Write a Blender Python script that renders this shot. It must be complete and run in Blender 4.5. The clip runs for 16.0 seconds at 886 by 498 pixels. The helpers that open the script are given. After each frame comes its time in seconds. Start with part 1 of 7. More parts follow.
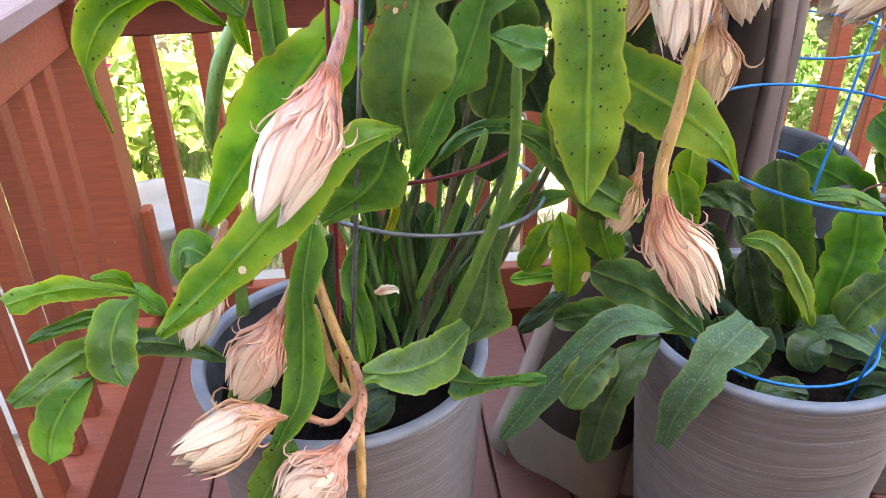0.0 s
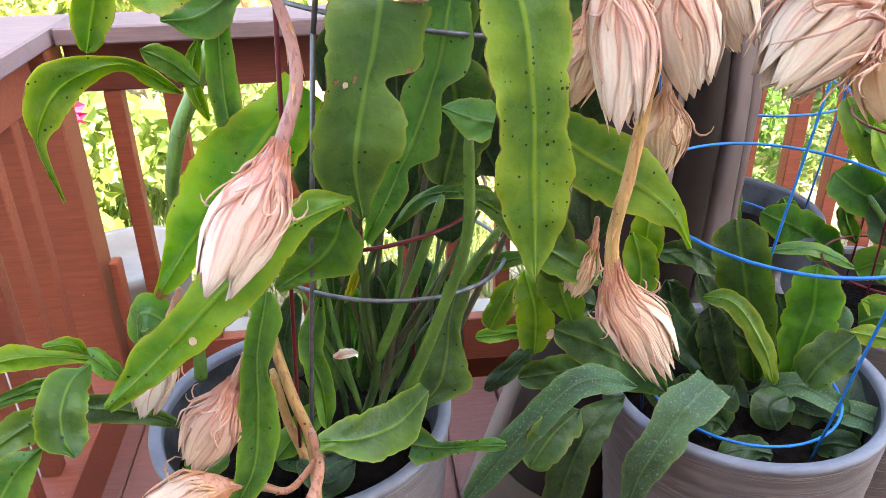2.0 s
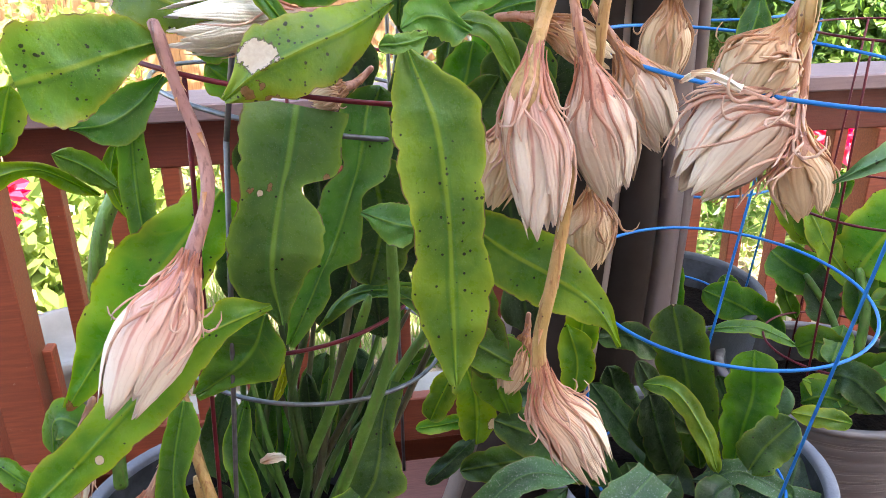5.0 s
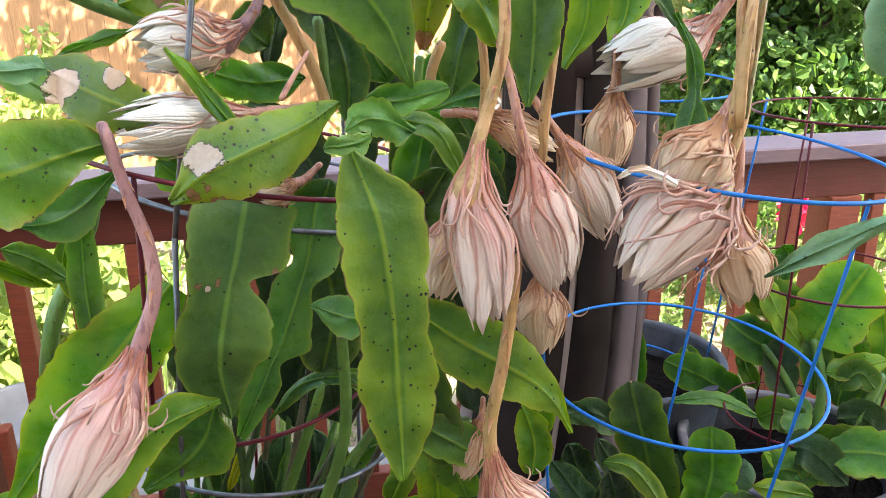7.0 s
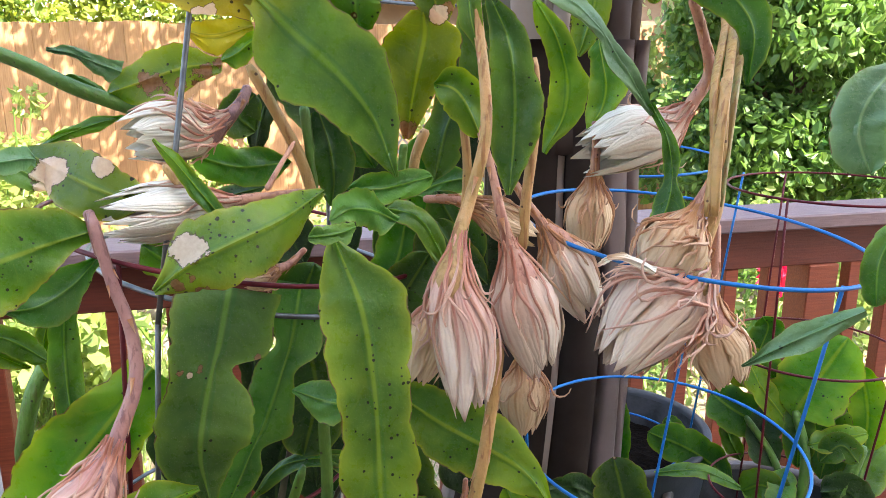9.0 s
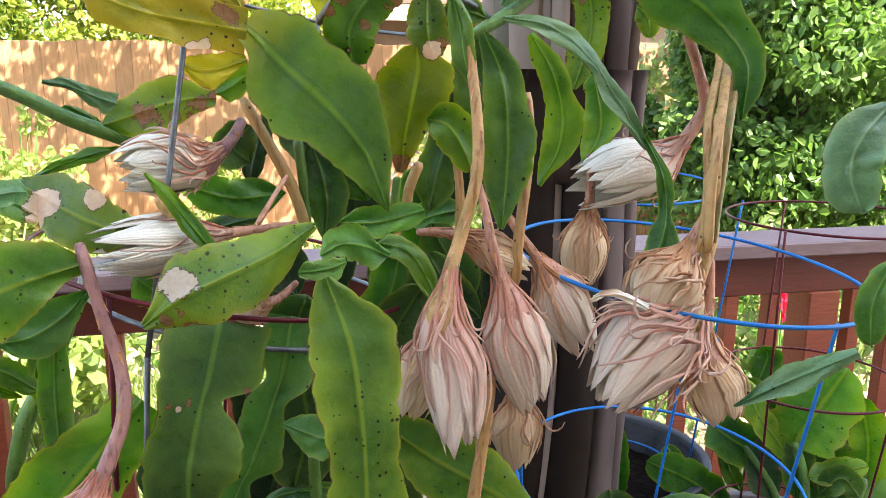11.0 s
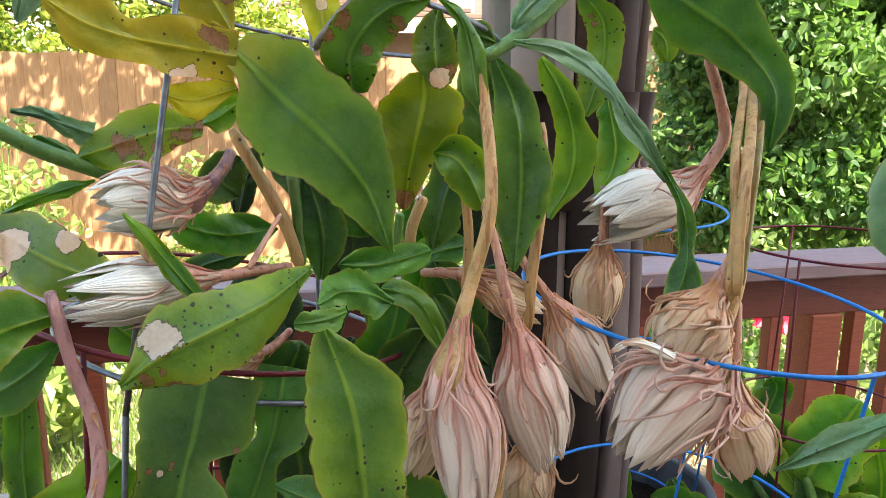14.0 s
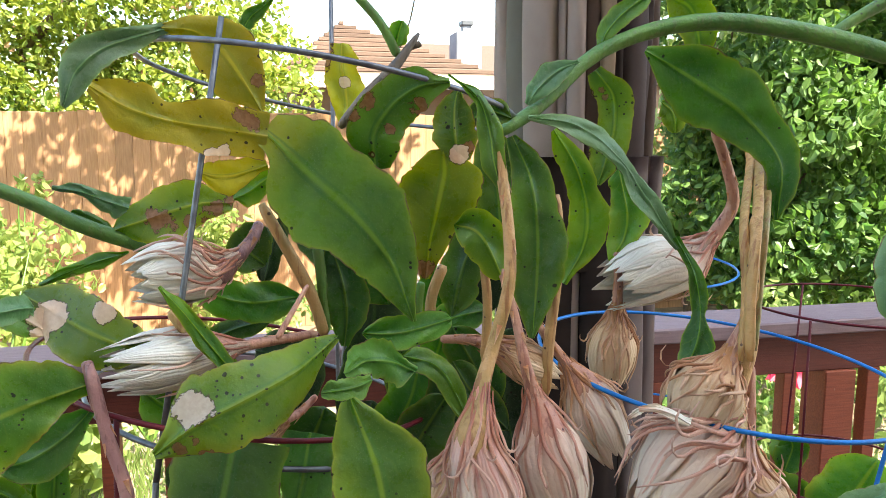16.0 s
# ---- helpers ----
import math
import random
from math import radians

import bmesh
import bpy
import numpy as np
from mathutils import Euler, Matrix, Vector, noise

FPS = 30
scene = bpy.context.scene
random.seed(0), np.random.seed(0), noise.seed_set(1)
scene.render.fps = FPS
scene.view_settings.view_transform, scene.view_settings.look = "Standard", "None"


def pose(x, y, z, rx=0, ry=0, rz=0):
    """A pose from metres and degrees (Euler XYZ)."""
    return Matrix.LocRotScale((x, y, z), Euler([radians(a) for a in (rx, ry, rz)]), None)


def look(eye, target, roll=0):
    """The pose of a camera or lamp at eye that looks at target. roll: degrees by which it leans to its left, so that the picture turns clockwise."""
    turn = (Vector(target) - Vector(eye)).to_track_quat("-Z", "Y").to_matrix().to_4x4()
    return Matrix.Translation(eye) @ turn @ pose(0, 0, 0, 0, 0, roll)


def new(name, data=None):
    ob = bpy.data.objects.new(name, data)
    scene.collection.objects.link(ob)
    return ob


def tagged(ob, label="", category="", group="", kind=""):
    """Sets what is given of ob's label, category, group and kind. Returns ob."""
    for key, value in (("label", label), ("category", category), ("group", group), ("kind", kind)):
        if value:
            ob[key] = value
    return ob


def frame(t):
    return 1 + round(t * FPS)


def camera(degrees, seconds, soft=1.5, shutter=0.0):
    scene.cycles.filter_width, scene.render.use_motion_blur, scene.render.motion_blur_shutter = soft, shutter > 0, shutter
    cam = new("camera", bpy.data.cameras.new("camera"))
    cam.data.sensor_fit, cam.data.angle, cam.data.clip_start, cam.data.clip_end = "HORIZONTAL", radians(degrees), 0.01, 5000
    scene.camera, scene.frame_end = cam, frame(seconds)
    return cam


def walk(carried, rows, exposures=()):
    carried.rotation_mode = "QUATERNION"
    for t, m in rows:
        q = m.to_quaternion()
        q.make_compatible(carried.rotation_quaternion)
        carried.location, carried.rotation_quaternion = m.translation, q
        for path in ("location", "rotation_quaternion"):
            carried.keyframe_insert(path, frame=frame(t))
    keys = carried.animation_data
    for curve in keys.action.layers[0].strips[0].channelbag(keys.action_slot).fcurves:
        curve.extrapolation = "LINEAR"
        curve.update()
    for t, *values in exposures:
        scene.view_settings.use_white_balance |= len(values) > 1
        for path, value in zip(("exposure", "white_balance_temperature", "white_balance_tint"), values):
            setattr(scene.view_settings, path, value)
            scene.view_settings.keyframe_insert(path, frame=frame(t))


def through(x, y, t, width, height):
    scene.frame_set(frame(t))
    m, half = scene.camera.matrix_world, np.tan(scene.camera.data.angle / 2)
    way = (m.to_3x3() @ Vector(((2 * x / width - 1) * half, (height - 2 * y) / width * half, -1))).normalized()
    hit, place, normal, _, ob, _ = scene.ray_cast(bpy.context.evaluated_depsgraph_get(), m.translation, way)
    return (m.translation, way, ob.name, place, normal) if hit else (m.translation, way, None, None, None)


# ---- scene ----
cam = camera(59.8, 16.0, 0.65)
METRES, EYE, TILT, LEAN, TURN = 0.32, 1.20, -30.0, 1.3, -6.0
ROWS = [
    (0.0, 0.0, 0.0, 0.0, 0.0, 0.0, -0.0),
    (0.5, 0.031, -0.0036, 0.0213, -0.08, 0.54, 0.0),
    (1.0, 0.0611, -0.0011, 0.0457, -0.38, 1.3, 0.06),
    (1.5, 0.0863, -0.0105, 0.0789, -0.69, 2.09, 0.2),
    (2.0, 0.0981, -0.0039, 0.0933, -1.13, 2.88, 0.24),
    (2.5, 0.1144, -0.0092, 0.1091, -1.49, 3.67, 0.36),
    (3.0, 0.1339, -0.015, 0.1282, -1.81, 4.49, 0.43),
    (3.5, 0.1643, -0.0069, 0.1453, -2.17, 5.31, 0.64),
    (6.0, 0.2604, 0.03, 0.2801, -4.76, 9.06, 1.7),
    (6.5, 0.2839, 0.013, 0.2985, -5.13, 10.23, 1.89),
    (7.0, 0.306, -0.0238, 0.3145, -5.39, 11.68, 2.21),
    (7.5, 0.3127, -0.04, 0.341, -5.76, 13.02, 2.51),
    (8.0, 0.3086, -0.0468, 0.365, -6.13, 14.1, 2.58),
    (8.5, 0.3118, -0.0538, 0.3771, -6.4, 15.07, 2.5),
    (9.0, 0.3095, -0.0715, 0.3914, -6.55, 15.8, 2.33),
    (11.5, 0.3577, -0.0759, 0.4428, -6.3, 17.37, 1.59),
    (12.0, 0.3693, -0.054, 0.4554, -6.25, 17.53, 1.43),
    (12.5, 0.3795, -0.0082, 0.4831, -6.53, 17.35, 1.6),
    (13.0, 0.3702, 0.0467, 0.5278, -7.02, 17.13, 1.85),
    (13.5, 0.3291, 0.0752, 0.5523, -7.37, 17.3, 1.98),
    (14.0, 0.3086, 0.072, 0.5791, -7.36, 17.93, 2.14),
    (14.5, 0.2892, 0.0496, 0.5964, -7.08, 18.81, 2.19),
    (15.0, 0.2749, 0.0257, 0.5967, -6.91, 19.84, 2.23),
    (15.5, 0.2667, -0.0062, 0.5941, -6.9, 20.88, 2.36),
    (16.0, 0.2666, -0.0143, 0.6, -6.66, 21.77, 2.19),
]
walk(
    cam,
    [(t, pose(0, 0, EYE, TILT, LEAN, TURN) @ pose(METRES * x, METRES * y, METRES * z, 90 + pitch, roll, yaw)) for t, x, y, z, yaw, pitch, roll in ROWS],
    [(0.0, 3.64, 7350, 13), (3.5, 3.44, 7250, 13), (8.0, 3.02, 7050, 11), (12.0, 2.79, 7050, 9), (14.0, 2.68, 7050, 7), (15.4, 2.51, 7050, 6), (16.0, 2.56, 7050, 6)],
)

# ---- light ----
SUN_EL, SUN_AZ = 50.0, 155.0     # degrees above the horizon; compass bearing of the sun (0 = +y, clockwise)
world = bpy.data.worlds.new("sky")
scene.world = world
world.use_nodes = True
wn = world.node_tree.nodes
sky = wn.new("ShaderNodeTexSky")
sky.sky_type, sky.sun_disc = "NISHITA", False
sky.sun_elevation, sky.sun_rotation = radians(SUN_EL), radians(SUN_AZ)
sky.air_density, sky.dust_density = 1.0, 1.5
world.node_tree.links.new(sky.outputs[0], wn["Background"].inputs[0])
wn["Background"].inputs[1].default_value = 0.15
sun = new("sun", bpy.data.lights.new("sun", "SUN"))
sun.data.energy, sun.data.angle, sun.data.color = 4.3, radians(0.53), (1.0, 0.94, 0.84)
to_sun = Vector((math.sin(radians(SUN_AZ)) * math.cos(radians(SUN_EL)), math.cos(radians(SUN_AZ)) * math.cos(radians(SUN_EL)), math.sin(radians(SUN_EL))))
sun.matrix_world = look(to_sun * 20, (0, 0, 0))


# ---- materials ----
class Nodes:
    """Short-hand for building one node material."""

    def __init__(self, name, rough=0.6, metal=0.0, spec=0.5):
        self.mat = bpy.data.materials.new(name)
        self.mat.use_nodes = True
        self.t = self.mat.node_tree
        self.p = self.t.nodes["Principled BSDF"]
        self.out = self.t.nodes["Material Output"]
        self.p.inputs["Roughness"].default_value = rough
        self.p.inputs["Metallic"].default_value = metal
        self.p.inputs["Specular IOR Level"].default_value = spec
        self.co = self.add("ShaderNodeTexCoord").outputs["Object"]

    def add(self, kind, **put):
        n = self.t.nodes.new(kind)
        for k, v in put.items():
            if k in n.inputs:
                self.link(v, n.inputs[k])
        return n

    def link(self, v, socket):
        if isinstance(v, bpy.types.NodeSocket):
            self.t.links.new(v, socket)
        else:
            socket.default_value = v

    def world_pos(self):
        return self.add("ShaderNodeNewGeometry").outputs["Position"]

    def noise(self, scale, detail=4.0, rough=0.55, co=None, stretch=None):
        co = co or self.co
        if stretch:
            co = self.add("ShaderNodeMapping", Vector=co, Scale=stretch).outputs[0]
        return self.add("ShaderNodeTexNoise", Vector=co, Scale=scale, Detail=detail, Roughness=rough).outputs["Fac"]

    def cells(self, scale, co=None, jitter=1.0):
        return self.add("ShaderNodeTexVoronoi", Vector=co or self.co, Scale=scale, Randomness=jitter)

    def span(self, v, a, b, c=0.0, d=1.0, smooth=True):
        n = self.t.nodes.new("ShaderNodeMapRange")
        n.interpolation_type = "SMOOTHSTEP" if smooth else "LINEAR"
        for i, x in enumerate((v, a, b, c, d)):
            self.link(x, n.inputs[i])
        return n.outputs[0]

    def math(self, op, a, b=0.0):
        n = self.t.nodes.new("ShaderNodeMath")
        n.operation = op
        self.link(a, n.inputs[0])
        self.link(b, n.inputs[1])
        return n.outputs[0]

    def mix(self, f, a, b, blend="MIX"):
        n = self.t.nodes.new("ShaderNodeMix")
        n.data_type, n.blend_type = "RGBA", blend
        for s, v in ((n.inputs[0], f), (n.inputs[6], a), (n.inputs[7], b)):
            if isinstance(v, tuple) and len(v) == 3:
                v = (*v, 1)
            self.link(v, s)
        return n.outputs[2]

    def red(self, col):
        return self.add("ShaderNodeSeparateColor", Color=col).outputs[0]

    def near(self, co, place):
        n = self.t.nodes.new("ShaderNodeVectorMath")
        n.operation = "DISTANCE"
        self.t.links.new(co, n.inputs[0])
        n.inputs[1].default_value = place
        return n.outputs["Value"]

    def rand(self):
        return self.add("ShaderNodeObjectInfo").outputs["Random"]

    def island(self):
        return self.add("ShaderNodeNewGeometry").outputs["Random Per Island"]

    def attr(self, name):
        n = self.t.nodes.new("ShaderNodeAttribute")
        n.attribute_name = name
        return n.outputs["Fac"]

    def vary(self, col, v, sat=1.0, hue=0.5):
        n = self.add("ShaderNodeHueSaturation", Hue=hue, Saturation=sat, Value=v)
        self.link(col if isinstance(col, bpy.types.NodeSocket) else (*col, 1), n.inputs["Color"])
        return n.outputs[0]

    def done(self, col, bump=None, strength=0.3, dist=0.002, rough=None, through=None, share=0.3):
        if isinstance(col, tuple):
            col = (*col[:3], 1)
        self.link(col, self.p.inputs["Base Color"])
        if rough is not None:
            self.link(rough, self.p.inputs["Roughness"])
        if bump is not None:
            b = self.add("ShaderNodeBump", Height=bump, Strength=strength, Distance=dist)
            self.t.links.new(b.outputs[0], self.p.inputs["Normal"])
        if through is not None:
            tr = self.add("ShaderNodeBsdfTranslucent")
            self.link(through if isinstance(through, bpy.types.NodeSocket) else (*through, 1), tr.inputs["Color"])
            m = self.t.nodes.new("ShaderNodeMixShader")
            m.inputs[0].default_value = share
            self.t.links.new(self.p.outputs[0], m.inputs[1])
            self.t.links.new(tr.outputs[0], m.inputs[2])
            self.t.links.new(m.outputs[0], self.out.inputs[0])
        return self.mat


def leaf_material(name, dark, light, rim, spots=0.25, scar=0.0, dust=0.0, share=0.42, end=None, spec=0.45):
    """Fleshy flat cactus stem: green with a pale midrib, soft side veins, yellowing rim, clustered dark dots and corky scars."""
    m = Nodes(name, rough=0.36, spec=spec)
    along, across, rnd = m.attr("along"), m.attr("across"), m.rand()
    co = m.world_pos()
    flow = m.math("ADD", m.noise(15.0, 3, co=co), m.math("MULTIPLY", m.math("SUBTRACT", across, 0.5), 0.20))
    flow = m.math("ADD", flow, m.math("MULTIPLY", m.math("SUBTRACT", along, 0.5), m.span(m.math("FRACT", m.math("MULTIPLY", rnd, 3.7)), 0, 1, -0.28, 0.38, False)))
    col = m.mix(m.span(flow, 0.33, 0.72), dark, light)
    col = m.mix(m.span(m.noise(90, 5, 0.65, co), 0.40, 0.75, 0, 0.22), col, light)
    col = m.mix(m.span(m.noise(45, 5, 0.65, co), 0.5, 0.8, 0, 0.32), col, dark)
    col = m.vary(col, m.span(rnd, 0, 1, 0.74, 1.2, False), 1.0, m.span(m.math("FRACT", m.math("MULTIPLY", rnd, 7.3)), 0, 1, 0.484, 0.514, False))
    if end:
        col = m.mix(m.span(m.math("ADD", along, m.math("MULTIPLY", m.noise(14, 3, co=co), 0.3)), 0.86, 1.16), col, end)
    # side veins that leave the midrib at a slant, fading towards the margin
    slant = m.math("ADD", m.math("SUBTRACT", along, m.math("MULTIPLY", across, 0.13)), m.math("MULTIPLY", m.noise(20, 3, co=co), 0.20))
    vein = m.math("ABSOLUTE", m.math("SINE", m.math("MULTIPLY", slant, 24.0)))
    vein_line = m.math("MULTIPLY", m.span(vein, 0.0, 0.30, 1, 0), m.math("MULTIPLY", m.span(across, 0.05, 0.25), m.span(across, 0.55, 0.95, 1, 0.15)))
    col = m.mix(m.math("MULTIPLY", vein_line, m.span(m.noise(9, 2, co=co), 0.40, 0.65, 0.0, 0.22)), col, m.mix(0.45, light, rim))
    # darker line each side of the midrib paints in the shade of its groove
    col = m.mix(m.math("MULTIPLY", m.span(m.math("ABSOLUTE", m.math("SUBTRACT", across, 0.125)), 0.0, 0.06, 1, 0), 0.55), col, dark)
    col = m.mix(m.math("MULTIPLY", m.span(across, 0.02, 0.085, 1, 0), 0.85), col, m.mix(0.3, light, rim))
    edge = m.math("ADD", across, m.math("MULTIPLY", m.math("SUBTRACT", m.noise(32, 4, co=co), 0.5), 0.55))
    col = m.mix(m.span(edge, 0.66, 1.15, 0, 0.62), col, rim)
    col = m.mix(m.span(across, 0.90, 0.97, 0, 0.6), col, rim)
    col = m.mix(m.math("MULTIPLY", m.span(across, 0.955, 0.985), m.span(m.noise(60, 3, co=co), 0.46, 0.58)), col, (0.16, 0.10, 0.035))
    # fine pale pores and a thin uneven film: dust, waxy bloom and painted-in sheen
    pores = m.cells(620, co)
    col = m.mix(m.math("MULTIPLY", m.span(pores.outputs["Distance"], 0.18, 0.34, 1, 0), m.span(m.red(pores.outputs["Color"]), 0.55, 0.6, 0, 0.20)), col, m.mix(0.6, light, (0.4, 0.45, 0.25)))
    col = m.mix(m.span(m.noise(240, 5, 0.75, co), 0.56, 0.72, 0.05, 0.17), col, (0.34, 0.40, 0.31))
    ragged = m.math("MULTIPLY", m.math("SUBTRACT", m.noise(420, 2, co=co), 0.5), 0.22)
    clump = m.span(m.noise(17, 2, co=co), 0.40, 0.56, 0.15, 1)
    for scale, chance, fat in ((170, 1.7, 0.25), (95, 0.6, 0.19)):
        dots = m.cells(scale, co)
        tone = m.red(dots.outputs["Color"])
        cut = 1 - min(0.6, spots * chance)
        size = m.span(tone, cut, 1.0, fat * 0.40, fat, False)
        dot = m.span(m.math("SUBTRACT", m.math("ADD", dots.outputs["Distance"], ragged), size), -0.02, 0.04, 1, 0)
        dot = m.math("MULTIPLY", m.math("MULTIPLY", dot, m.span(tone, cut, cut + 0.004)), m.span(clump, 0.5, 0.7))
        col = m.mix(m.math("MULTIPLY", dot, 0.92), col, (0.018, 0.015, 0.006))
    ringed = m.cells(26, co)
    keep = m.span(m.red(ringed.outputs["Color"]), 0.93 - scar * 0.15 - spots * 0.08, 0.94 - scar * 0.15 - spots * 0.08)
    d2 = m.math("ADD", ringed.outputs["Distance"], m.math("MULTIPLY", m.math("SUBTRACT", m.noise(150, 3, co=co), 0.5), 0.12))
    col = m.mix(m.math("MULTIPLY", m.span(d2, 0.085, 0.10, 1, 0), keep), col, (0.08, 0.04, 0.014))
    col = m.mix(m.math("MULTIPLY", m.span(d2, 0.05, 0.07, 1, 0), keep), col, (0.46, 0.37, 0.22))
    if scar:
        s = m.math("ADD", m.noise(16, 5, 0.65, co), m.span(across, 0.4, 1.0, -0.08, 0.04))
        col = m.mix(m.span(s, 0.70 - scar * 0.12, 0.73 - scar * 0.12), col, (0.055, 0.03, 0.012))
        col = m.mix(m.span(s, 0.725 - scar * 0.12, 0.75 - scar * 0.12), col, m.mix(m.noise(150, 3, co=co), (0.22, 0.11, 0.045), (0.5, 0.36, 0.2)))
    for tone in ("brown", "pale"):
        wob = m.math("MULTIPLY", m.math("SUBTRACT", m.noise(70, 5, 0.65, co), 0.5), 3.6 if tone == "brown" else 1.5)
        spot = 0.0
        for x, y, z, r, kind in MARKS:
            if kind == tone:
                d = m.math("ADD", m.math("DIVIDE", m.near(co, (x, y, z)), r), wob)
                spot = m.math("MAXIMUM", spot, m.span(d, 0.9, 1.1, 1, 0))
        rim_col = m.math("MINIMUM", m.math("MULTIPLY", spot, 2.0), 1.0)
        core = m.span(spot, 0.5, 0.95)
        col = m.mix(rim_col, col, (0.07, 0.035, 0.012))
        grain = m.noise(260, 3, co=co)
        col = m.mix(core, col, m.mix(grain, (0.17, 0.075, 0.03), (0.42, 0.26, 0.13)) if tone == "brown" else m.mix(grain, (0.55, 0.42, 0.30), (0.74, 0.64, 0.52)))
    rough = m.span(m.noise(80, 5, 0.65, co), 0.3, 0.7, 0.22, 0.46)
    if dust:
        f = m.span(m.noise(330, 5, 0.7, co), 0.56, 0.66, 0, dust)
        col = m.mix(f, col, (0.45, 0.5, 0.42))
        rough = 0.6
    through = m.vary(col, 1.9, 1.2)
    h = m.math("ADD", m.math("MULTIPLY", m.noise(230, 5, 0.6, co), 0.22), m.math("MULTIPLY", m.noise(42, 3, co=co), 0.7))
    h = m.math("SUBTRACT", h, m.math("MULTIPLY", m.math("MULTIPLY", m.span(vein, 0.0, 0.5, 1, 0), m.span(across, 0.05, 0.2)), 0.02))
    return m.done(col, h, 0.55, 0.006, rough, through, share)


# corky patches on single leaves: place, radius, tone
MARKS = (
    (0.038, 0.655, 1.171, 0.0166, "pale"),
    (0.030, 0.655, 1.139, 0.0052, "brown"),
    (0.050, 0.655, 1.134, 0.0061, "brown"),
    (0.087, 0.660, 1.135, 0.0035, "brown"),
    (0.041, 0.655, 1.146, 0.0050, "brown"),
    (0.084, 0.670, 1.166, 0.0039, "pale"),
    (0.184, 0.745, 1.397, 0.0067, "brown"),
    (0.172, 0.750, 1.386, 0.0058, "brown"),
    (0.236, 0.765, 1.249, 0.0093, "brown"),
    (-0.135, 0.655, 0.813, 0.0044, "pale"),
    (-0.153, 0.650, 0.810, 0.0027, "brown"),
    (-0.182, 0.750, 0.811, 0.0073, "brown"),
    (0.319, 1.000, 0.551, 0.0107, "pale"),
    (0.116, 0.780, 0.620, 0.0050, "pale"),
    (0.545, 0.530, 1.220, 0.0041, "pale"),
    (0.050, 0.703, 1.082, 0.0035, "brown"),
    (0.047, 0.703, 1.070, 0.0035, "brown"),
    (0.042, 0.702, 1.057, 0.0040, "brown"),
    (0.037, 0.702, 1.046, 0.0040, "brown"),
    (0.027, 0.703, 1.041, 0.0035, "pale"),
    (0.019, 0.703, 1.045, 0.0040, "brown"),
    (0.014, 0.704, 1.053, 0.0035, "brown"),
    (0.100, 0.715, 1.072, 0.0035, "pale"),
    (0.087, 0.715, 1.048, 0.0040, "brown"),
    (-0.085, 0.775, 1.217, 0.0160, "pale"),
    (-0.089, 0.775, 1.202, 0.0100, "pale"),
    (-0.038, 0.753, 1.224, 0.0110, "pale"),
    (-0.043, 0.753, 1.230, 0.0060, "pale"),
    (0.085, 0.758, 1.382, 0.0080, "brown"),
    (0.078, 0.757, 1.384, 0.0060, "brown"),
    (0.064, 0.757, 1.355, 0.0060, "pale"),
    (0.054, 0.757, 1.352, 0.0070, "pale"),
    (-0.005, 0.832, 1.295, 0.0080, "brown"),
    (0.005, 0.830, 1.290, 0.0095, "brown"),
    (0.017, 0.827, 1.287, 0.0095, "brown"),
    (0.030, 0.823, 1.289, 0.0090, "brown"),
    (0.043, 0.820, 1.294, 0.0080, "brown"),
    (0.056, 0.815, 1.302, 0.0075, "brown"),
    (0.066, 0.810, 1.310, 0.0060, "brown"),
    (0.093, 0.792, 1.418, 0.0060, "brown"),
    (0.181, 0.900, 1.424, 0.0060, "pale"),
    (0.224, 0.740, 1.388, 0.0080, "brown"),
    (0.231, 0.740, 1.395, 0.0070, "brown"),
    (0.204, 0.750, 1.374, 0.0045, "brown"),
    (0.263, 0.743, 1.353, 0.0090, "pale"),
    (0.270, 0.743, 1.358, 0.0060, "brown"),
    (0.462, 0.888, 1.420, 0.0050, "brown"),
    (0.465, 0.888, 1.412, 0.0040, "brown"),
)
GREEN = leaf_material("leaf_green", (0.036, 0.138, 0.007), (0.132, 0.290, 0.018), (0.25, 0.33, 0.025), spots=0.07)
MID = leaf_material("leaf_mid", (0.018, 0.072, 0.007), (0.068, 0.165, 0.013), (0.20, 0.28, 0.026), spots=0.05)
# near-black green for inner leaves: the shade inside the plants is in the colour
SHADED = leaf_material("leaf_shaded", (0.006, 0.029, 0.004), (0.023, 0.070, 0.009), (0.07, 0.135, 0.016), spots=0.06, share=0.20, spec=0.25)
LIME = leaf_material("leaf_lime", (0.075, 0.205, 0.008), (0.24, 0.365, 0.018), (0.40, 0.43, 0.03), spots=0.08, share=0.48)
LONG = leaf_material("leaf_long_spotted", (0.060, 0.180, 0.008), (0.195, 0.335, 0.018), (0.36, 0.41, 0.03), spots=0.20, share=0.46)
# lime made paler to stand for sunlight glowing through the leaf
PALE_LIME = leaf_material("leaf_lime_backlit", (0.15, 0.235, 0.010), (0.34, 0.39, 0.018), (0.42, 0.42, 0.03), spots=0.10, scar=0.15, share=0.50)
OLIVE = leaf_material("leaf_olive", (0.065, 0.165, 0.007), (0.20, 0.31, 0.015), (0.34, 0.34, 0.03), spots=0.42, scar=0.15)
YELLOW = leaf_material("leaf_yellow", (0.25, 0.27, 0.008), (0.46, 0.42, 0.018), (0.50, 0.40, 0.04), spots=0.14, scar=0.2)
SCARRED = leaf_material("leaf_scarred", (0.036, 0.13, 0.009), (0.12, 0.265, 0.022), (0.22, 0.28, 0.035), spots=0.16, scar=0.7)
BLUE = leaf_material("leaf_blue_green", (0.055, 0.170, 0.026), (0.150, 0.310, 0.050), (0.25, 0.36, 0.05), spots=0.04)
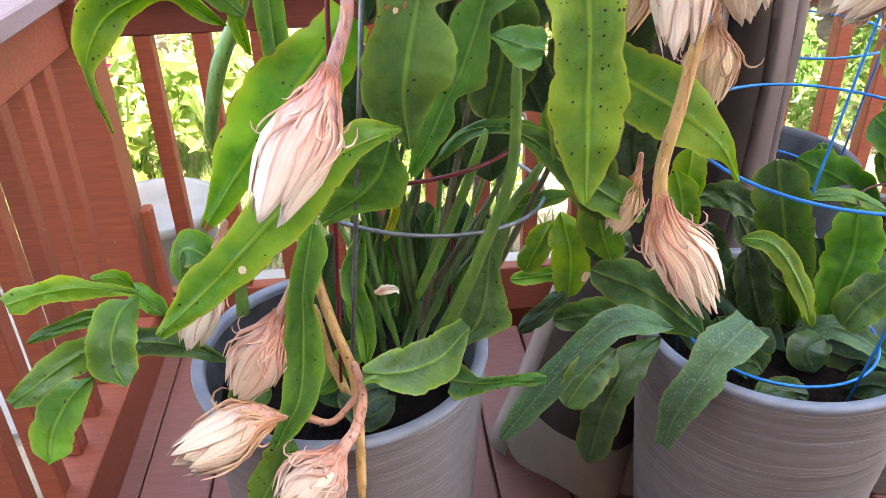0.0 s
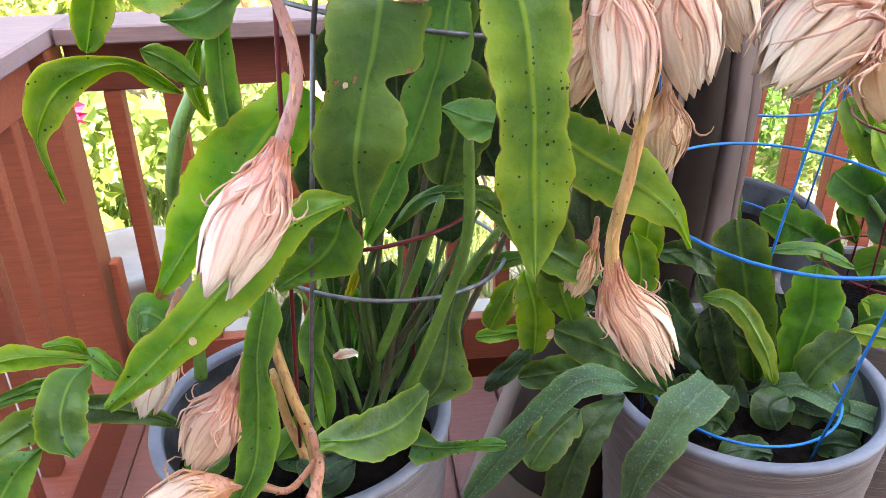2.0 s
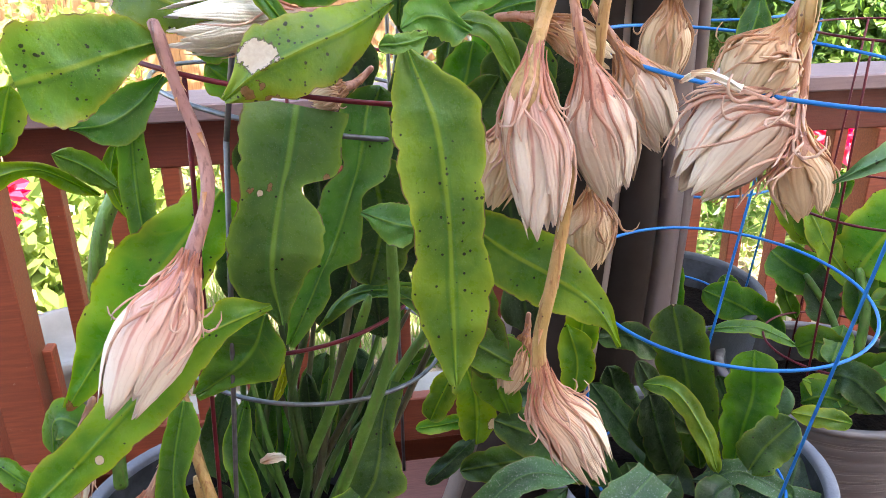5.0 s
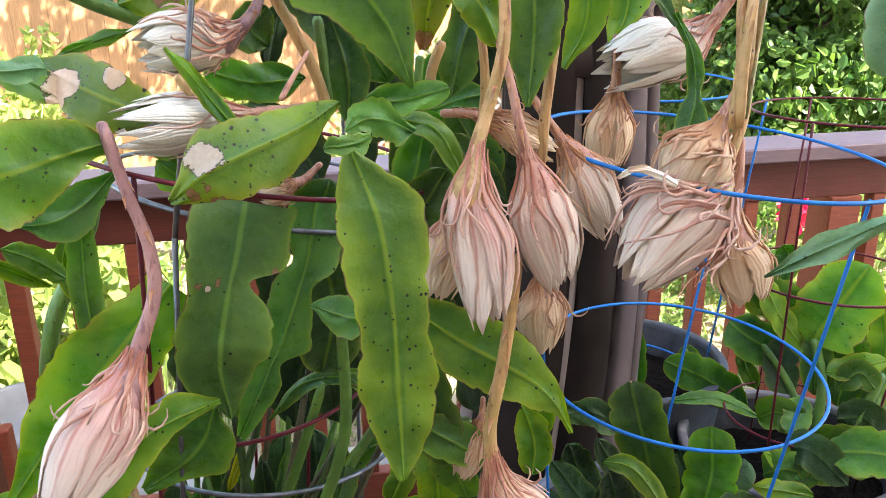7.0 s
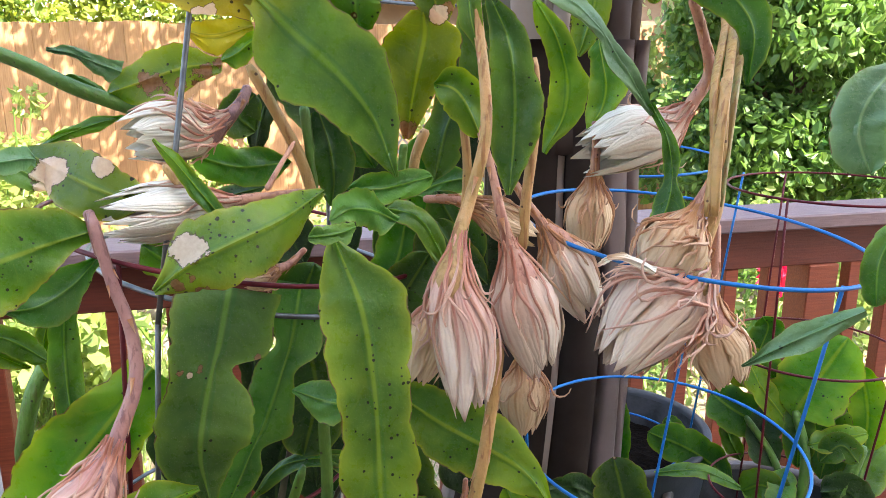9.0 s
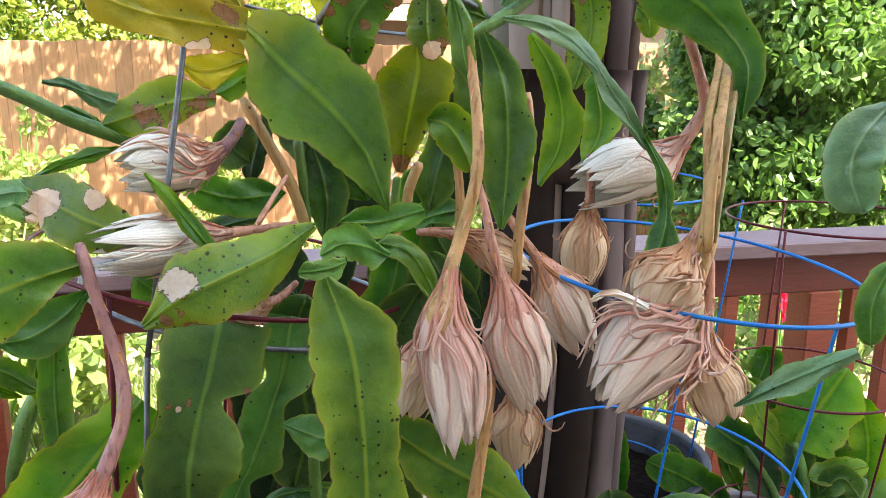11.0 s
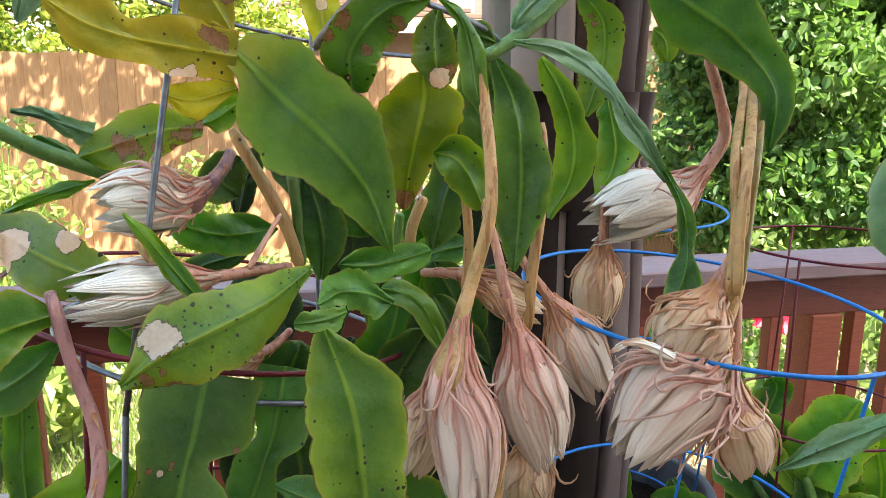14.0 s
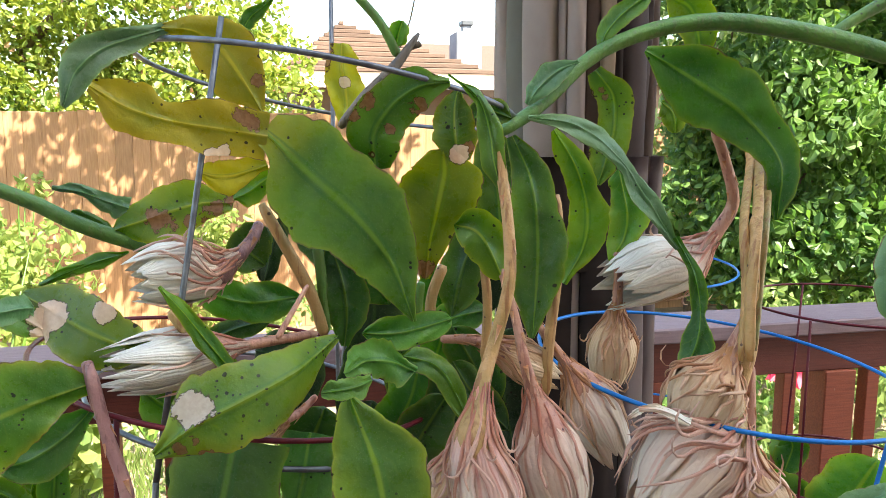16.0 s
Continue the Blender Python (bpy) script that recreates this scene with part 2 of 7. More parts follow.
# paler blue-green: waxy bloom plus sky sheen on upturned leaves, mixed into the colour
WAXY = leaf_material("leaf_waxy_sheen", (0.085, 0.195, 0.075), (0.17, 0.31, 0.13), (0.22, 0.35, 0.12), spots=0.02, share=0.3, spec=0.6)
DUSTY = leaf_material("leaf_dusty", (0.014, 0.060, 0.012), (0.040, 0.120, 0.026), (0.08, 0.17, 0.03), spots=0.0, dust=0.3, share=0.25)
FRESH = leaf_material("leaf_fresh", (0.030, 0.13, 0.008), (0.105, 0.275, 0.016), (0.27, 0.41, 0.03), spots=0.03)
TIPPED = leaf_material("leaf_yellow_tipped", (0.038, 0.138, 0.008), (0.132, 0.285, 0.018), (0.25, 0.33, 0.025), spots=0.06, end=(0.36, 0.36, 0.012))


def stem_material(name, a, b, c):
    """Round stalk: mottled, with long dry streaks and small dark specks."""
    m = Nodes(name, rough=0.5)
    co = m.world_pos()
    col = m.mix(m.span(m.noise(25, 4, co=co), 0.35, 0.65), a, b)
    streak = m.noise(34, 4, 0.6, co, (5, 5, 0.5))
    col = m.mix(m.span(streak, 0.52, 0.64, 0, 0.75), col, c)
    col = m.mix(m.span(m.noise(110, 5, 0.7, co), 0.54, 0.76, 0, 0.55), col, c)
    specks = m.cells(120, co)
    col = m.mix(m.math("MULTIPLY", m.span(specks.outputs["Distance"], 0.16, 0.22, 1, 0), m.span(m.red(specks.outputs["Color"]), 0.88, 0.9)), col, m.vary(m.mix(0.0, c, c), 0.4))
    return m.done(col, m.math("ADD", m.noise(160, 4, co=co), streak), 0.5, 0.003)


STEM_GREEN = stem_material("stem_green", (0.055, 0.145, 0.018), (0.11, 0.23, 0.03), (0.10, 0.15, 0.035))
STEM_DEEP = stem_material("stem_deep_green", (0.016, 0.050, 0.007), (0.038, 0.095, 0.013), (0.07, 0.07, 0.03))
STEM_WOOD = stem_material("stem_woody", (0.055, 0.062, 0.022), (0.10, 0.085, 0.042), (0.045, 0.03, 0.018))
STEM_TAN = stem_material("stem_tan", (0.52, 0.29, 0.11), (0.38, 0.24, 0.075), (0.26, 0.105, 0.035))
STEM_OLIVE = stem_material("stem_olive", (0.17, 0.175, 0.045), (0.32, 0.23, 0.08), (0.20, 0.10, 0.035))
STEM_PINK = stem_material("stem_pink", (0.52, 0.25, 0.17), (0.44, 0.22, 0.13), (0.26, 0.09, 0.06))
STEM_PURPLE = stem_material("stem_purple", (0.20, 0.09, 0.09), (0.36, 0.18, 0.14), (0.10, 0.04, 0.04))
STEM_MAUVE = stem_material("stem_mauve", (0.42, 0.21, 0.17), (0.33, 0.16, 0.14), (0.17, 0.07, 0.065))
STEM_DRY = stem_material("stem_dry", (0.10, 0.075, 0.05), (0.18, 0.13, 0.08), (0.05, 0.035, 0.02))


def petal_material(name, root, mid, tip, share=0.35, stripe=0.6):
    """Wilted petal: coloured from its root to its tip, with a coloured middle vein and fine lengthwise creases."""
    m = Nodes(name, rough=0.5, spec=0.35)
    along, across = m.attr("along"), m.attr("across")
    co = m.world_pos()
    isl = m.rand()
    a = m.math("ADD", along, m.math("MULTIPLY", m.math("SUBTRACT", m.noise(40, 3, co=co), 0.5), 0.30))
    a = m.math("ADD", a, m.span(isl, 0, 1, -0.16, 0.16, False))
    col = m.mix(m.span(a, 0.05, 0.40), root, mid)
    col = m.mix(m.span(a, 0.38, 0.86), col, tip)
    fade = m.span(a, 0.45, 1.0, 1.0, 0.25)
    col = m.mix(m.math("MULTIPLY", m.span(across, 0.04, 0.16, stripe, 0), fade), col, root)
    line = m.math("ABSOLUTE", m.math("SINE", m.math("ADD", m.math("MULTIPLY", across, 9.0), m.math("MULTIPLY", m.noise(34, 3, co=co), 7.0))))
    col = m.mix(m.math("MULTIPLY", m.span(line, 0.0, 0.25, 0.28 * stripe, 0), fade), col, root)
    col = m.mix(m.math("MULTIPLY", m.span(across, 0.80, 0.99, 0, 0.45), fade), col, m.mix(0.6, root, mid))
    col = m.mix(m.math("MULTIPLY", m.span(m.noise(55, 5, 0.7, co), 0.62, 0.72, 0, 0.5), fade), col, m.mix(0.5, root, mid))
    col = m.vary(col, m.span(isl, 0, 1, 0.78, 0.95, False), 1.06)
    return m.done(col, m.math("ADD", m.math("MULTIPLY", line, 0.4), m.noise(160, 4, co=co)), 0.6, 0.0020, None, m.vary(col, 1.12, 1.25), share)


PETAL_PINK = petal_material("petal_pink", (0.66, 0.28, 0.22), (0.86, 0.55, 0.44), (0.94, 0.80, 0.66), 0.16, 0.8)
PETAL_WHITE = petal_material("petal_white", (0.70, 0.34, 0.23), (0.89, 0.66, 0.50), (0.94, 0.83, 0.67), 0.16, 0.7)
PETAL_TAN = petal_material("petal_tan", (0.60, 0.30, 0.14), (0.82, 0.54, 0.32), (0.88, 0.69, 0.46), 0.16)
PETAL_CREAM = petal_material("petal_cream", (0.74, 0.46, 0.33), (0.92, 0.78, 0.61), (0.96, 0.92, 0.79), 0.16, 0.4)
PETAL_PEACH = petal_material("petal_peach", (0.70, 0.33, 0.20), (0.89, 0.58, 0.39), (0.94, 0.78, 0.60), 0.16, 0.8)
PETAL_OLD = petal_material("petal_dusty_pink", (0.52, 0.24, 0.17), (0.68, 0.43, 0.33), (0.76, 0.60, 0.45), 0.12, 0.9)
TEPAL_PINK = petal_material("tepal_pink", (0.58, 0.23, 0.15), (0.74, 0.38, 0.27), (0.86, 0.58, 0.44), 0.12, 0.2)
TEPAL_BROWN = petal_material("tepal_brown", (0.52, 0.23, 0.11), (0.68, 0.36, 0.20), (0.80, 0.52, 0.34), 0.12, 0.2)


def wood_paint(name, a, b, wear):
    """Red-brown deck stain on timber, with grain, scuffs and bare flecks."""
    m = Nodes(name, rough=0.62, spec=0.35)
    co = m.co
    grain = m.noise(14, 6, 0.6, co, (1, 14, 14))
    col = m.mix(m.span(grain, 0.3, 0.7), a, b)
    col = m.mix(m.span(m.noise(5, 3, co=m.world_pos()), 0.35, 0.7, 0, 0.5), col, b)
    col = m.vary(col, m.span(m.rand(), 0, 1, 0.85, 1.12, False))
    col = m.mix(m.span(m.noise(45, 6, 0.72, m.world_pos()), 0.66, 0.72, 0, wear), col, (0.42, 0.30, 0.22))
    col = m.mix(m.span(m.noise(8, 5, 0.7, m.world_pos()), 0.55, 0.8, 0, 0.35), col, (0.09, 0.05, 0.045))
    return m.done(col, m.math("ADD", grain, m.math("MULTIPLY", m.noise(220, 3, co=co), 0.3)), 0.35, 0.0025)


RAIL_RED = wood_paint("rail_stain", (0.30, 0.075, 0.035), (0.21, 0.05, 0.026), 0.5)
# the same stain darkened, standing in for the shade under the rear cap
RAIL_SHADED = wood_paint("rail_stain_shaded", (0.17, 0.040, 0.024), (0.12, 0.028, 0.018), 0.4)
# cap stain greyed to lavender: the sky's sheen is put into the colour
CAP_SHEEN = wood_paint("cap_stain_sheen", (0.27, 0.185, 0.185), (0.21, 0.14, 0.14), 0.5)
DECK_RED = wood_paint("deck_stain", (0.23, 0.095, 0.075), (0.17, 0.07, 0.055), 0.35)


def plain(name, a, b, scale, rough=0.7, metal=0.0, bump=0.3, fine=200.0, dist=0.002):
    m = Nodes(name, rough, metal, 0.25)
    co = m.world_pos()
    col = m.mix(m.span(m.noise(scale, 5, 0.6, co), 0.3, 0.7), a, b)
    return m.done(col, m.noise(fine, 4, co=co), bump, dist)


def pot_material():
    """Grey resin planter combed with fine wandering horizontal lines."""
    m = Nodes("grey_planter_plastic", rough=0.55, spec=0.4)
    co = m.co
    height = m.add("ShaderNodeSeparateXYZ", Vector=co).outputs["Z"]
    groove = 0.0
    for freq, drift, cut in ((430.0, 1.5, 0.30), (690.0, 2.4, 0.20)):
        ripple = m.math("SINE", m.math("ADD", m.math("MULTIPLY", height, freq), m.math("MULTIPLY", m.noise(4.5, 3, 0.6, co, (1, 1, 2.5)), drift * 4)))
        broken = m.span(m.noise(7, 4, 0.6, co, (0.6, 0.6, 9)), 0.42, 0.55)
        groove = m.math("MAXIMUM", groove, m.math("MULTIPLY", m.span(m.math("ABSOLUTE", ripple), 0.0, cut, 1, 0), broken))
    col = m.mix(m.span(m.noise(5, 5, 0.65, co), 0.3, 0.75), (0.118, 0.102, 0.098), (0.152, 0.134, 0.130))
    col = m.mix(m.math("MULTIPLY", groove, 0.55), col, (0.27, 0.245, 0.24))
    col = m.mix(m.span(m.noise(60, 4, 0.7, co), 0.62, 0.75, 0, 0.3), col, (0.14, 0.11, 0.09))
    return m.done(col, groove, 0.5, 0.0015)


POT = pot_material()
POT_RIM = plain("planter_rim_plastic", (0.135, 0.14, 0.162), (0.175, 0.18, 0.202), 20, 0.5)
POT_DARK = plain("dark_planter_plastic", (0.058, 0.063, 0.071), (0.088, 0.094, 0.104), 14, 0.5)
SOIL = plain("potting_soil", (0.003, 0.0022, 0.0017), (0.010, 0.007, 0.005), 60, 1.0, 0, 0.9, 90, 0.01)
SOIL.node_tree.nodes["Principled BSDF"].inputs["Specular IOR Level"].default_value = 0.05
BLUE_WIRE = plain("blue_plastic_coated_wire", (0.006, 0.135, 0.42), (0.012, 0.18, 0.50), 30, 0.35)
GREY_WIRE = plain("galvanised_wire", (0.21, 0.22, 0.235), (0.12, 0.125, 0.135), 60, 0.40, 0.7)
RED_WIRE = plain("dark_red_coated_wire", (0.13, 0.012, 0.018), (0.09, 0.008, 0.014), 40, 0.35)
# umbrella cloths: the pale and dark tones partly paint in each fold's light or shade
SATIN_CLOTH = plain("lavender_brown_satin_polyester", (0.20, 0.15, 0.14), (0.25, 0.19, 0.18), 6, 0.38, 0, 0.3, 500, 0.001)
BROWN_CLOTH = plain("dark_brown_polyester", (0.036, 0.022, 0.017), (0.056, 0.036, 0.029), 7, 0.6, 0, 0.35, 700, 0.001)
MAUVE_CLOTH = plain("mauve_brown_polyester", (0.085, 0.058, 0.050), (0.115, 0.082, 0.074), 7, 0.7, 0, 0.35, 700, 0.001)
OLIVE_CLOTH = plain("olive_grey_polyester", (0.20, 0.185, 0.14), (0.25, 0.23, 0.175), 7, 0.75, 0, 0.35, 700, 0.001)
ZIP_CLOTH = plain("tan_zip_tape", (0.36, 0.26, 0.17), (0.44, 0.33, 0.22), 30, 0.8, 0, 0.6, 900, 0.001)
SHADE_CLOTH = plain("taupe_polyester_shaded", (0.115, 0.072, 0.052), (0.16, 0.105, 0.08), 7, 0.75, 0, 0.35, 700, 0.001)
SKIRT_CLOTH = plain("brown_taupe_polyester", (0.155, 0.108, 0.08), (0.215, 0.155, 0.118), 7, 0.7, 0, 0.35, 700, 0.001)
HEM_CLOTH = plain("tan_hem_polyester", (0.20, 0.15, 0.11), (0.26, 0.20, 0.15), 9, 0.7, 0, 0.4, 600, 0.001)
PALE_CLOTH = plain("taupe_polyester_lit", (0.42, 0.335, 0.28), (0.49, 0.395, 0.335), 7, 0.75, 0, 0.35, 700, 0.001)
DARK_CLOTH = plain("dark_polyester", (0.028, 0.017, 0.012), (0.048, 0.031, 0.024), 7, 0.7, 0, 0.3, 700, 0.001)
CONCRETE = plain("garden_concrete", (0.20, 0.185, 0.16), (0.30, 0.28, 0.25), 4, 0.9, 0, 0.4, 60)
EARTH = plain("garden_soil", (0.17, 0.12, 0.075), (0.34, 0.27, 0.19), 3.5, 0.95, 0, 0.8, 30, 0.03)
STUCCO = plain("house_stucco", (0.50, 0.42, 0.36), (0.58, 0.50, 0.43), 2, 0.9)
WHITE = plain("white_house_paint", (0.74, 0.74, 0.73), (0.80, 0.80, 0.79), 3, 0.7)


def far_leaf(name, a, b, share=0.4):
    m = Nodes(name, rough=0.45)
    isl = m.island()
    col = m.mix(isl, a, b)
    col = m.mix(m.span(m.noise(1.3, 3, co=m.world_pos()), 0.35, 0.7, 0, 0.6), col, b)
    return m.done(col, through=m.vary(col, 1.8, 1.1), share=share)


TREE_LEAF = far_leaf("tree_leaf", (0.030, 0.085, 0.026), (0.125, 0.215, 0.045), 0.42)
HEDGE_LEAF = far_leaf("hedge_leaf", (0.06, 0.125, 0.022), (0.30, 0.34, 0.06))
SHRUB_LEAF = far_leaf("shrub_leaf", (0.12, 0.185, 0.045), (0.28, 0.34, 0.10))
GRASS_LEAF = far_leaf("grass_leaf", (0.09, 0.155, 0.045), (0.21, 0.27, 0.085))
RED_PETAL = far_leaf("red_petal", (0.55, 0.01, 0.05), (0.65, 0.06, 0.12))
PALE_LEAF = far_leaf("pale_hanging_leaf", (0.22, 0.30, 0.10), (0.42, 0.44, 0.24))
PINK_PETAL = far_leaf("pink_blossom", (0.45, 0.20, 0.14), (0.55, 0.38, 0.22))
BARK = plain("bark", (0.10, 0.07, 0.05), (0.18, 0.13, 0.09), 20, 0.9, 0, 0.9, 60, 0.01)


# ---- building helpers ----
def obj(name, bm, material, smooth=False):
    me = bpy.data.meshes.new(name)
    bm.to_mesh(me)
    bm.free()
    me.materials.append(material)
    if smooth:
        me.polygons.foreach_set("use_smooth", [True] * len(me.polygons))
    return new(name, me)


def part(name, bm, material, parent, label="", smooth=False):
    ob = obj(name, bm, material, smooth)
    ob.parent = parent
    return tagged(ob, label)


def holder(name, x=0.0, y=0.0, z=0.0, **tags):
    """An Empty at the base of a thing; its parts are given in the thing's own coordinates."""
    ob = new(name)
    ob.empty_display_size = 0.05
    ob.location = (x, y, z)
    return tagged(ob, **tags)


def box(x0, x1, y0, y1, z0, z1, bevel=0.003):
    bm = bmesh.new()
    bmesh.ops.create_cube(bm, size=1.0)
    for v in bm.verts:
        v.co = Vector(((x0 + x1) / 2 + v.co.x * (x1 - x0), (y0 + y1) / 2 + v.co.y * (y1 - y0), (z0 + z1) / 2 + v.co.z * (z1 - z0)))
    if bevel:
        bmesh.ops.bevel(bm, geom=bm.edges[:], offset=bevel, segments=1, affect="EDGES")
    return bm


def lathe(profile, n=64):
    """A turned body from (radius, height) pairs; the last pair may close at radius 0."""
    bm = bmesh.new()
    loops = []
    for r, z in profile:
        if r < 1e-5:
            loops.append([bm.verts.new((0, 0, z))] * n)
        else:
            loops.append([bm.verts.new((r * math.cos(2 * math.pi * i / n), r * math.sin(2 * math.pi * i / n), z)) for i in range(n)])
    for a, b in zip(loops, loops[1:]):
        for i in range(n):
            vs = []
            for v in (a[i], a[(i + 1) % n], b[(i + 1) % n], b[i]):
                if v not in vs:
                    vs.append(v)
            if len(vs) > 2:
                bm.faces.new(vs)
    return bm


def glide(points, n):
    """n + 1 places along a smooth curve through the points (Catmull-Rom)."""
    p = [Vector(q) for q in points]
    if len(p) == 2:
        p = [p[0], (p[0] + p[1]) / 2, p[1]]
    p = [2 * p[0] - p[1], *p, 2 * p[-1] - p[-2]]
    spans = len(p) - 3
    out = []
    for i in range(n + 1):
        s = min(i / n * spans, spans - 1e-6)
        k = int(s)
        u = s - k
        a, b, c, d = p[k:k + 4]
        out.append(0.5 * (2 * b + (c - a) * u + (2 * a - 5 * b + 4 * c - d) * u * u + (3 * b - a - 3 * c + d) * u ** 3))
    return out


def tube(points, radius, n=16, sides=8, ends=True, ribs=0.0, closed=False, round_ends=False):
    """A round (or ribbed) rod along a smooth curve; radius may be a list along it."""
    path = glide(points, n) if not closed else [Vector(q) for q in points]
    bm = bmesh.new()
    m = len(path)
    rows = []
    up = Vector((0.13, 0.21, 0.97))
    for i, c in enumerate(path):
        if closed:
            t = (path[(i + 1) % m] - path[i - 1]).normalized()
        else:
            t = (path[min(i + 1, m - 1)] - path[max(i - 1, 0)]).normalized()
        if abs(t.dot(up)) > 0.95:
            up = Vector((0.9, 0.3, 0.1))
        s = t.cross(up).normalized()
        w = s.cross(t).normalized()
        up = w
        u = i / max(m - 1, 1)
        if isinstance(radius, (list, tuple)):
            f = u * (len(radius) - 1)
            k = min(int(f), len(radius) - 2)
            r = radius[k] + (radius[k + 1] - radius[k]) * (f - k)
        else:
            r = radius
        if round_ends:
            r *= math.sqrt(max(0.35, 1 - max(0.0, 1 - u / 0.07, 1 - (1 - u) / 0.07) ** 2))
        ring = []
        for j in range(sides):
            a = 2 * math.pi * j / sides
            q = r * (1 + ribs * math.cos(3 * a))
            ring.append(bm.verts.new(c + s * math.cos(a) * q + w * math.sin(a) * q))
        rows.append(ring)
    pairs = list(zip(rows, rows[1:]))
    if closed:
        pairs.append((rows[-1], rows[0]))
    for a, b in pairs:
        for j in range(sides):
            bm.faces.new((a[j], a[(j + 1) % sides], b[(j + 1) % sides], b[j]))
    if ends and not closed:
        bm.faces.new(rows[0][::-1])
        bm.faces.new(rows[-1])
    return bm


def ring(x, y, z, r, wire, n=72, sx=1.0):
    return tube([(x + r * sx * math.cos(2 * math.pi * i / n), y + r * math.sin(2 * math.pi * i / n), z) for i in range(n)], wire, sides=6, closed=True)


def mesh_part(name, verts, faces, values, material, parent, label="", crisp=False):
    """A mesh with the floats along and across on its points, for the shading of leaves and petals."""
    me = bpy.data.meshes.new(name)
    me.from_pydata([tuple(v) for v in verts], [], faces)
    for k, key in enumerate(("along", "across")):
        me.attributes.new(key, "FLOAT", "POINT").data.foreach_set("value", [v[k] for v in values])
    me.materials.append(material)
    me.polygons.foreach_set("use_smooth", [True] * len(me.polygons))
    if crisp:
        me.set_sharp_from_angle(angle=radians(38))
    ob = new(name, me)
    ob.parent = parent
    return tagged(ob, label)


def strip(path, sides_, normals, widths, thick, cup, verts, faces, values, wave=0.0, phase=0.0, cross=4, ridge=0.0):
    """Adds one solid leaf- or petal-like blade: two skins that meet along the margins."""
    n = len(path) - 1
    base = len(verts)
    k = 2 * cross + 1
    cols = [(j - cross) / cross for j in range(k)]
    if ridge:
        cols = [-1, -0.82, -0.6, -0.38, -0.2, -0.09, 0, 0.09, 0.2, 0.38, 0.6, 0.82, 1]
        k = len(cols)
    for skin in (1, -1):
        for i in range(n + 1):
            u = i / n
            wl, wr = widths[i]
            for s in cols:
                half = wr if s > 0 else wl
                h = cup * abs(s) * half + wave * half * s * s * math.sin(9.0 * u + phase + (1.7 if s > 0 else 0))
                if ridge:
                    h += skin * ridge * math.exp(-(s * 9) ** 2) + 0.0048 * noise.noise(path[i] * 26 + Vector((s * 1.2, phase, 0))) + 0.0014 * noise.noise(path[i] * 85 + Vector((s * 3, phase, 2)))
                h += skin * thick * (1 - 0.62 * s ** 6) * min(1, 6 * u + 0.2, 6 * (1 - u) + 0.2)
                verts.append(path[i] + sides_[i] * (s * half) + normals[i] * h)
                values.append((u, abs(s)))
    m = (n + 1) * k
    for i in range(n):
        for j in range(k - 1):
            a, b, c, d = base + i * k + j, base + i * k + j + 1, base + (i + 1) * k + j + 1, base + (i + 1) * k + j
            faces.append((a, b, c, d))
            faces.append((a + m, d + m, c + m, b + m))
        for j in (0, k - 1):
            a, d = base + i * k + j, base + (i + 1) * k + j
            faces.append((a, d, d + m, a + m) if j == 0 else (d, a, a + m, d + m))
    for i in (0, n):
        for j in range(k - 1):
            a, b = base + i * k + j, base + i * k + j + 1
            faces.append((b, a, a + m, b + m) if i == 0 else (a, b, b + m, a + m))


def leaf(plant, points, width, face, material=GREEN, twist=(0, 0), base=0.3, tip=0.35, lobes=0, notch=0.16, fold=0.12, wave=0.10, tail=1.0, name="leaf", label=""):
    """One flat cactus stem along a spine: notched wavy margins, midrib, thickness. face: the way its flat side looks."""
    length = sum((Vector(b) - Vector(a)).length for a, b in zip(points, points[1:]))
    lobes = lobes or max(2.0, length / 0.05)
    seed = random.Random(int(abs(points[0][0]) * 7919 + abs(points[-1][2]) * 104729))
    n = 44
    path = glide(points, n)
    ph = (seed.uniform(0, 1), seed.uniform(0, 1))
    sides_, normals, widths = [], [], []
    f = Vector(face).normalized()
    for i in range(n + 1):
        t = (path[min(i + 1, n)] - path[max(i - 1, 0)]).normalized()
        s = t.cross(f)
        if s.length < 0.15:
            s = t.cross(Vector((0.3, -0.2, 0.9)))
        s.normalize()
        nrm = s.cross(t).normalized()
        f = nrm
        a = radians(twist[0] + (twist[1] - twist[0]) * i / n)
        s2 = s * math.cos(a) + nrm * math.sin(a)
        sides_.append(s2)
        normals.append(s2.cross(t).normalized())
        u = i / n
        rise = min(1.0, u / base) if base else 1.0
        fall = min(1.0, (1 - u) / tip) ** tail
        env = max(0.03, math.sin(rise * math.pi / 2) ** 0.9 * math.sqrt(max(0.0, 1 - (1 - fall) ** 2.2)))
        pair = []
        for k in (0, 1):
            q = (u * lobes + ph[k]) % 1.0
            pair.append(width / 2 * max(0.02, env * (1 - notch * (max(q ** 9, 0.85 * (1 - q) ** 4) if notch < 0.3 else abs(2 * q - 1) ** 4) + 0.02 * math.sin(41 * u + 9 * ph[k]))))
        widths.append(pair)
    verts, faces, values = [], [], []
    strip(path, sides_, normals, widths, 0.0010, fold * seed.uniform(0.6, 2.3), verts, faces, values, wave, ph[0] * 6, 6, 0.0022)
    return mesh_part(name, verts, faces, values, material, plant, label, True)


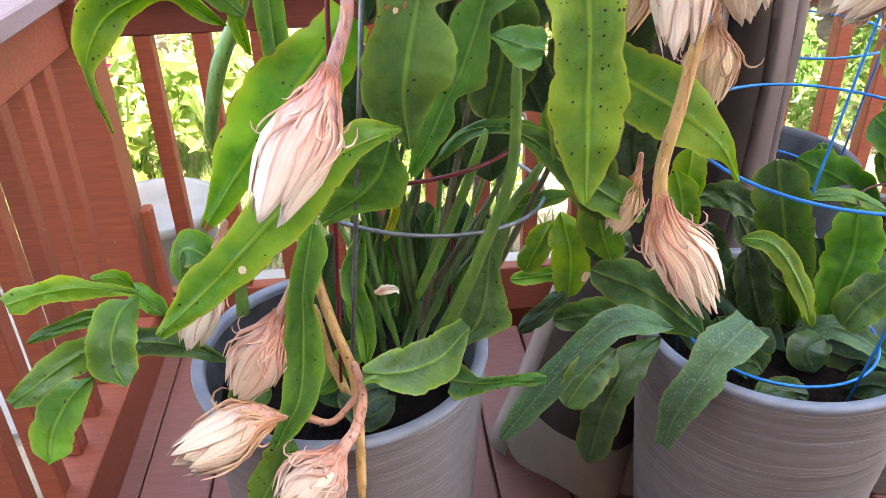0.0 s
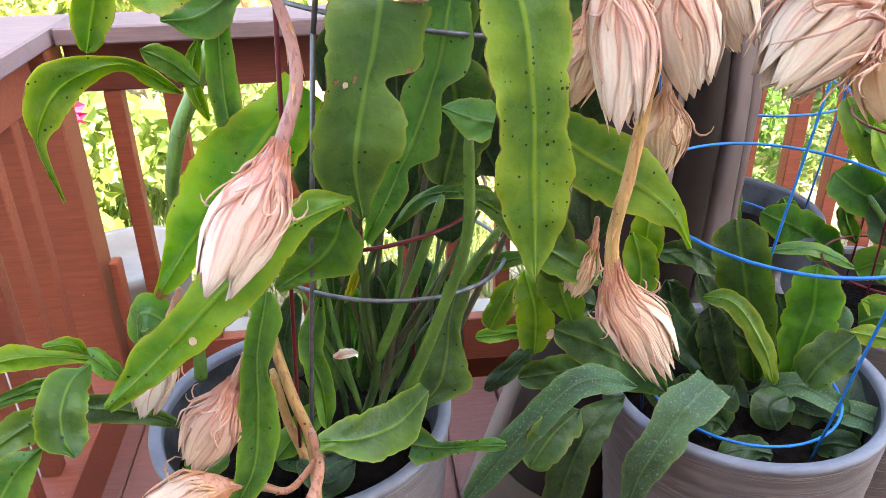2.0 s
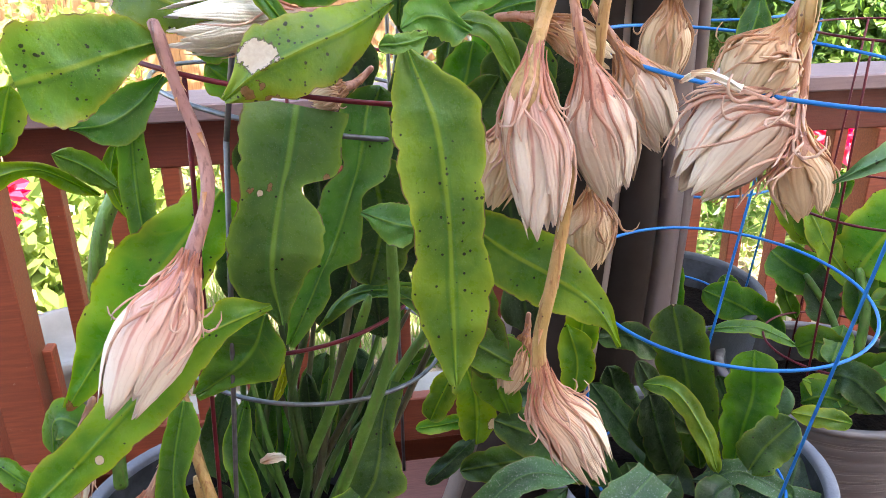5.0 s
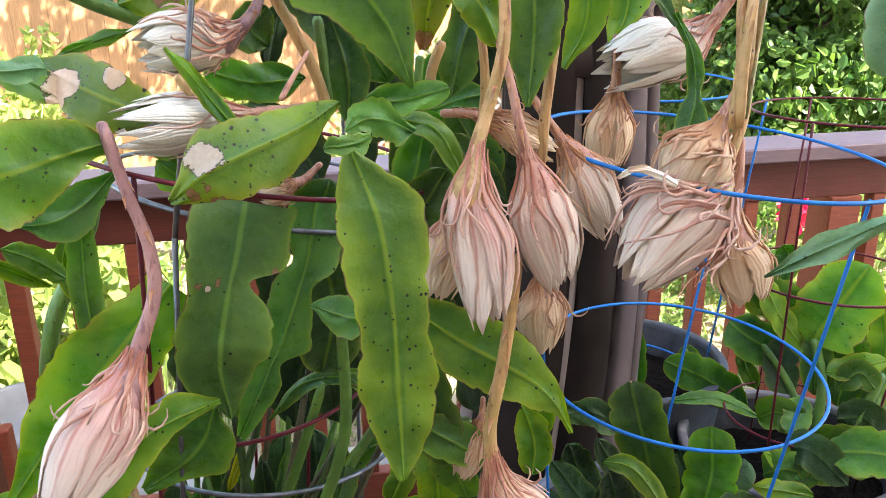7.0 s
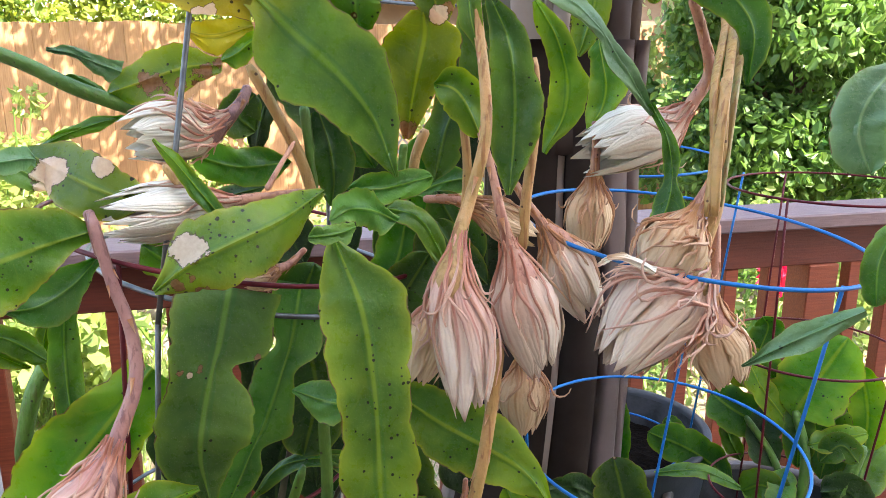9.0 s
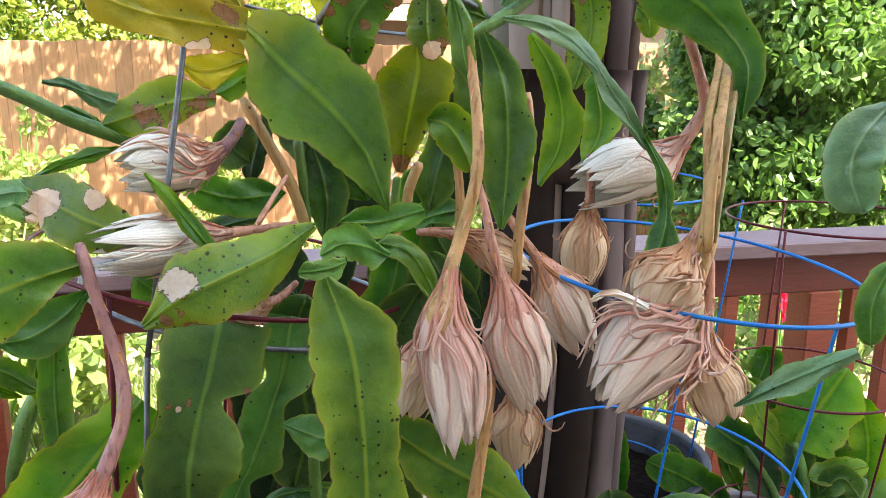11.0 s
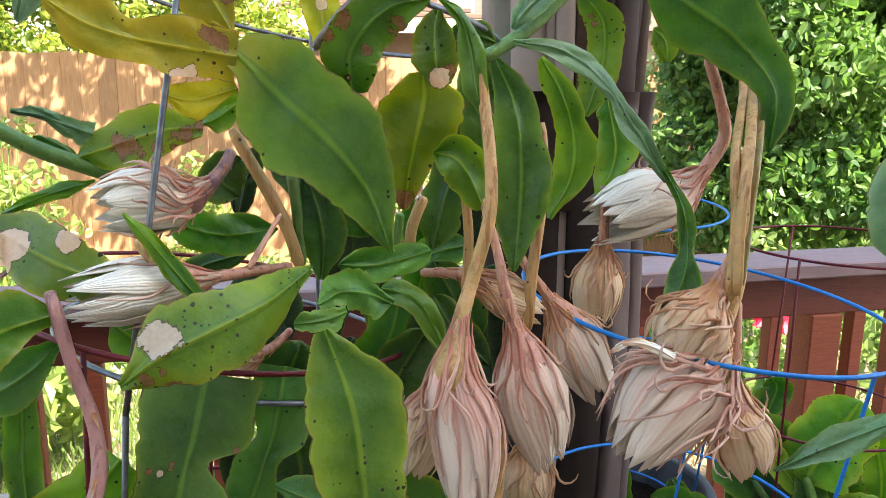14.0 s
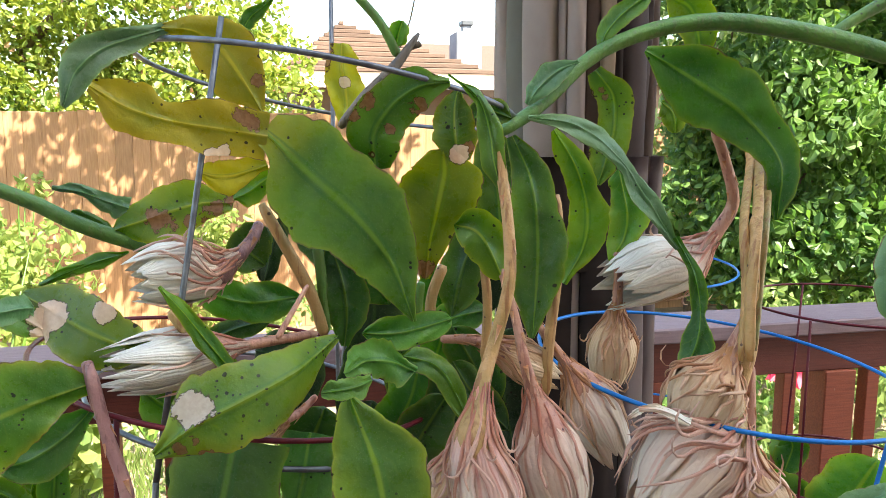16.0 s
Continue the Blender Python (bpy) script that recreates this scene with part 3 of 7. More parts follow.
def blade(plant, points, left, right, face, material=GREEN, fold=0.05, wave=0.09, thick=0.0011, crenate=0.085, name="leaf", label=""):
    """A flat cactus stem with its own outline: half-widths in millimetres to both sides of the spine, from base to tip."""
    length = sum((Vector(b) - Vector(a)).length for a, b in zip(points, points[1:]))
    seed = random.Random(int(abs(points[0][0]) * 7919 + abs(points[-1][2]) * 104729))
    n = 60
    path = glide(points, n)
    halves = glide([(a, b, 0) for a, b in zip(left, right)], n)
    ph = (seed.uniform(0, 1), seed.uniform(0, 1))
    teeth = max(2.0, length / (0.045 if crenate < 0.12 else 0.014))
    sides_, normals, widths = [], [], []
    f = Vector(face).normalized()
    for i in range(n + 1):
        u = i / n
        t = (path[min(i + 1, n)] - path[max(i - 1, 0)]).normalized()
        s = t.cross(f).normalized()
        nrm = s.cross(t).normalized()
        f = nrm
        sides_.append(s)
        normals.append(nrm)
        pair = []
        for k in (0, 1):
            q = (u * teeth + ph[k]) % 1.0
            bite = 1 - crenate * max(q ** 14, (1 - q) ** 6) + 0.35 * crenate * math.sin(57 * u + 9 * ph[k]) * math.sin(23 * u + 5 * ph[k])
            pair.append(max(0.0006, halves[i][k] * 0.001 * bite))
        widths.append(pair)
    verts, faces, values = [], [], []
    strip(path, sides_, normals, widths, thick, fold * seed.uniform(0.6, 1.6), verts, faces, values, wave * seed.uniform(0.5, 1.8), ph[0] * 6, 6, 0.0020)
    return mesh_part(name, verts, faces, values, material, plant, label, True)


def stem(plant, points, radius, material=STEM_GREEN, ribs=0.0, name="stem", label="", n=20):
    return part(name, tube(points, radius, n, 9, True, ribs, False, True), material, plant, label, True)


def flower(plant, neck, tip, radius, petals=PETAL_WHITE, tepals=TEPAL_PINK, neck_mat=STEM_PINK, neck_r=(0.004, 0.0075), frayed=0.16, count=15, straps=24, seed=1, label="", open_=0.0, tangle=0.45):
    """A wilted bloom that hangs shut: curved tube, overlapping inner petals, and thin outer straps that curl off it."""
    rng = random.Random(seed)
    a, b = Vector(neck[-1]), Vector(tip)
    before = Vector(neck[-2])
    ax = b - a
    length = ax.length
    lead = (a - before).normalized() * length * 0.30
    axis = glide([a, a + (lead * 0.5 + ax * 0.17), a + ax * 0.55 + lead * 0.12, b], 20)
    whole = glide(neck, 18) + axis[1:9]
    swell = [neck_r[0] * 0.6] + [neck_r[0] + (neck_r[1] - neck_r[0]) * (i / 17) ** 1.5 for i in range(18)]
    swell += [max(neck_r[1], radius * v) for v in (0.20, 0.28, 0.38, 0.48, 0.57, 0.65, 0.70, 0.72)]
    root = part("flower", tube(whole, swell, len(whole) - 1, 10, True), neck_mat, plant, label, True)
    d = ax.normalized()
    e1 = d.cross(Vector((0.2, 0.9, 0.35))).normalized()
    e2 = d.cross(e1)

    def at(u, ang, r):
        u = max(0.0, min(1.12, u))
        i = min(int(u * 20), 19)
        c = axis[i] + (axis[i + 1] - axis[i]) * (u * 20 - i)
        out = e1 * math.cos(ang) + e2 * math.sin(ang)
        return c + out * r, out

    def girth(u):
        nk = neck_r[-1]
        r = float(np.interp(u, (0.0, 0.10, 0.28, 0.46, 0.62, 0.78, 0.92, 1.08), (nk, nk * 1.25, max(nk * 1.4, 0.58 * radius), 0.90 * radius, radius, 0.93 * radius, 0.70 * radius, 0.42 * radius)))
        return r + radius * open_ * u * u * 0.6

    n = 16
    for k in range(count):
        verts, faces, values = [], [], []
        ang = 2 * math.pi * (k + rng.uniform(-0.18, 0.18)) / count
        lay = 0.90 + 0.10 * (k % 2) + rng.uniform(-0.04, 0.04)
        end = rng.uniform(0.92, 1.06)
        sway = rng.uniform(-0.30, 0.30)
        wide = 2 * math.pi / count * rng.uniform(1.7, 2.5)
        blunt = rng.uniform(0.84, 0.94) - 0.3 * min(frayed, 0.7)
        flare = rng.uniform(-0.3, 1.0) * (frayed + 0.5 * open_)
        path, ss, nn, ww = [], [], [], []
        for i in range(n + 1):
            u = i / n * end
            r = girth(u) * lay + radius * (0.6 * flare * max(0, u - 0.84) ** 1.2 + 0.018 * math.sin(9 * u + k))
            c, out = at(u, ang + sway * u * u + 0.05 * math.sin(6 * u + 2 * k), r)
            path.append(c)
            ss.append(d.cross(out).normalized())
            nn.append(out)
            v = u / end
            half = max(0.0006, girth(u) * wide / 2 * min(1.0, 0.25 + u * 4.0) * (1.0 if v < blunt else max(0.03, max(0.0, 1 - (v - blunt) / (1 - blunt)) ** 0.60)))
            ww.append((half * rng.uniform(0.9, 1.06), half * rng.uniform(0.9, 1.06)))
        strip(path, ss, nn, ww, 0.0006, -0.27, verts, faces, values, 0.12, rng.uniform(0, 6), 4)
        mesh_part("petal", verts, faces, values, petals, root)
    for k in range(straps):
        verts, faces, values = [], [], []
        ang = 2 * math.pi * (k + rng.uniform(-0.4, 0.4)) / straps
        loose = k % 4 == 0
        start = rng.uniform(0.0, 0.42 if tangle > 1 else 0.16)
        end = min(0.95, start + (rng.uniform(0.35, 0.75) if loose else rng.uniform(0.25, 0.85)))
        sway = rng.uniform(-tangle, tangle) if tangle < 1 else tangle * rng.uniform(0.15, 1.0)
        lift = rng.choice((0.03, 0.08, 0.16)) * (0.5 + frayed) if loose else rng.choice((0.0, 0.01, 0.03, 0.06))
        lift += 0.10 * max(0.0, tangle - 0.6)
        path, ss, nn, ww = [], [], [], []
        wig = rng.uniform(0, 6)
        curl, bow = rng.uniform(1.4, 4.2), radius * rng.uniform(0.16, 0.42)
        fat = 0.050 if k % 3 == 0 else 0.034
        for i in range(n + 1):
            v = i / n
            along = min(v, 0.66) if loose else v
            u = max(0.0, start + (end - start) * along)
            r = girth(u) * 1.04 + 0.0012 + radius * (lift * along * along * 2.0 + 0.05 * math.sin(7 * along + wig))
            c, out = at(u, ang + sway * along + 0.18 * math.sin(6 * along + wig), r)
            if loose and v > 0.66:
                # the free end bends out and back in a hook
                th = curl * (v - 0.66) / 0.34
                c = c + d * bow * math.sin(th) + (out * 0.8 + d.cross(out) * math.sin(wig) * 0.6) * bow * (1 - math.cos(th))
            path.append(c)
            nn.append(out)
            w = radius * fat * (1 - 0.75 * v ** 4) * min(1.0, 0.5 + 3 * v) + 0.0003
            ww.append((w, w))
        for i in range(n + 1):
            t = (path[min(i + 1, n)] - path[max(i - 1, 0)]).normalized()
            ss.append(t.cross(nn[i]).normalized())
        strip(path, ss, nn, ww, 0.0009, -0.6, verts, faces, values, 0.0, 0, 2)
        mesh_part("tepal", verts, faces, values, tepals, root)
    verts, faces, values = [], [], []
    pth = glide(neck, 18)
    for k in range(9):
        i = 4 + int(k * 1.5)
        t = (pth[min(i + 1, 18)] - pth[i - 1]).normalized()
        o = t.cross(Vector((math.sin(k * 2.4), math.cos(k * 2.4), 0.3))).normalized()
        r = neck_r[0] + (neck_r[-1] - neck_r[0]) * i / 18
        ln = 0.010 + 0.010 * k / 9
        path = [pth[i] + o * r * 0.96 + t * ln * v / 5 + o * 0.0016 * (v / 5) ** 2 for v in range(6)]
        s = t.cross(o).normalized()
        strip(path, [s] * 6, [o] * 6, [(0.0024 * (1 - v / 5.2), 0.0024 * (1 - v / 5.2)) for v in range(6)], 0.0004, -0.2, verts, faces, values, 0, 0, 1)
    mesh_part("scale_whorl", verts, faces, values, TEPAL_BROWN, root)
    return root


def leaf_cloud(name, places, size, material, seed, parent=None, droop=0.3, **tags):
    """Thousands of small bent leaves at the given places, as one mesh."""
    rng = np.random.default_rng(seed)
    p = np.asarray(places, dtype=float)
    n = len(p)
    d = rng.normal(size=(n, 3))
    d[:, 2] -= droop
    d /= np.linalg.norm(d, axis=1)[:, None]
    q = rng.normal(size=(n, 3))
    q[:, 2] *= 0.5
    s = np.cross(d, q)
    s /= np.linalg.norm(s, axis=1)[:, None]
    nr = np.cross(s, d)
    ln = size * rng.uniform(0.6, 1.25, n)[:, None]
    w = ln * rng.uniform(0.26, 0.40, n)[:, None]
    dip = nr * ln * 0.10
    v = np.stack([p, p + d * ln * 0.22 + s * w * 0.8 + dip, p + d * ln * 0.62 + s * w * 0.85 + dip, p + d * ln - dip, p + d * ln * 0.62 - s * w * 0.85 + dip, p + d * ln * 0.22 - s * w * 0.8 + dip], 1).reshape(-1, 3)
    i = np.arange(n)[:, None] * 6
    f = np.concatenate([i + [0, 1, 2, 3], i + [0, 3, 4, 5]]).tolist()
    me = bpy.data.meshes.new(name)
    me.from_pydata(v.tolist(), [], f)
    me.materials.append(material)
    ob = new(name, me)
    if parent:
        ob.parent = parent
    return tagged(ob, **tags)


def blobs(rng, centres, count, squash=(1, 1, 1)):
    """Places on the shells of many uneven clumps: (x, y, z, radius) each."""
    out = []
    for x, y, z, r in centres:
        d = rng.normal(size=(count, 3))
        d /= np.linalg.norm(d, axis=1)[:, None]
        rr = r * rng.uniform(0.45, 1.08, count) ** 0.6
        out.append(np.array([x, y, z]) + d * rr[:, None] * np.array(squash))
    return np.concatenate(out)


# ---- the deck ----
FLOOR_END, RAIL_Y, RAIL_X = 1.645, 1.70, -0.60
deck = new("floor")
tagged(deck, "red-brown stained timber deck with open board gaps", "deck", kind="structure")
PITCH = 0.1455
for i in range(-12, 26):
    x0 = -0.528 + PITCH * i + 0.003
    if x0 < -0.62 or x0 > 3.2:
        continue
    bm = box(0, 0.1395, -2.6, FLOOR_END, -0.038, 0.0, 0.004)
    ob = part("plank", bm, DECK_RED, deck)
    ob.location = (x0, 0.002 * math.sin(i * 2.1), 0)
bm = box(-0.60, -0.528, -2.6, FLOOR_END, -0.038, 0.0, 0.004)
part("plank", bm, DECK_RED, deck)
for j, y in enumerate((-2.4, -1.6, -0.8, 0.0, 0.8, 1.58)):
    part("joist", box(-0.75, 3.2, y, y + 0.038, -0.19, -0.040, 0), RAIL_RED, deck)
part("fascia", box(-0.78, 3.2, 1.752, 1.79, -0.30, -0.02, 0.002), RAIL_RED, deck)

rail = new("deck_railing")
tagged(rail, "red-brown timber railing along the rear of the deck", "railing", kind="structure")
part("cap", box(-0.555, 3.2, 1.662, 1.825, 0.893, 0.930, 0.004), CAP_SHEEN, rail, "weathered flat cap board, sky sheen in its colour")
part("top_rail", box(-0.555, 3.2, RAIL_Y, RAIL_Y + 0.038, 0.789, 0.891, 0.003), RAIL_SHADED, rail)
part("bottom_rail", box(-0.555, 3.2, RAIL_Y, RAIL_Y + 0.038, 0.015, 0.143, 0.003), RAIL_RED, rail)
for i in range(-1, 24):
    x = -0.372 + 0.1225 * i
    if i == 15:
        part("post", box(x - 0.012, x + 0.078, RAIL_Y - 0.01, RAIL_Y + 0.08, 0.0, 0.789, 0.003), RAIL_RED, rail)
        continue
    part("baluster", box(x, x + 0.037, RAIL_Y + 0.003, RAIL_Y + 0.039, 0.1435, 0.7885, 0.002), RAIL_RED, rail)

side = new("side_railing")
tagged(side, "red-brown timber railing along the side of the deck", "railing", kind="structure")
part("cap", box(-0.72, -0.560, -2.6, 1.825, 0.893, 0.930, 0.004), CAP_SHEEN, side, "weathered flat cap board, sky sheen in its colour")
part("top_rail", box(-0.645, -0.600, -2.6, 1.63, 0.789, 0.892, 0.003), RAIL_RED, side)
part("bottom_rail", box(-0.645, -0.565, -2.6, 1.63, 0.0015, 0.125, 0.003), RAIL_RED, side)
part("post", box(-0.66, -0.567, 1.635, 1.730, -0.3, 0.8925, 0.004), RAIL_RED, side)
part("post_stub", box(-0.552, -0.53, 1.655, 1.693, -0.10, 0.40, 0.003), RAIL_RED, side)
for i in range(38):
    y = 1.523 - 0.1085 * i
    part("baluster", box(-0.640, -0.603, y - 0.037, y, 0.1255, 0.7885, 0.002), RAIL_RED, side)


# ---- unseen house wall and eave, added behind the deck to shade it ----
house = new("unseen_house_wall")
tagged(house, "unseen stucco house wall added behind the deck to shade it", "wall", kind="structure")
part("wall", box(-6.0, 6.0, -2.95, -2.60, -0.4, 7.0, 0), STUCCO, house)
part("eave", box(-5.0, 3.5, -2.85, -1.95, 2.951, 3.08, 0.01), WHITE, house)

# ---- garden beyond the railing ----
GROUND = -0.38
ground = obj("ground", box(-300, 300, -300, 600, GROUND - 0.3, GROUND, 0), EARTH)
tagged(ground, "dry sunlit garden soil", "ground", kind="structure")
path_slab = obj("pavement", box(-3.2, 3.5, 1.80, 2.62, GROUND - 0.05, GROUND + 0.03, 0.01), CONCRETE)
tagged(path_slab, "pale concrete garden path beside the deck", "path", kind="structure")

FENCE_WOOD = Nodes("fence_cedar", rough=0.8)
m = FENCE_WOOD
fence_col = m.mix(m.span(m.noise(9, 5, 0.6, m.co, (9, 9, 0.7)), 0.3, 0.7), (0.41, 0.225, 0.115), (0.30, 0.155, 0.075))
fence_col = m.vary(fence_col, m.span(m.rand(), 0, 1, 0.8, 1.15, False))
FENCE = m.done(fence_col, m.noise(30, 4, 0.6, m.co, (9, 9, 0.7)), 0.4, 0.004)
fence = new("garden_fence")
tagged(fence, "orange-brown cedar board fence behind the garden", "fence", kind="structure")
rng = random.Random(5)
for i in range(76):
    x = -5.2 + 0.144 * i
    h = 1.62 + rng.uniform(-0.012, 0.012)
    bm = box(0, 0.1425, 0, 0.019, GROUND, h, 0.003)
    for v in bm.verts:
        if v.co.z > h - 0.01 and (v.co.x < 0.02 or v.co.x > 0.122):
            v.co.z -= 0.03
    ob = part("board", bm, FENCE, fence)
    ob.location = (x, 7.25 + rng.uniform(-0.004, 0.004), 0)
for z in (0.0, 1.25):
    part("stringer", box(-5.2, 5.74, 7.272, 7.31, z, z + 0.09, 0), FENCE, fence)

# house across the fence
far = new("neighbour_house")
tagged(far, "one-storey stucco house with tiled brown roof", "house")
CHIMNEY = plain("greyish_white_chimney_stucco", (0.17, 0.18, 0.20), (0.21, 0.22, 0.24), 3, 0.8)
FAR_TAN = plain("tan_house_stucco", (0.13, 0.092, 0.065), (0.17, 0.125, 0.09), 2, 0.9)
ROOF = Nodes("roof_tiles", rough=0.85)
m = ROOF
roof_col = m.mix(m.noise(3, 5, 0.7, m.co), (0.080, 0.048, 0.032), (0.125, 0.078, 0.055))
ROOF_MAT = m.done(m.vary(roof_col, m.span(m.rand(), 0, 1, 0.8, 1.15, False)), m.noise(20, 4, co=m.co), 0.5, 0.02)
part("wall", box(0.7, 4.3, 15.0, 22.0, GROUND, 2.5, 0), FAR_TAN, far)
bm = bmesh.new()
a, b, c, d = [bm.verts.new(v) for v in ((0.3, 14.2, 2.5), (4.55, 14.2, 2.5), (5.6, 22.8, 2.5), (0.3, 22.8, 2.5))]
e, f_ = bm.verts.new((1.75, 17.6, 3.87)), bm.verts.new((2.2, 19.2, 3.9))
for q in ((a, b, e), (b, c, f_, e), (c, d, f_), (d, a, e, f_), (d, c, b, a)):
    bm.faces.new(q)
part("roof", bm, ROOF_MAT, far)
part("fascia", box(0.25, 4.6, 14.12, 14.2, 2.26, 2.51, 0.01), WHITE, far, "white painted fascia")
for k in range(11):
    # raised courses of tiles across the roof
    u = (k + 0.5) / 11
    y, z = 14.2 + 3.4 * u, 2.5 + 1.37 * u
    part("tile_course", box(0.3 + 1.45 * u + 0.05, 4.55 - 2.8 * u - 0.05, y - 0.02, y + 0.16, z + 0.0, z + 0.067 + 0.012, 0.01), ROOF_MAT, far)
part("rear_wing", box(3.5, 12.0, 21.0, 27.0, GROUND, 3.0, 0), FAR_TAN, far)
bm = bmesh.new()
a, b, c, d = [bm.verts.new(v) for v in ((3.0, 20.5, 2.9), (13.0, 20.5, 2.9), (13.0, 27.5, 2.9), (3.0, 27.5, 2.9))]
e, f_ = bm.verts.new((3.4, 24.0, 4.25)), bm.verts.new((12.6, 24.0, 4.25))
for q in ((a, b, f_, e), (b, c, f_), (c, d, e, f_), (d, a, e), (d, c, b, a)):
    bm.faces.new(q)
part("rear_roof", bm, ROOF_MAT, far)
chim = part("chimney", box(4.12, 4.68, 16.4, 17.1, 2.3, 3.62, 0.02), CHIMNEY, far, "white stuccoed chimney")
part("flue", box(4.32, 4.50, 16.65, 16.85, 3.60, 3.78, 0.01), CHIMNEY, chim)
part("cowl", box(4.28, 4.54, 16.60, 16.90, 3.77, 3.88, 0.02), POT_DARK, chim, "dark metal cowl")
for x in (2.2, 4.6):
    w = part("window", box(x, x + 1.3, 14.97, 15.02, 0.7, 1.8, 0.01), WHITE, far)
    part("pane", box(x + 0.07, x + 1.23, 14.955, 14.965, 0.77, 1.73, 0), DARK_CLOTH, w)


def trunk(points, r0, r1, parent):
    return part("trunk", tube(points, [r0, r1], 10, 8), BARK, parent, "", True)


# hedge tree above the fence
rg = np.random.default_rng(11)
hedge = holder("hedge_tree", label="dense evergreen hedge with pale blossom above the fence", category="tree")
trunk([(-2.4, 8.6, GROUND), (-2.3, 8.6, 1.0), (-2.2, 8.6, 2.4)], 0.11, 0.05, hedge)
trunk([(-0.6, 8.7, GROUND), (-0.6, 8.7, 1.2), (-0.5, 8.6, 2.4)], 0.09, 0.04, hedge)
cen = [(x, 8.5 + rg.uniform(-0.45, 0.5), z, rg.uniform(0.28, 0.5)) for x in np.arange(-5.5, 0.35, 0.36) for z in np.arange(1.45, 3.5 - 0.7 * max(0, (x + 1.2)), 0.40) + rg.uniform(-0.12, 0.12)]
leaf_cloud("crown", blobs(rg, cen, 380), 0.085, HEDGE_LEAF, 3, hedge)
leaf_cloud("blossom", blobs(rg, cen[::2], 40), 0.07, PINK_PETAL, 4, hedge)

# its branches that hang out high over the garden and dapple the fence
cen = [(rg.uniform(-3.2, 2.2), rg.uniform(5.2, 5.7), rg.uniform(2.55, 4.3), rg.uniform(0.10, 0.26)) for _ in range(330)]
leaf_cloud("overhang", blobs(rg, cen, 19), 0.10, HEDGE_LEAF, 9, hedge)
trunk([(-2.2, 8.6, 2.2), (-1.0, 7.6, 3.1), (0.6, 6.6, 3.5), (1.8, 6.4, 3.6)], 0.05, 0.015, hedge)

# leafy tree to the right
tree = holder("garden_tree", label="large broad-leaved green tree beyond the railing", category="tree")
trunk([(3.9, 4.9, GROUND), (3.85, 4.9, 0.4), (3.7, 4.8, 1.5)], 0.10, 0.06, tree)
trunk([(3.8, 4.9, 0.5), (3.5, 5.0, 1.2), (3.2, 5.2, 2.2)], 0.05, 0.02, tree)
trunk([(3.8, 4.9, 0.8), (4.4, 5.3, 1.5), (4.9, 5.6, 2.4)], 0.05, 0.02, tree)
cen = []
for k in range(330):
    x, z = rg.uniform(2.72, 7.7), rg.uniform(0.35, 3.0)
    cen.append((x + 0.12 * z, 4.7 + rg.uniform(-0.6, 1.0), z, rg.uniform(0.18, 0.40)))
leaf_cloud("crown", blobs(rg, cen, 300, (1, 1, 0.85)), 0.075, TREE_LEAF, 6, tree, 0.8)
cen = [(rg.uniform(4.6, 9.8), rg.uniform(6.5, 7.1), rg.uniform(-0.1, 3.3), rg.uniform(0.3, 0.55)) for _ in range(170)]
leaf_cloud("rear_crown", blobs(rg, cen, 120), 0.13, TREE_LEAF, 7, tree, 0.5)

# shrubs, flower bed and grass beyond the rails
def shrub(x, y, h, r, count, size, material, seed, label, category="shrub", name="garden_shrub"):
    g = np.random.default_rng(seed)
    ob = holder(name, x, y, GROUND, label=label, category=category)
    for k in range(5):
        a = k * 1.3
        part("stem", tube([(0, 0, 0), (0.3 * r * math.cos(a), 0.3 * r * math.sin(a), h * 0.45), (0.7 * r * math.cos(a), 0.7 * r * math.sin(a), h * 0.85)], [0.012, 0.004], 6, 5), STEM_GREEN, ob)
    c = [(g.uniform(-r, r), g.uniform(-r, r), g.uniform(0.25, 0.95) * h, g.uniform(0.12, 0.22)) for _ in range(14)]
    leaf_cloud("foliage", blobs(g, c, count), size, material, seed + 1, ob)
    return ob


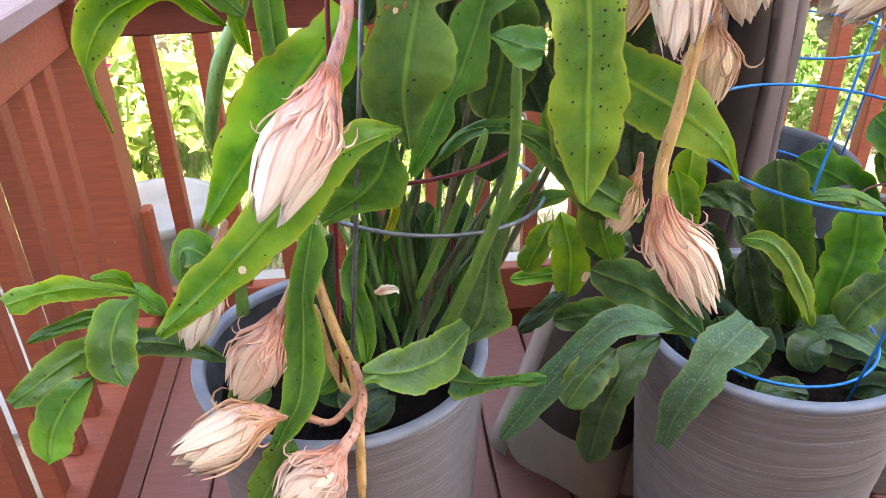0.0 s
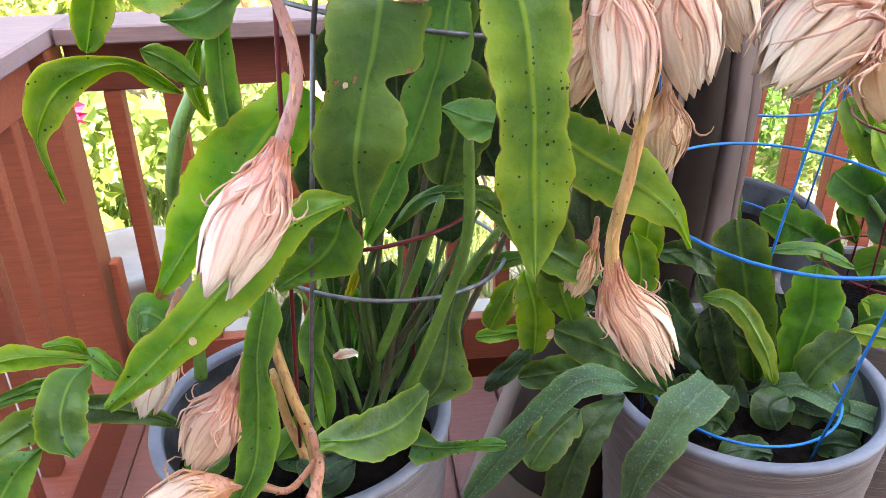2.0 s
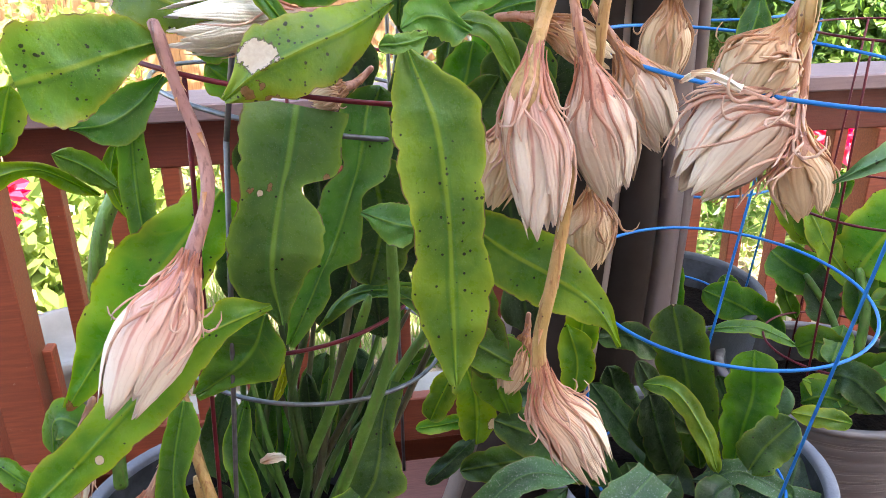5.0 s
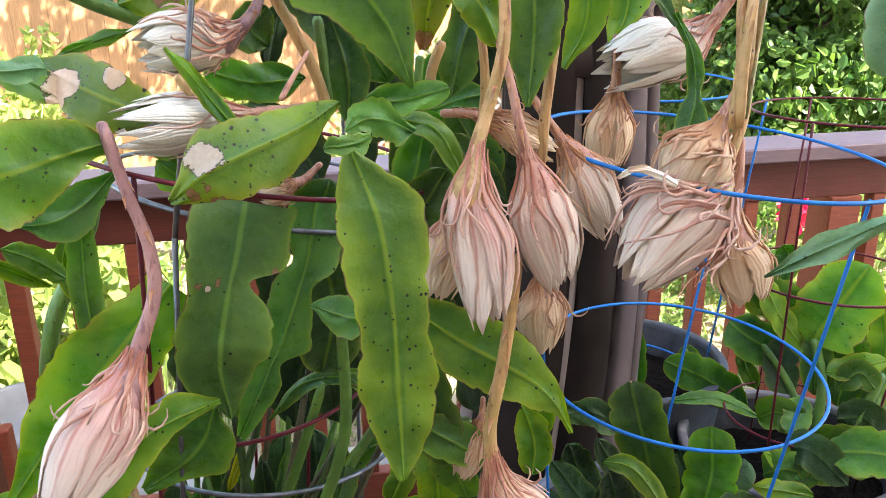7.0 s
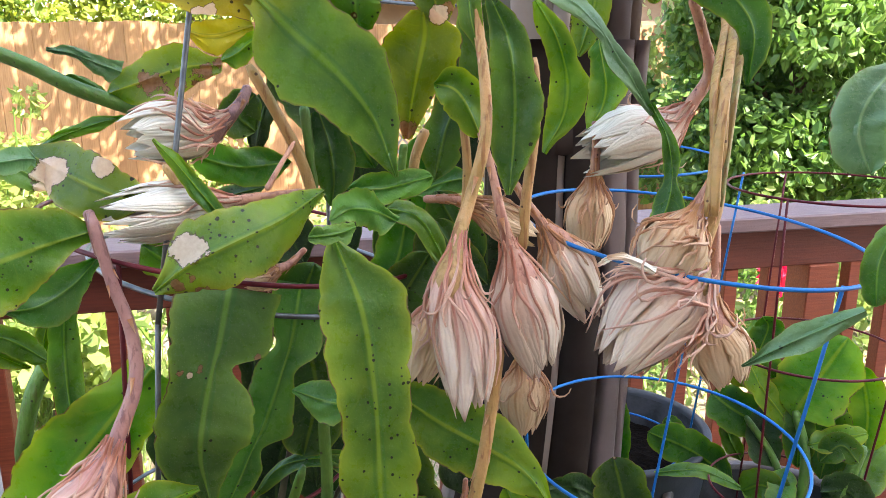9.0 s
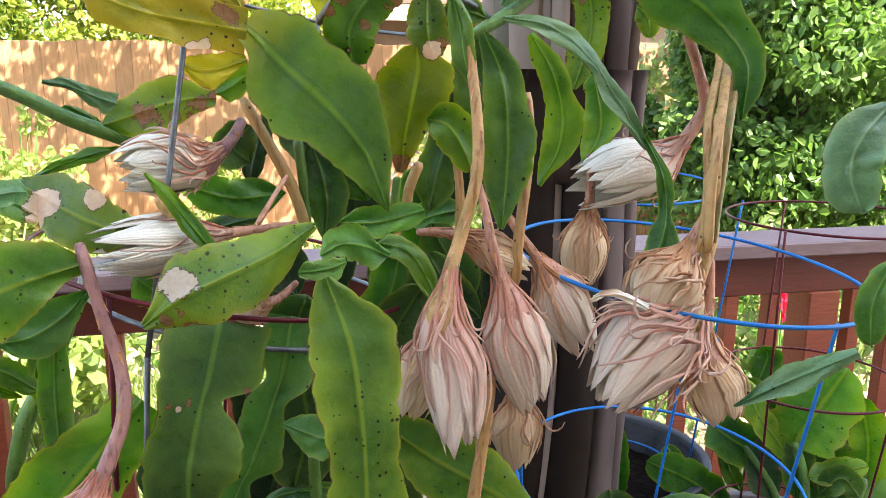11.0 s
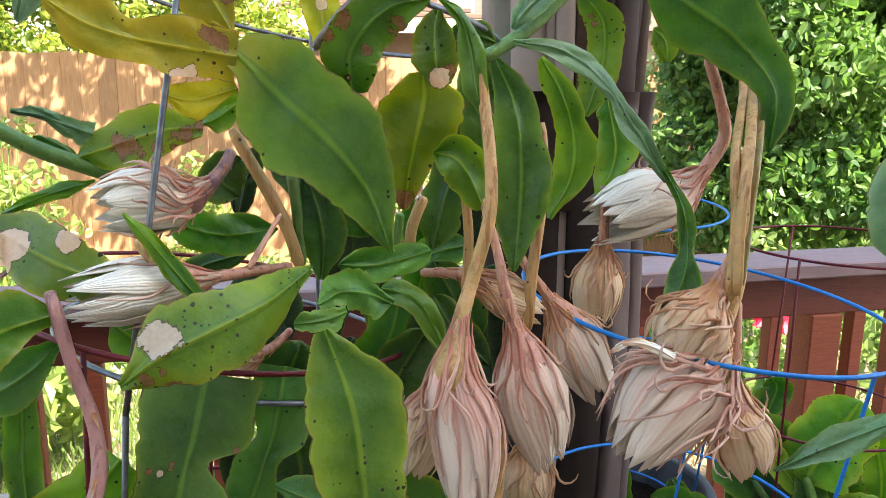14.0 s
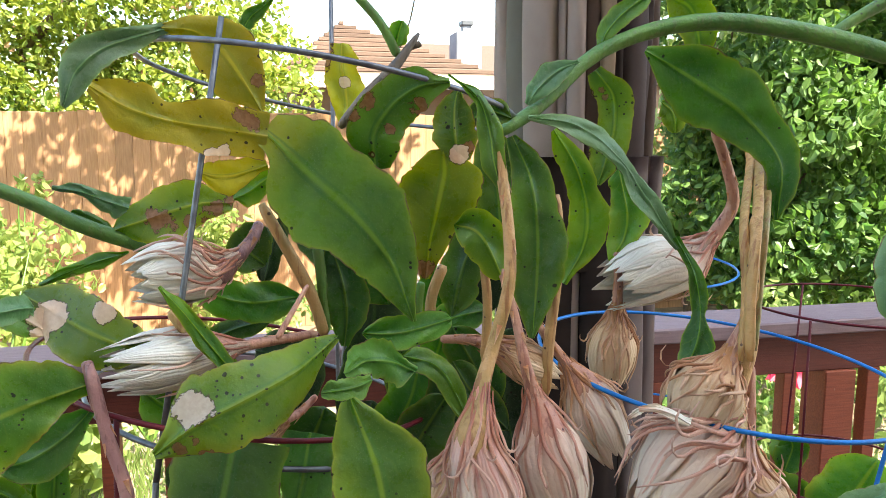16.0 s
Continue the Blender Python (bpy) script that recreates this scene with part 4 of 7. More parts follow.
for i, (x, y, h, r, n, s, mat) in enumerate((
        (-2.0, 3.3, 0.75, 0.5, 60, 0.115, SHRUB_LEAF), (-1.15, 3.5, 0.65, 0.4, 60, 0.11, SHRUB_LEAF), (-2.9, 4.0, 1.2, 0.6, 80, 0.09, SHRUB_LEAF),
        (-0.6, 4.6, 0.55, 0.5, 60, 0.07, GRASS_LEAF), (-1.6, 5.4, 1.2, 0.6, 90, 0.08, SHRUB_LEAF), (-2.7, 6.1, 1.75, 0.55, 90, 0.085, SHRUB_LEAF),
        (-3.4, 5.2, 1.5, 0.6, 80, 0.09, SHRUB_LEAF), (-1.75, 6.4, 1.55, 0.22, 70, 0.075, SHRUB_LEAF), (-0.32, 6.5, 1.15, 0.2, 70, 0.07, SHRUB_LEAF),
        (0.6, 5.6, 0.7, 0.5, 90, 0.06, GRASS_LEAF), (1.5, 4.8, 0.55, 0.5, 90, 0.06, GRASS_LEAF), (2.4, 3.8, 0.65, 0.5, 110, 0.06, TREE_LEAF),
        (3.1, 3.5, 0.75, 0.5, 110, 0.06, GRASS_LEAF), (1.9, 3.3, 0.45, 0.45, 110, 0.05, GRASS_LEAF), (0.2, 3.6, 0.35, 0.5, 90, 0.05, GRASS_LEAF),
        (3.9, 3.7, 0.8, 0.5, 110, 0.06, TREE_LEAF), (2.0, 6.2, 1.2, 0.7, 90, 0.07, GRASS_LEAF), (3.2, 6.4, 1.5, 0.8, 90, 0.08, SHRUB_LEAF))):
    shrub(x, y, h, r, n, s, mat, 100 + i, "sunlit leafy garden shrub in the bed")


drape = holder("hanging_shrub", 3.75, 6.2, GROUND, label="tall pale yellow-green shrub with hanging sprays", category="shrub")
g = np.random.default_rng(77)
for k in range(4):
    part("stem", tube([(0, 0, 0), (0.1 * math.cos(k * 1.7), 0.1 * math.sin(k * 1.7), 1.3), (0.45 * math.cos(k * 1.7), 0.3 * math.sin(k * 1.7), 2.9)], [0.03, 0.008], 8, 6), BARK, drape)
sprays = []
for k in range(46):
    x, y, z = g.uniform(-0.55, 0.6), g.uniform(-0.4, 0.4), g.uniform(1.2, 3.4)
    sprays += [(x + g.normal(0, 0.03), y + g.normal(0, 0.03), z - 0.05 * q) for q in range(16)]
leaf_cloud("foliage", np.array(sprays), 0.075, PALE_LEAF, 78, drape, 2.0)
leaf_cloud("inner_foliage", blobs(g, [(g.uniform(-0.5, 0.55), g.uniform(-0.1, 0.4), g.uniform(0.5, 3.2), 0.2) for _ in range(16)], 40), 0.10, SHRUB_LEAF, 79, drape)


def grass_patch(name, x0, x1, y0, y1, count, height, seed):
    g = np.random.default_rng(seed)
    p = np.stack([g.uniform(x0, x1, count), g.uniform(y0, y1, count), np.full(count, GROUND)], 1)
    tip = p + np.stack([g.normal(0, 0.04, count), g.normal(0, 0.04, count), height * g.uniform(0.5, 1.2, count)], 1)
    off = np.stack([g.normal(0, 0.004, count), g.normal(0, 0.004, count), np.zeros(count)], 1)
    v = np.stack([p - off, p + off, tip], 1).reshape(-1, 3)
    me = bpy.data.meshes.new(name)
    me.from_pydata(v.tolist(), [], np.arange(count * 3).reshape(-1, 3).tolist())
    me.materials.append(GRASS_LEAF)
    return tagged(new(name, me), "tufts of sunlit weeds and grass", "grass", kind="stuff")


grass_patch("grass", -3.0, 0.6, 2.65, 4.4, 9000, 0.16, 21)
grass_patch("grass", 0.6, 4.2, 2.65, 4.6, 1800, 0.10, 22)


def red_bloom(x, y, z, r, seed):
    g = np.random.default_rng(seed)
    ob = holder("red_flower", x, y, GROUND, label="crimson garden flower on a green stalk", category="flower", group="red garden flowers")
    part("stalk", tube([(0, 0, 0), (0.01, 0, (z - GROUND) * 0.5), (0, 0, z - GROUND)], [0.006, 0.004], 6, 5), STEM_GREEN, ob)
    leaf_cloud("petals", blobs(g, [(0, 0, z - GROUND, r)], 60), r * 1.1, RED_PETAL, seed, ob)


for i, (x, y, z, r) in enumerate(((-1.02, 2.78, 0.42, 0.06), (-1.06, 2.8, 0.30, 0.05), (2.28, 2.9, 0.42, 0.06), (2.33, 2.95, 0.34, 0.05), (1.6, 3.1, 0.1, 0.05), (-1.5, 3.2, 0.25, 0.05))):
    red_bloom(x, y, z, r, 300 + i)

urn = holder("garden_urn", -0.72, 2.32, GROUND + 0.03, label="pale rough concrete garden urn on the path", category="urn")
part("bowl", lathe([(0, 0), (0.11, 0), (0.12, 0.03), (0.08, 0.08), (0.10, 0.14), (0.17, 0.26), (0.19, 0.40), (0.21, 0.42), (0.21, 0.45), (0.18, 0.45), (0.16, 0.40), (0, 0.38)], 40), CONCRETE, urn, "", True)

LATTICE_WOOD = plain("weathered_lattice_wood", (0.20, 0.19, 0.19), (0.28, 0.27, 0.27), 12, 0.8)
lattice = holder("lattice_panel", 1.15, 6.9, GROUND, label="weathered grey wooden lattice panel by the fence", category="trellis")
for k in range(5, 14):
    for sgn in (1, -1):
        x = -0.9 + 0.14 * k
        bm = box(-0.012, 0.012, -0.005 + 0.012 * (sgn > 0), 0.005 + 0.012 * (sgn > 0), -0.65, 0.65, 0)
        ob = part("slat", bm, LATTICE_WOOD, lattice)
        ob.matrix_basis = pose(x, 0, 0.72, 0, 40 * sgn, 0)


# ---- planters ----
# inside of the pots: planter colour darkened to paint in the shade below the rim
INNER = plain("shaded_planter_inside", (0.03, 0.029, 0.029), (0.085, 0.085, 0.09), 18, 0.7)


def planter(x, y, r, h, body, label, rim_mat=POT_RIM, grooves=True):
    pot = holder("planter", x, y, 0.0, label=label, category="flower pot", group="planters on the deck")
    rb = r * 0.76
    prof = [(0, 0.0), (rb, 0.0), (rb + 0.004, 0.006)]
    n = 90 if grooves else 16
    for i in range(n + 1):
        u = i / n
        g = (0.0009 * math.sin(i * 2.7) + 0.0007 * math.sin(i * 1.3)) if grooves else 0.0
        prof.append((rb + 0.004 + (r - 0.003 - rb - 0.004) * u ** 0.9 + g, 0.01 + (h - 0.022) * u))
    part("body", lathe(prof, 72), body, pot, "", True)
    part("rim", lathe([(r - 0.003, h - 0.012), (r, h - 0.008), (r, h - 0.003), (r - 0.003, h), (r - 0.015, h), (r - 0.018, h - 0.004), (r - 0.019, h - 0.012)], 72), rim_mat, pot, "smooth flat rim", True)
    part("inner_wall", lathe([(r - 0.019, h - 0.012), (r - 0.024, h - 0.05), (r - 0.045, h - 0.18)], 72), INNER, pot, "inside of the pot, coloured dark for shade", True)
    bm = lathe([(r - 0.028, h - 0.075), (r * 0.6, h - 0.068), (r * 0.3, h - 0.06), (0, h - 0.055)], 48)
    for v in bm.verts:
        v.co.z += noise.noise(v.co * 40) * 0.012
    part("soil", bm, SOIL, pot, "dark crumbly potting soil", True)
    return pot


planter(-0.066, 0.893, 0.208, 0.54, POT, "tall grey ribbed planter holding the large flowering cactus")
planter(0.588, 0.900, 0.209, 0.52, POT, "tall grey ribbed planter with young cactus leaves")
planter(0.800, 1.445, 0.211, 0.54, POT_DARK, "dark grey planter behind the others", POT_DARK, False)
planter(0.985, 1.13, 0.200, 0.49, POT, "grey planter with a wire cage at the railing", POT)


# ---- closed patio umbrella ----
umbrella = holder("patio_umbrella", 0.585, 1.27, 0.0, label="closed taupe patio umbrella with hanging folds", category="umbrella")
part("pole", lathe([(0, 0), (0.024, 0), (0.024, 2.6), (0, 2.62)], 20), POT_DARK, umbrella, "dark metal pole", True)
part("base", lathe([(0, 0), (0.24, 0), (0.25, 0.02), (0.22, 0.05), (0.05, 0.07), (0.04, 0.16), (0, 0.16)], 40), POT_DARK, umbrella, "heavy round base", True)


def umbrella_axis(z):
    """The cloth hangs straight above and is kicked out to one side at the floor."""
    k = max(0.0, 1 - z / 0.85) ** 1.3
    return -0.165 * k, -0.10 * k


def umbrella_fold(a0, a1, material, seed, low, high, depth, name="fold", grow=0.0):
    """One hanging pleat between two angles round the pole: rounded outside, creased where it meets the next."""
    g = random.Random(seed)
    bm = bmesh.new()
    rows = []
    nz, na = 34, 10
    ph = g.uniform(0, 6)
    for i in range(nz + 1):
        z = low + (high - low) * i / nz
        r0 = float(np.interp(z, (0.0, 0.12, 0.5, 0.9, 1.15, 1.5, 2.2, 2.6), (0.185, 0.165, 0.105, 0.085, 0.078, 0.092, 0.085, 0.05))) + grow
        rows.append([])
        for j in range(na + 1):
            s = j / na
            a = a0 + (a1 - a0) * s + 0.05 * math.sin(2.1 * z) + 0.10 * max(0.0, 1.0 - z) * math.sin(3.0 * z + 1)
            r = r0 + depth * math.sin(math.pi * s) ** 0.4 * (1 + 0.25 * math.sin(3.1 * z + ph)) + 0.0025 * math.sin(9 * z + 5 * s + ph) + (0.012 if z < 0.9 else 0.0) * (1 - z / 0.9) * math.sin(7 * a0 + 4 * s)
            dx, dy = umbrella_axis(z)
            rows[-1].append(bm.verts.new((r * math.cos(a) + dx, r * math.sin(a) + dy, z + 0.012 * math.sin(3 * math.pi * s + ph) * (1 - i / nz))))
    for p, q in zip(rows, rows[1:]):
        for j in range(na):
            bm.faces.new((p[j], p[j + 1], q[j + 1], q[j]))
    bmesh.ops.solidify(bm, geom=bm.faces[:], thickness=0.0025)
    return part(name, bm, material, umbrella, "", True)


# tone per fold: cloth colour mixed with how lit or shaded that fold is
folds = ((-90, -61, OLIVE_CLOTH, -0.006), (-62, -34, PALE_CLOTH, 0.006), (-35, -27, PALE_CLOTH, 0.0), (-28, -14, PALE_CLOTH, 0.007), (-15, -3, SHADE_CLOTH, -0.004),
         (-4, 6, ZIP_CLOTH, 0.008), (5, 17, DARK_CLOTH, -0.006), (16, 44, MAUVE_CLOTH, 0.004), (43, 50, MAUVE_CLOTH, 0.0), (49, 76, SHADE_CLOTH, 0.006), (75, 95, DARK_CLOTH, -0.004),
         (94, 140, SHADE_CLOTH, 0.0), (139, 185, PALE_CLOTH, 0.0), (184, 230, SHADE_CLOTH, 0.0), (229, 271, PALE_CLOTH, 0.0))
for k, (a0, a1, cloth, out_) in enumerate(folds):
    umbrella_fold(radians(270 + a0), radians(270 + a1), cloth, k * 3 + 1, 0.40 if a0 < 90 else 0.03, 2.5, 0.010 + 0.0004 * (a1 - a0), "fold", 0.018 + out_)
# the lower half is wrapped by a dark layer and a satin flap, tied at waist height;
# their tones also hold some of the shade between the folds
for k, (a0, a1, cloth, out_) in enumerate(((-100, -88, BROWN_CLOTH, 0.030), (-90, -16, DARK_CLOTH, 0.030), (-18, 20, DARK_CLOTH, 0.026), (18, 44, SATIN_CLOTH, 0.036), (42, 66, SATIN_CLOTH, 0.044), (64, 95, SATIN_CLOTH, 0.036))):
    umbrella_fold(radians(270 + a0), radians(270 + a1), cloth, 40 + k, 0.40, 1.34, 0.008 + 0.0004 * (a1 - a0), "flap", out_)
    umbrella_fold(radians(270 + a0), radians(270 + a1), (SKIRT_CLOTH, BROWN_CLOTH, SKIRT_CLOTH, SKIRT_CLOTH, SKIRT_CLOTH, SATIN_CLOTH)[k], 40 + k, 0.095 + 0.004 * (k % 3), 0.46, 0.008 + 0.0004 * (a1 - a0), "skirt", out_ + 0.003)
# stitched hem round the foot of the skirt
for k, (a0, a1, out_) in enumerate(((-100, -88, 0.037), (-90, -16, 0.037), (-18, 20, 0.033), (18, 44, 0.043), (42, 95, 0.051))):
    umbrella_fold(radians(270 + a0), radians(270 + a1), HEM_CLOTH, (40 + k) if k < 4 else 44, 0.092, 0.185, 0.008 + 0.0004 * (a1 - a0), "hem", out_)
part("tie_band", lathe([(0.118, 1.165), (0.128, 1.170), (0.128, 1.225), (0.118, 1.230), (0.11, 1.2)], 40), DARK_CLOTH, umbrella, "dark tie band", True)


# ---- wire plant cages ----
def cage(x, y, z0, rings, legs, wire, material, label):
    """A wire plant support: hoops (centre x, y, height there, radius, slopes along x and y) and straight legs."""
    ob = holder("plant_cage", x, y, z0, label=label, category="plant support")
    for cx, cy, z, r, ax, ay in rings:
        n = 72
        pts = [(cx - x + r * math.cos(2 * math.pi * i / n), cy - y + r * math.sin(2 * math.pi * i / n), z - z0 + ax * r * math.cos(2 * math.pi * i / n) + ay * r * math.sin(2 * math.pi * i / n)) for i in range(n)]
        part("hoop", tube(pts, wire, sides=6, closed=True), material, ob, "", True)
    for p, q in legs:
        part("leg", tube([(p[0] - x, p[1] - y, p[2] - z0), (q[0] - x, q[1] - y, q[2] - z0)], wire, 4, 6), material, ob, "", True)
    return ob



# ---- wire cages ----

cage(0.588, 0.90, 0.45, [(0.588, 0.895, 0.502, 0.138, 0, 0), (0.611, 0.906, 0.80, 0.191, -0.018, 0.077), (0.590, 0.835, 1.116, 0.2015, -0.093, 0.068)],
     [((0.632, 0.770, 0.44), (0.642, 0.642, 1.10)), ((0.63, 1.0, 0.44), (0.72, 1.0, 1.10)), ((0.45, 0.93, 0.44), (0.385, 0.86, 1.10))],
     0.0023, BLUE_WIRE, "blue coated wire cage standing in the grey planter")
cage(0.800, 1.445, 0.47, [(0.80, 1.445, 0.50, 0.150, 0, 0), (0.82, 1.445, 0.80, 0.19, 0, 0), (0.775, 1.480, 1.12, 0.225, 0, 0.04)],
     [((0.93, 1.36, 0.46), (0.99, 1.33, 1.10)), ((0.68, 1.36, 0.46), (0.63, 1.33, 1.10)), ((0.80, 1.59, 0.46), (0.81, 1.66, 1.10))],
     0.0024, BLUE_WIRE, "blue coated wire cage in the dark planter")
cage(0.985, 1.13, 0.43, [(0.985, 1.13, 0.55, 0.12, 0, 0), (1.015, 1.13, 0.82, 0.15, 0, 0), (1.037, 1.139, 1.10, 0.172, 0, 0)],
     [((0.89, 1.06, 0.42), (0.88, 1.05, 1.10)), ((1.07, 1.05, 0.42), (1.16, 1.04, 1.10)), ((0.98, 1.24, 0.42), (1.06, 1.30, 1.10))],
     0.0022, RED_WIRE, "dark red wire cage at the railing")
cage(-0.03, 0.90, 0.47, [(0.058, 0.936, 0.763, 0.165, -0.085, -0.05), (0.092, 0.916, 1.083, 0.181, -0.18, 0.0), (0.168, 0.918, 1.415, 0.194, -0.18, -0.07)],
     [((-0.06, 0.80, 0.46), (0.002, 0.722, 1.085)), ((0.002, 0.722, 1.085), (0.065, 0.78, 1.468)), ((0.18, 1.03, 0.46), (0.18, 1.05, 1.56)), ((0.11, 0.99, 0.46), (0.22, 1.02, 1.40))],
     0.0027, GREY_WIRE, "galvanised wire cage round the flowering cactus")
cage(-0.05, 0.90, 0.47, [(0.03, 0.93, 0.842, 0.165, 0.05, 0), (0.07, 0.898, 1.127, 0.202, -0.18, 0.0)],
     [((-0.07, 0.79, 0.46), (-0.028, 0.735, 1.14)), ((0.09, 0.96, 0.46), (0.13, 0.97, 1.10)), ((0.02, 1.06, 0.46), (0.05, 1.09, 1.13))],
     0.0025, RED_WIRE, "dark red wire cage round the flowering cactus")


# ---- the large flowering cactus ----
cactus = holder("orchid_cactus", -0.066, 0.893, 0.48, label="large night-blooming cactus with flat green stems and wilted blooms", category="plant")
cactus.matrix_basis = pose(0, 0, 0)

blade(cactus, [(-0.014, 0.770, 1.025), (-0.056, 0.758, 0.978), (-0.099, 0.745, 0.929), (-0.144, 0.748, 0.872), (-0.188, 0.750, 0.811)], (24, 33, 40, 42, 45, 47, 37, 18, 16, 5), (23, 26, 35, 43, 47, 43, 37, 25, 12, 5), (0.14, -0.93, 0.35), LIME)
blade(cactus, [(0.027, 0.700, 0.932), (-0.040, 0.685, 0.910), (-0.101, 0.670, 0.860), (-0.163, 0.655, 0.803), (-0.225, 0.640, 0.753)], (4, 8, 18, 27, 31, 29, 25, 19, 14, 6), (2, 22, 22, 25, 29, 26, 22, 26, 15, 4), (0.15, -0.88, 0.45), LIME)
blade(cactus, [(0.017, 0.740, 0.902), (0.002, 0.746, 0.864), (-0.028, 0.754, 0.831), (-0.065, 0.760, 0.804)], (4, 13, 28, 34, 39, 28, 17, 13, 10, 7), (28, 24, 31, 33, 32, 31, 27, 22, 13, 4), (0.05, -0.89, 0.45), GREEN)
blade(cactus, [(0.065, 0.735, 1.111), (0.053, 0.712, 1.063), (0.039, 0.702, 1.014), (0.031, 0.704, 0.962), (0.035, 0.715, 0.903)], (48, 46, 47, 45, 17, 36, 44, 46, 42, 33, 25, 14, 5), (48, 48, 46, 43, 40, 35, 38, 41, 42, 41, 33, 14, 3), (0.09, -0.92, 0.38), BLUE)
blade(cactus, [(0.130, 0.750, 1.106), (0.116, 0.739, 1.047), (0.095, 0.735, 0.989), (0.068, 0.740, 0.927), (0.037, 0.755, 0.856)], (21, 25, 31, 28, 13, 17, 24, 30, 9, 17, 15, 11, 5), (25, 25, 22, 14, 24, 27, 24, 11, 15, 17, 17, 11, 4), (0.01, -0.92, 0.39), BLUE)
blade(cactus, [(0.157, 0.660, 1.166), (0.175, 0.638, 1.110), (0.182, 0.622, 1.039), (0.183, 0.611, 0.962), (0.184, 0.600, 0.890)], (4, 23, 41, 37, 32, 29, 34, 32, 22, 3), (9, 26, 35, 37, 35, 29, 34, 31, 19, 6), (-0.12, -0.91, 0.39), LONG)
blade(cactus, [(0.224, 0.745, 0.981), (0.264, 0.735, 0.952), (0.310, 0.725, 0.924), (0.351, 0.712, 0.894), (0.377, 0.700, 0.850)], (22, 28, 34, 37, 39, 34, 24, 15, 8, 2), (16, 21, 34, 37, 37, 33, 27, 21, 5, 3), (-0.25, -0.86, 0.45), LIME)
blade(cactus, [(0.149, 0.820, 0.882), (0.189, 0.805, 0.860), (0.227, 0.790, 0.831), (0.270, 0.785, 0.799), (0.312, 0.780, 0.774)], (5, 13, 19, 19, 12, 19, 27, 29, 22, 2), (5, 8, 11, 15, 19, 23, 25, 23, 17, 11), (-0.24, -0.88, 0.42), FRESH)
leaf(cactus, [(0.063, 0.840, 0.824), (0.110, 0.830, 0.871), (0.167, 0.820, 0.876), (0.192, 0.810, 0.864)], 0.022, (-0.10, -0.47, 0.88), GREEN, base=0.3, tip=0.3)
blade(cactus, [(0.117, 0.720, 1.011), (0.131, 0.714, 1.006), (0.147, 0.706, 1.002), (0.164, 0.700, 0.999)], (2, 8, 13, 15, 17, 19, 21, 21, 21, 14), (3, 4, 7, 11, 14, 18, 21, 21, 20, 14), (-0.06, -0.92, 0.39), BLUE)
blade(cactus, [(-0.032, 0.690, 0.646), (0.013, 0.710, 0.627), (0.061, 0.734, 0.626), (0.098, 0.760, 0.648)], (7, 19, 27, 29, 30, 30, 29, 27, 22, 15), (13, 11, 20, 26, 33, 31, 31, 21, 12, 4), (-0.05, -0.78, 0.62), FRESH)
blade(cactus, [(0.149, 0.850, 0.742), (0.135, 0.830, 0.700), (0.128, 0.810, 0.661), (0.114, 0.795, 0.626), (0.084, 0.780, 0.600)], (19, 18, 16, 16, 21, 32, 40, 23, 10, 7), (18, 17, 21, 25, 31, 34, 35, 33, 22, 4), (-0.12, -0.82, 0.56), MID)
blade(cactus, [(0.075, 0.770, 0.559), (0.110, 0.744, 0.571), (0.147, 0.716, 0.593), (0.181, 0.690, 0.613)], (25, 24, 16, 8, 8, 8, 8, 9, 10, 5), (17, 25, 18, 14, 9, 8, 6, 6, 7, 4), (-0.14, -0.75, 0.64), GREEN)
blade(cactus, [(-0.070, 0.725, 0.822), (-0.086, 0.712, 0.759), (-0.093, 0.700, 0.690), (-0.105, 0.682, 0.622), (-0.139, 0.665, 0.566)], (9, 21, 18, 12, 19, 25, 23, 19, 14, 2), (11, 13, 15, 18, 21, 22, 21, 19, 12, 7), (0.12, -0.80, 0.59), FRESH)
leaf(cactus, [(-0.116, 0.670, 0.573), (-0.138, 0.655, 0.538), (-0.164, 0.640, 0.502)], 0.052, (0.15, -0.70, 0.70), GREEN, base=0.3, tip=0.4)
leaf(cactus, [(-0.023, 0.830, 0.752), (-0.040, 0.810, 0.693), (-0.029, 0.800, 0.630), (-0.029, 0.790, 0.580)], 0.032, (0.37, -0.73, 0.58), FRESH, base=0.2, tip=0.5)
blade(cactus, [(-0.291, 0.790, 0.714), (-0.317, 0.765, 0.736), (-0.340, 0.740, 0.754), (-0.354, 0.700, 0.775), (-0.366, 0.660, 0.790)], (6, 7, 9, 11, 13, 13, 12, 13, 15, 10), (5, 8, 9, 9, 14, 17, 13, 12, 13, 9), (0.30, -0.64, 0.71), LIME)
blade(cactus, [(-0.277, 0.755, 0.729), (-0.290, 0.728, 0.727), (-0.295, 0.700, 0.711), (-0.295, 0.688, 0.683), (-0.284, 0.675, 0.667)], (4, 18, 23, 25, 26, 26, 26, 25, 22, 6), (3, 6, 20, 25, 26, 27, 26, 21, 8, 2), (0.34, -0.77, 0.54), FRESH)
blade(cactus, [(-0.305, 0.750, 0.715), (-0.330, 0.734, 0.718), (-0.357, 0.716, 0.719), (-0.380, 0.700, 0.717)], (1, 6, 11, 10, 9, 8, 8, 7, 5, 3), (9, 8, 9, 11, 9, 8, 7, 7, 6, 1), (0.39, -0.76, 0.52), FRESH)
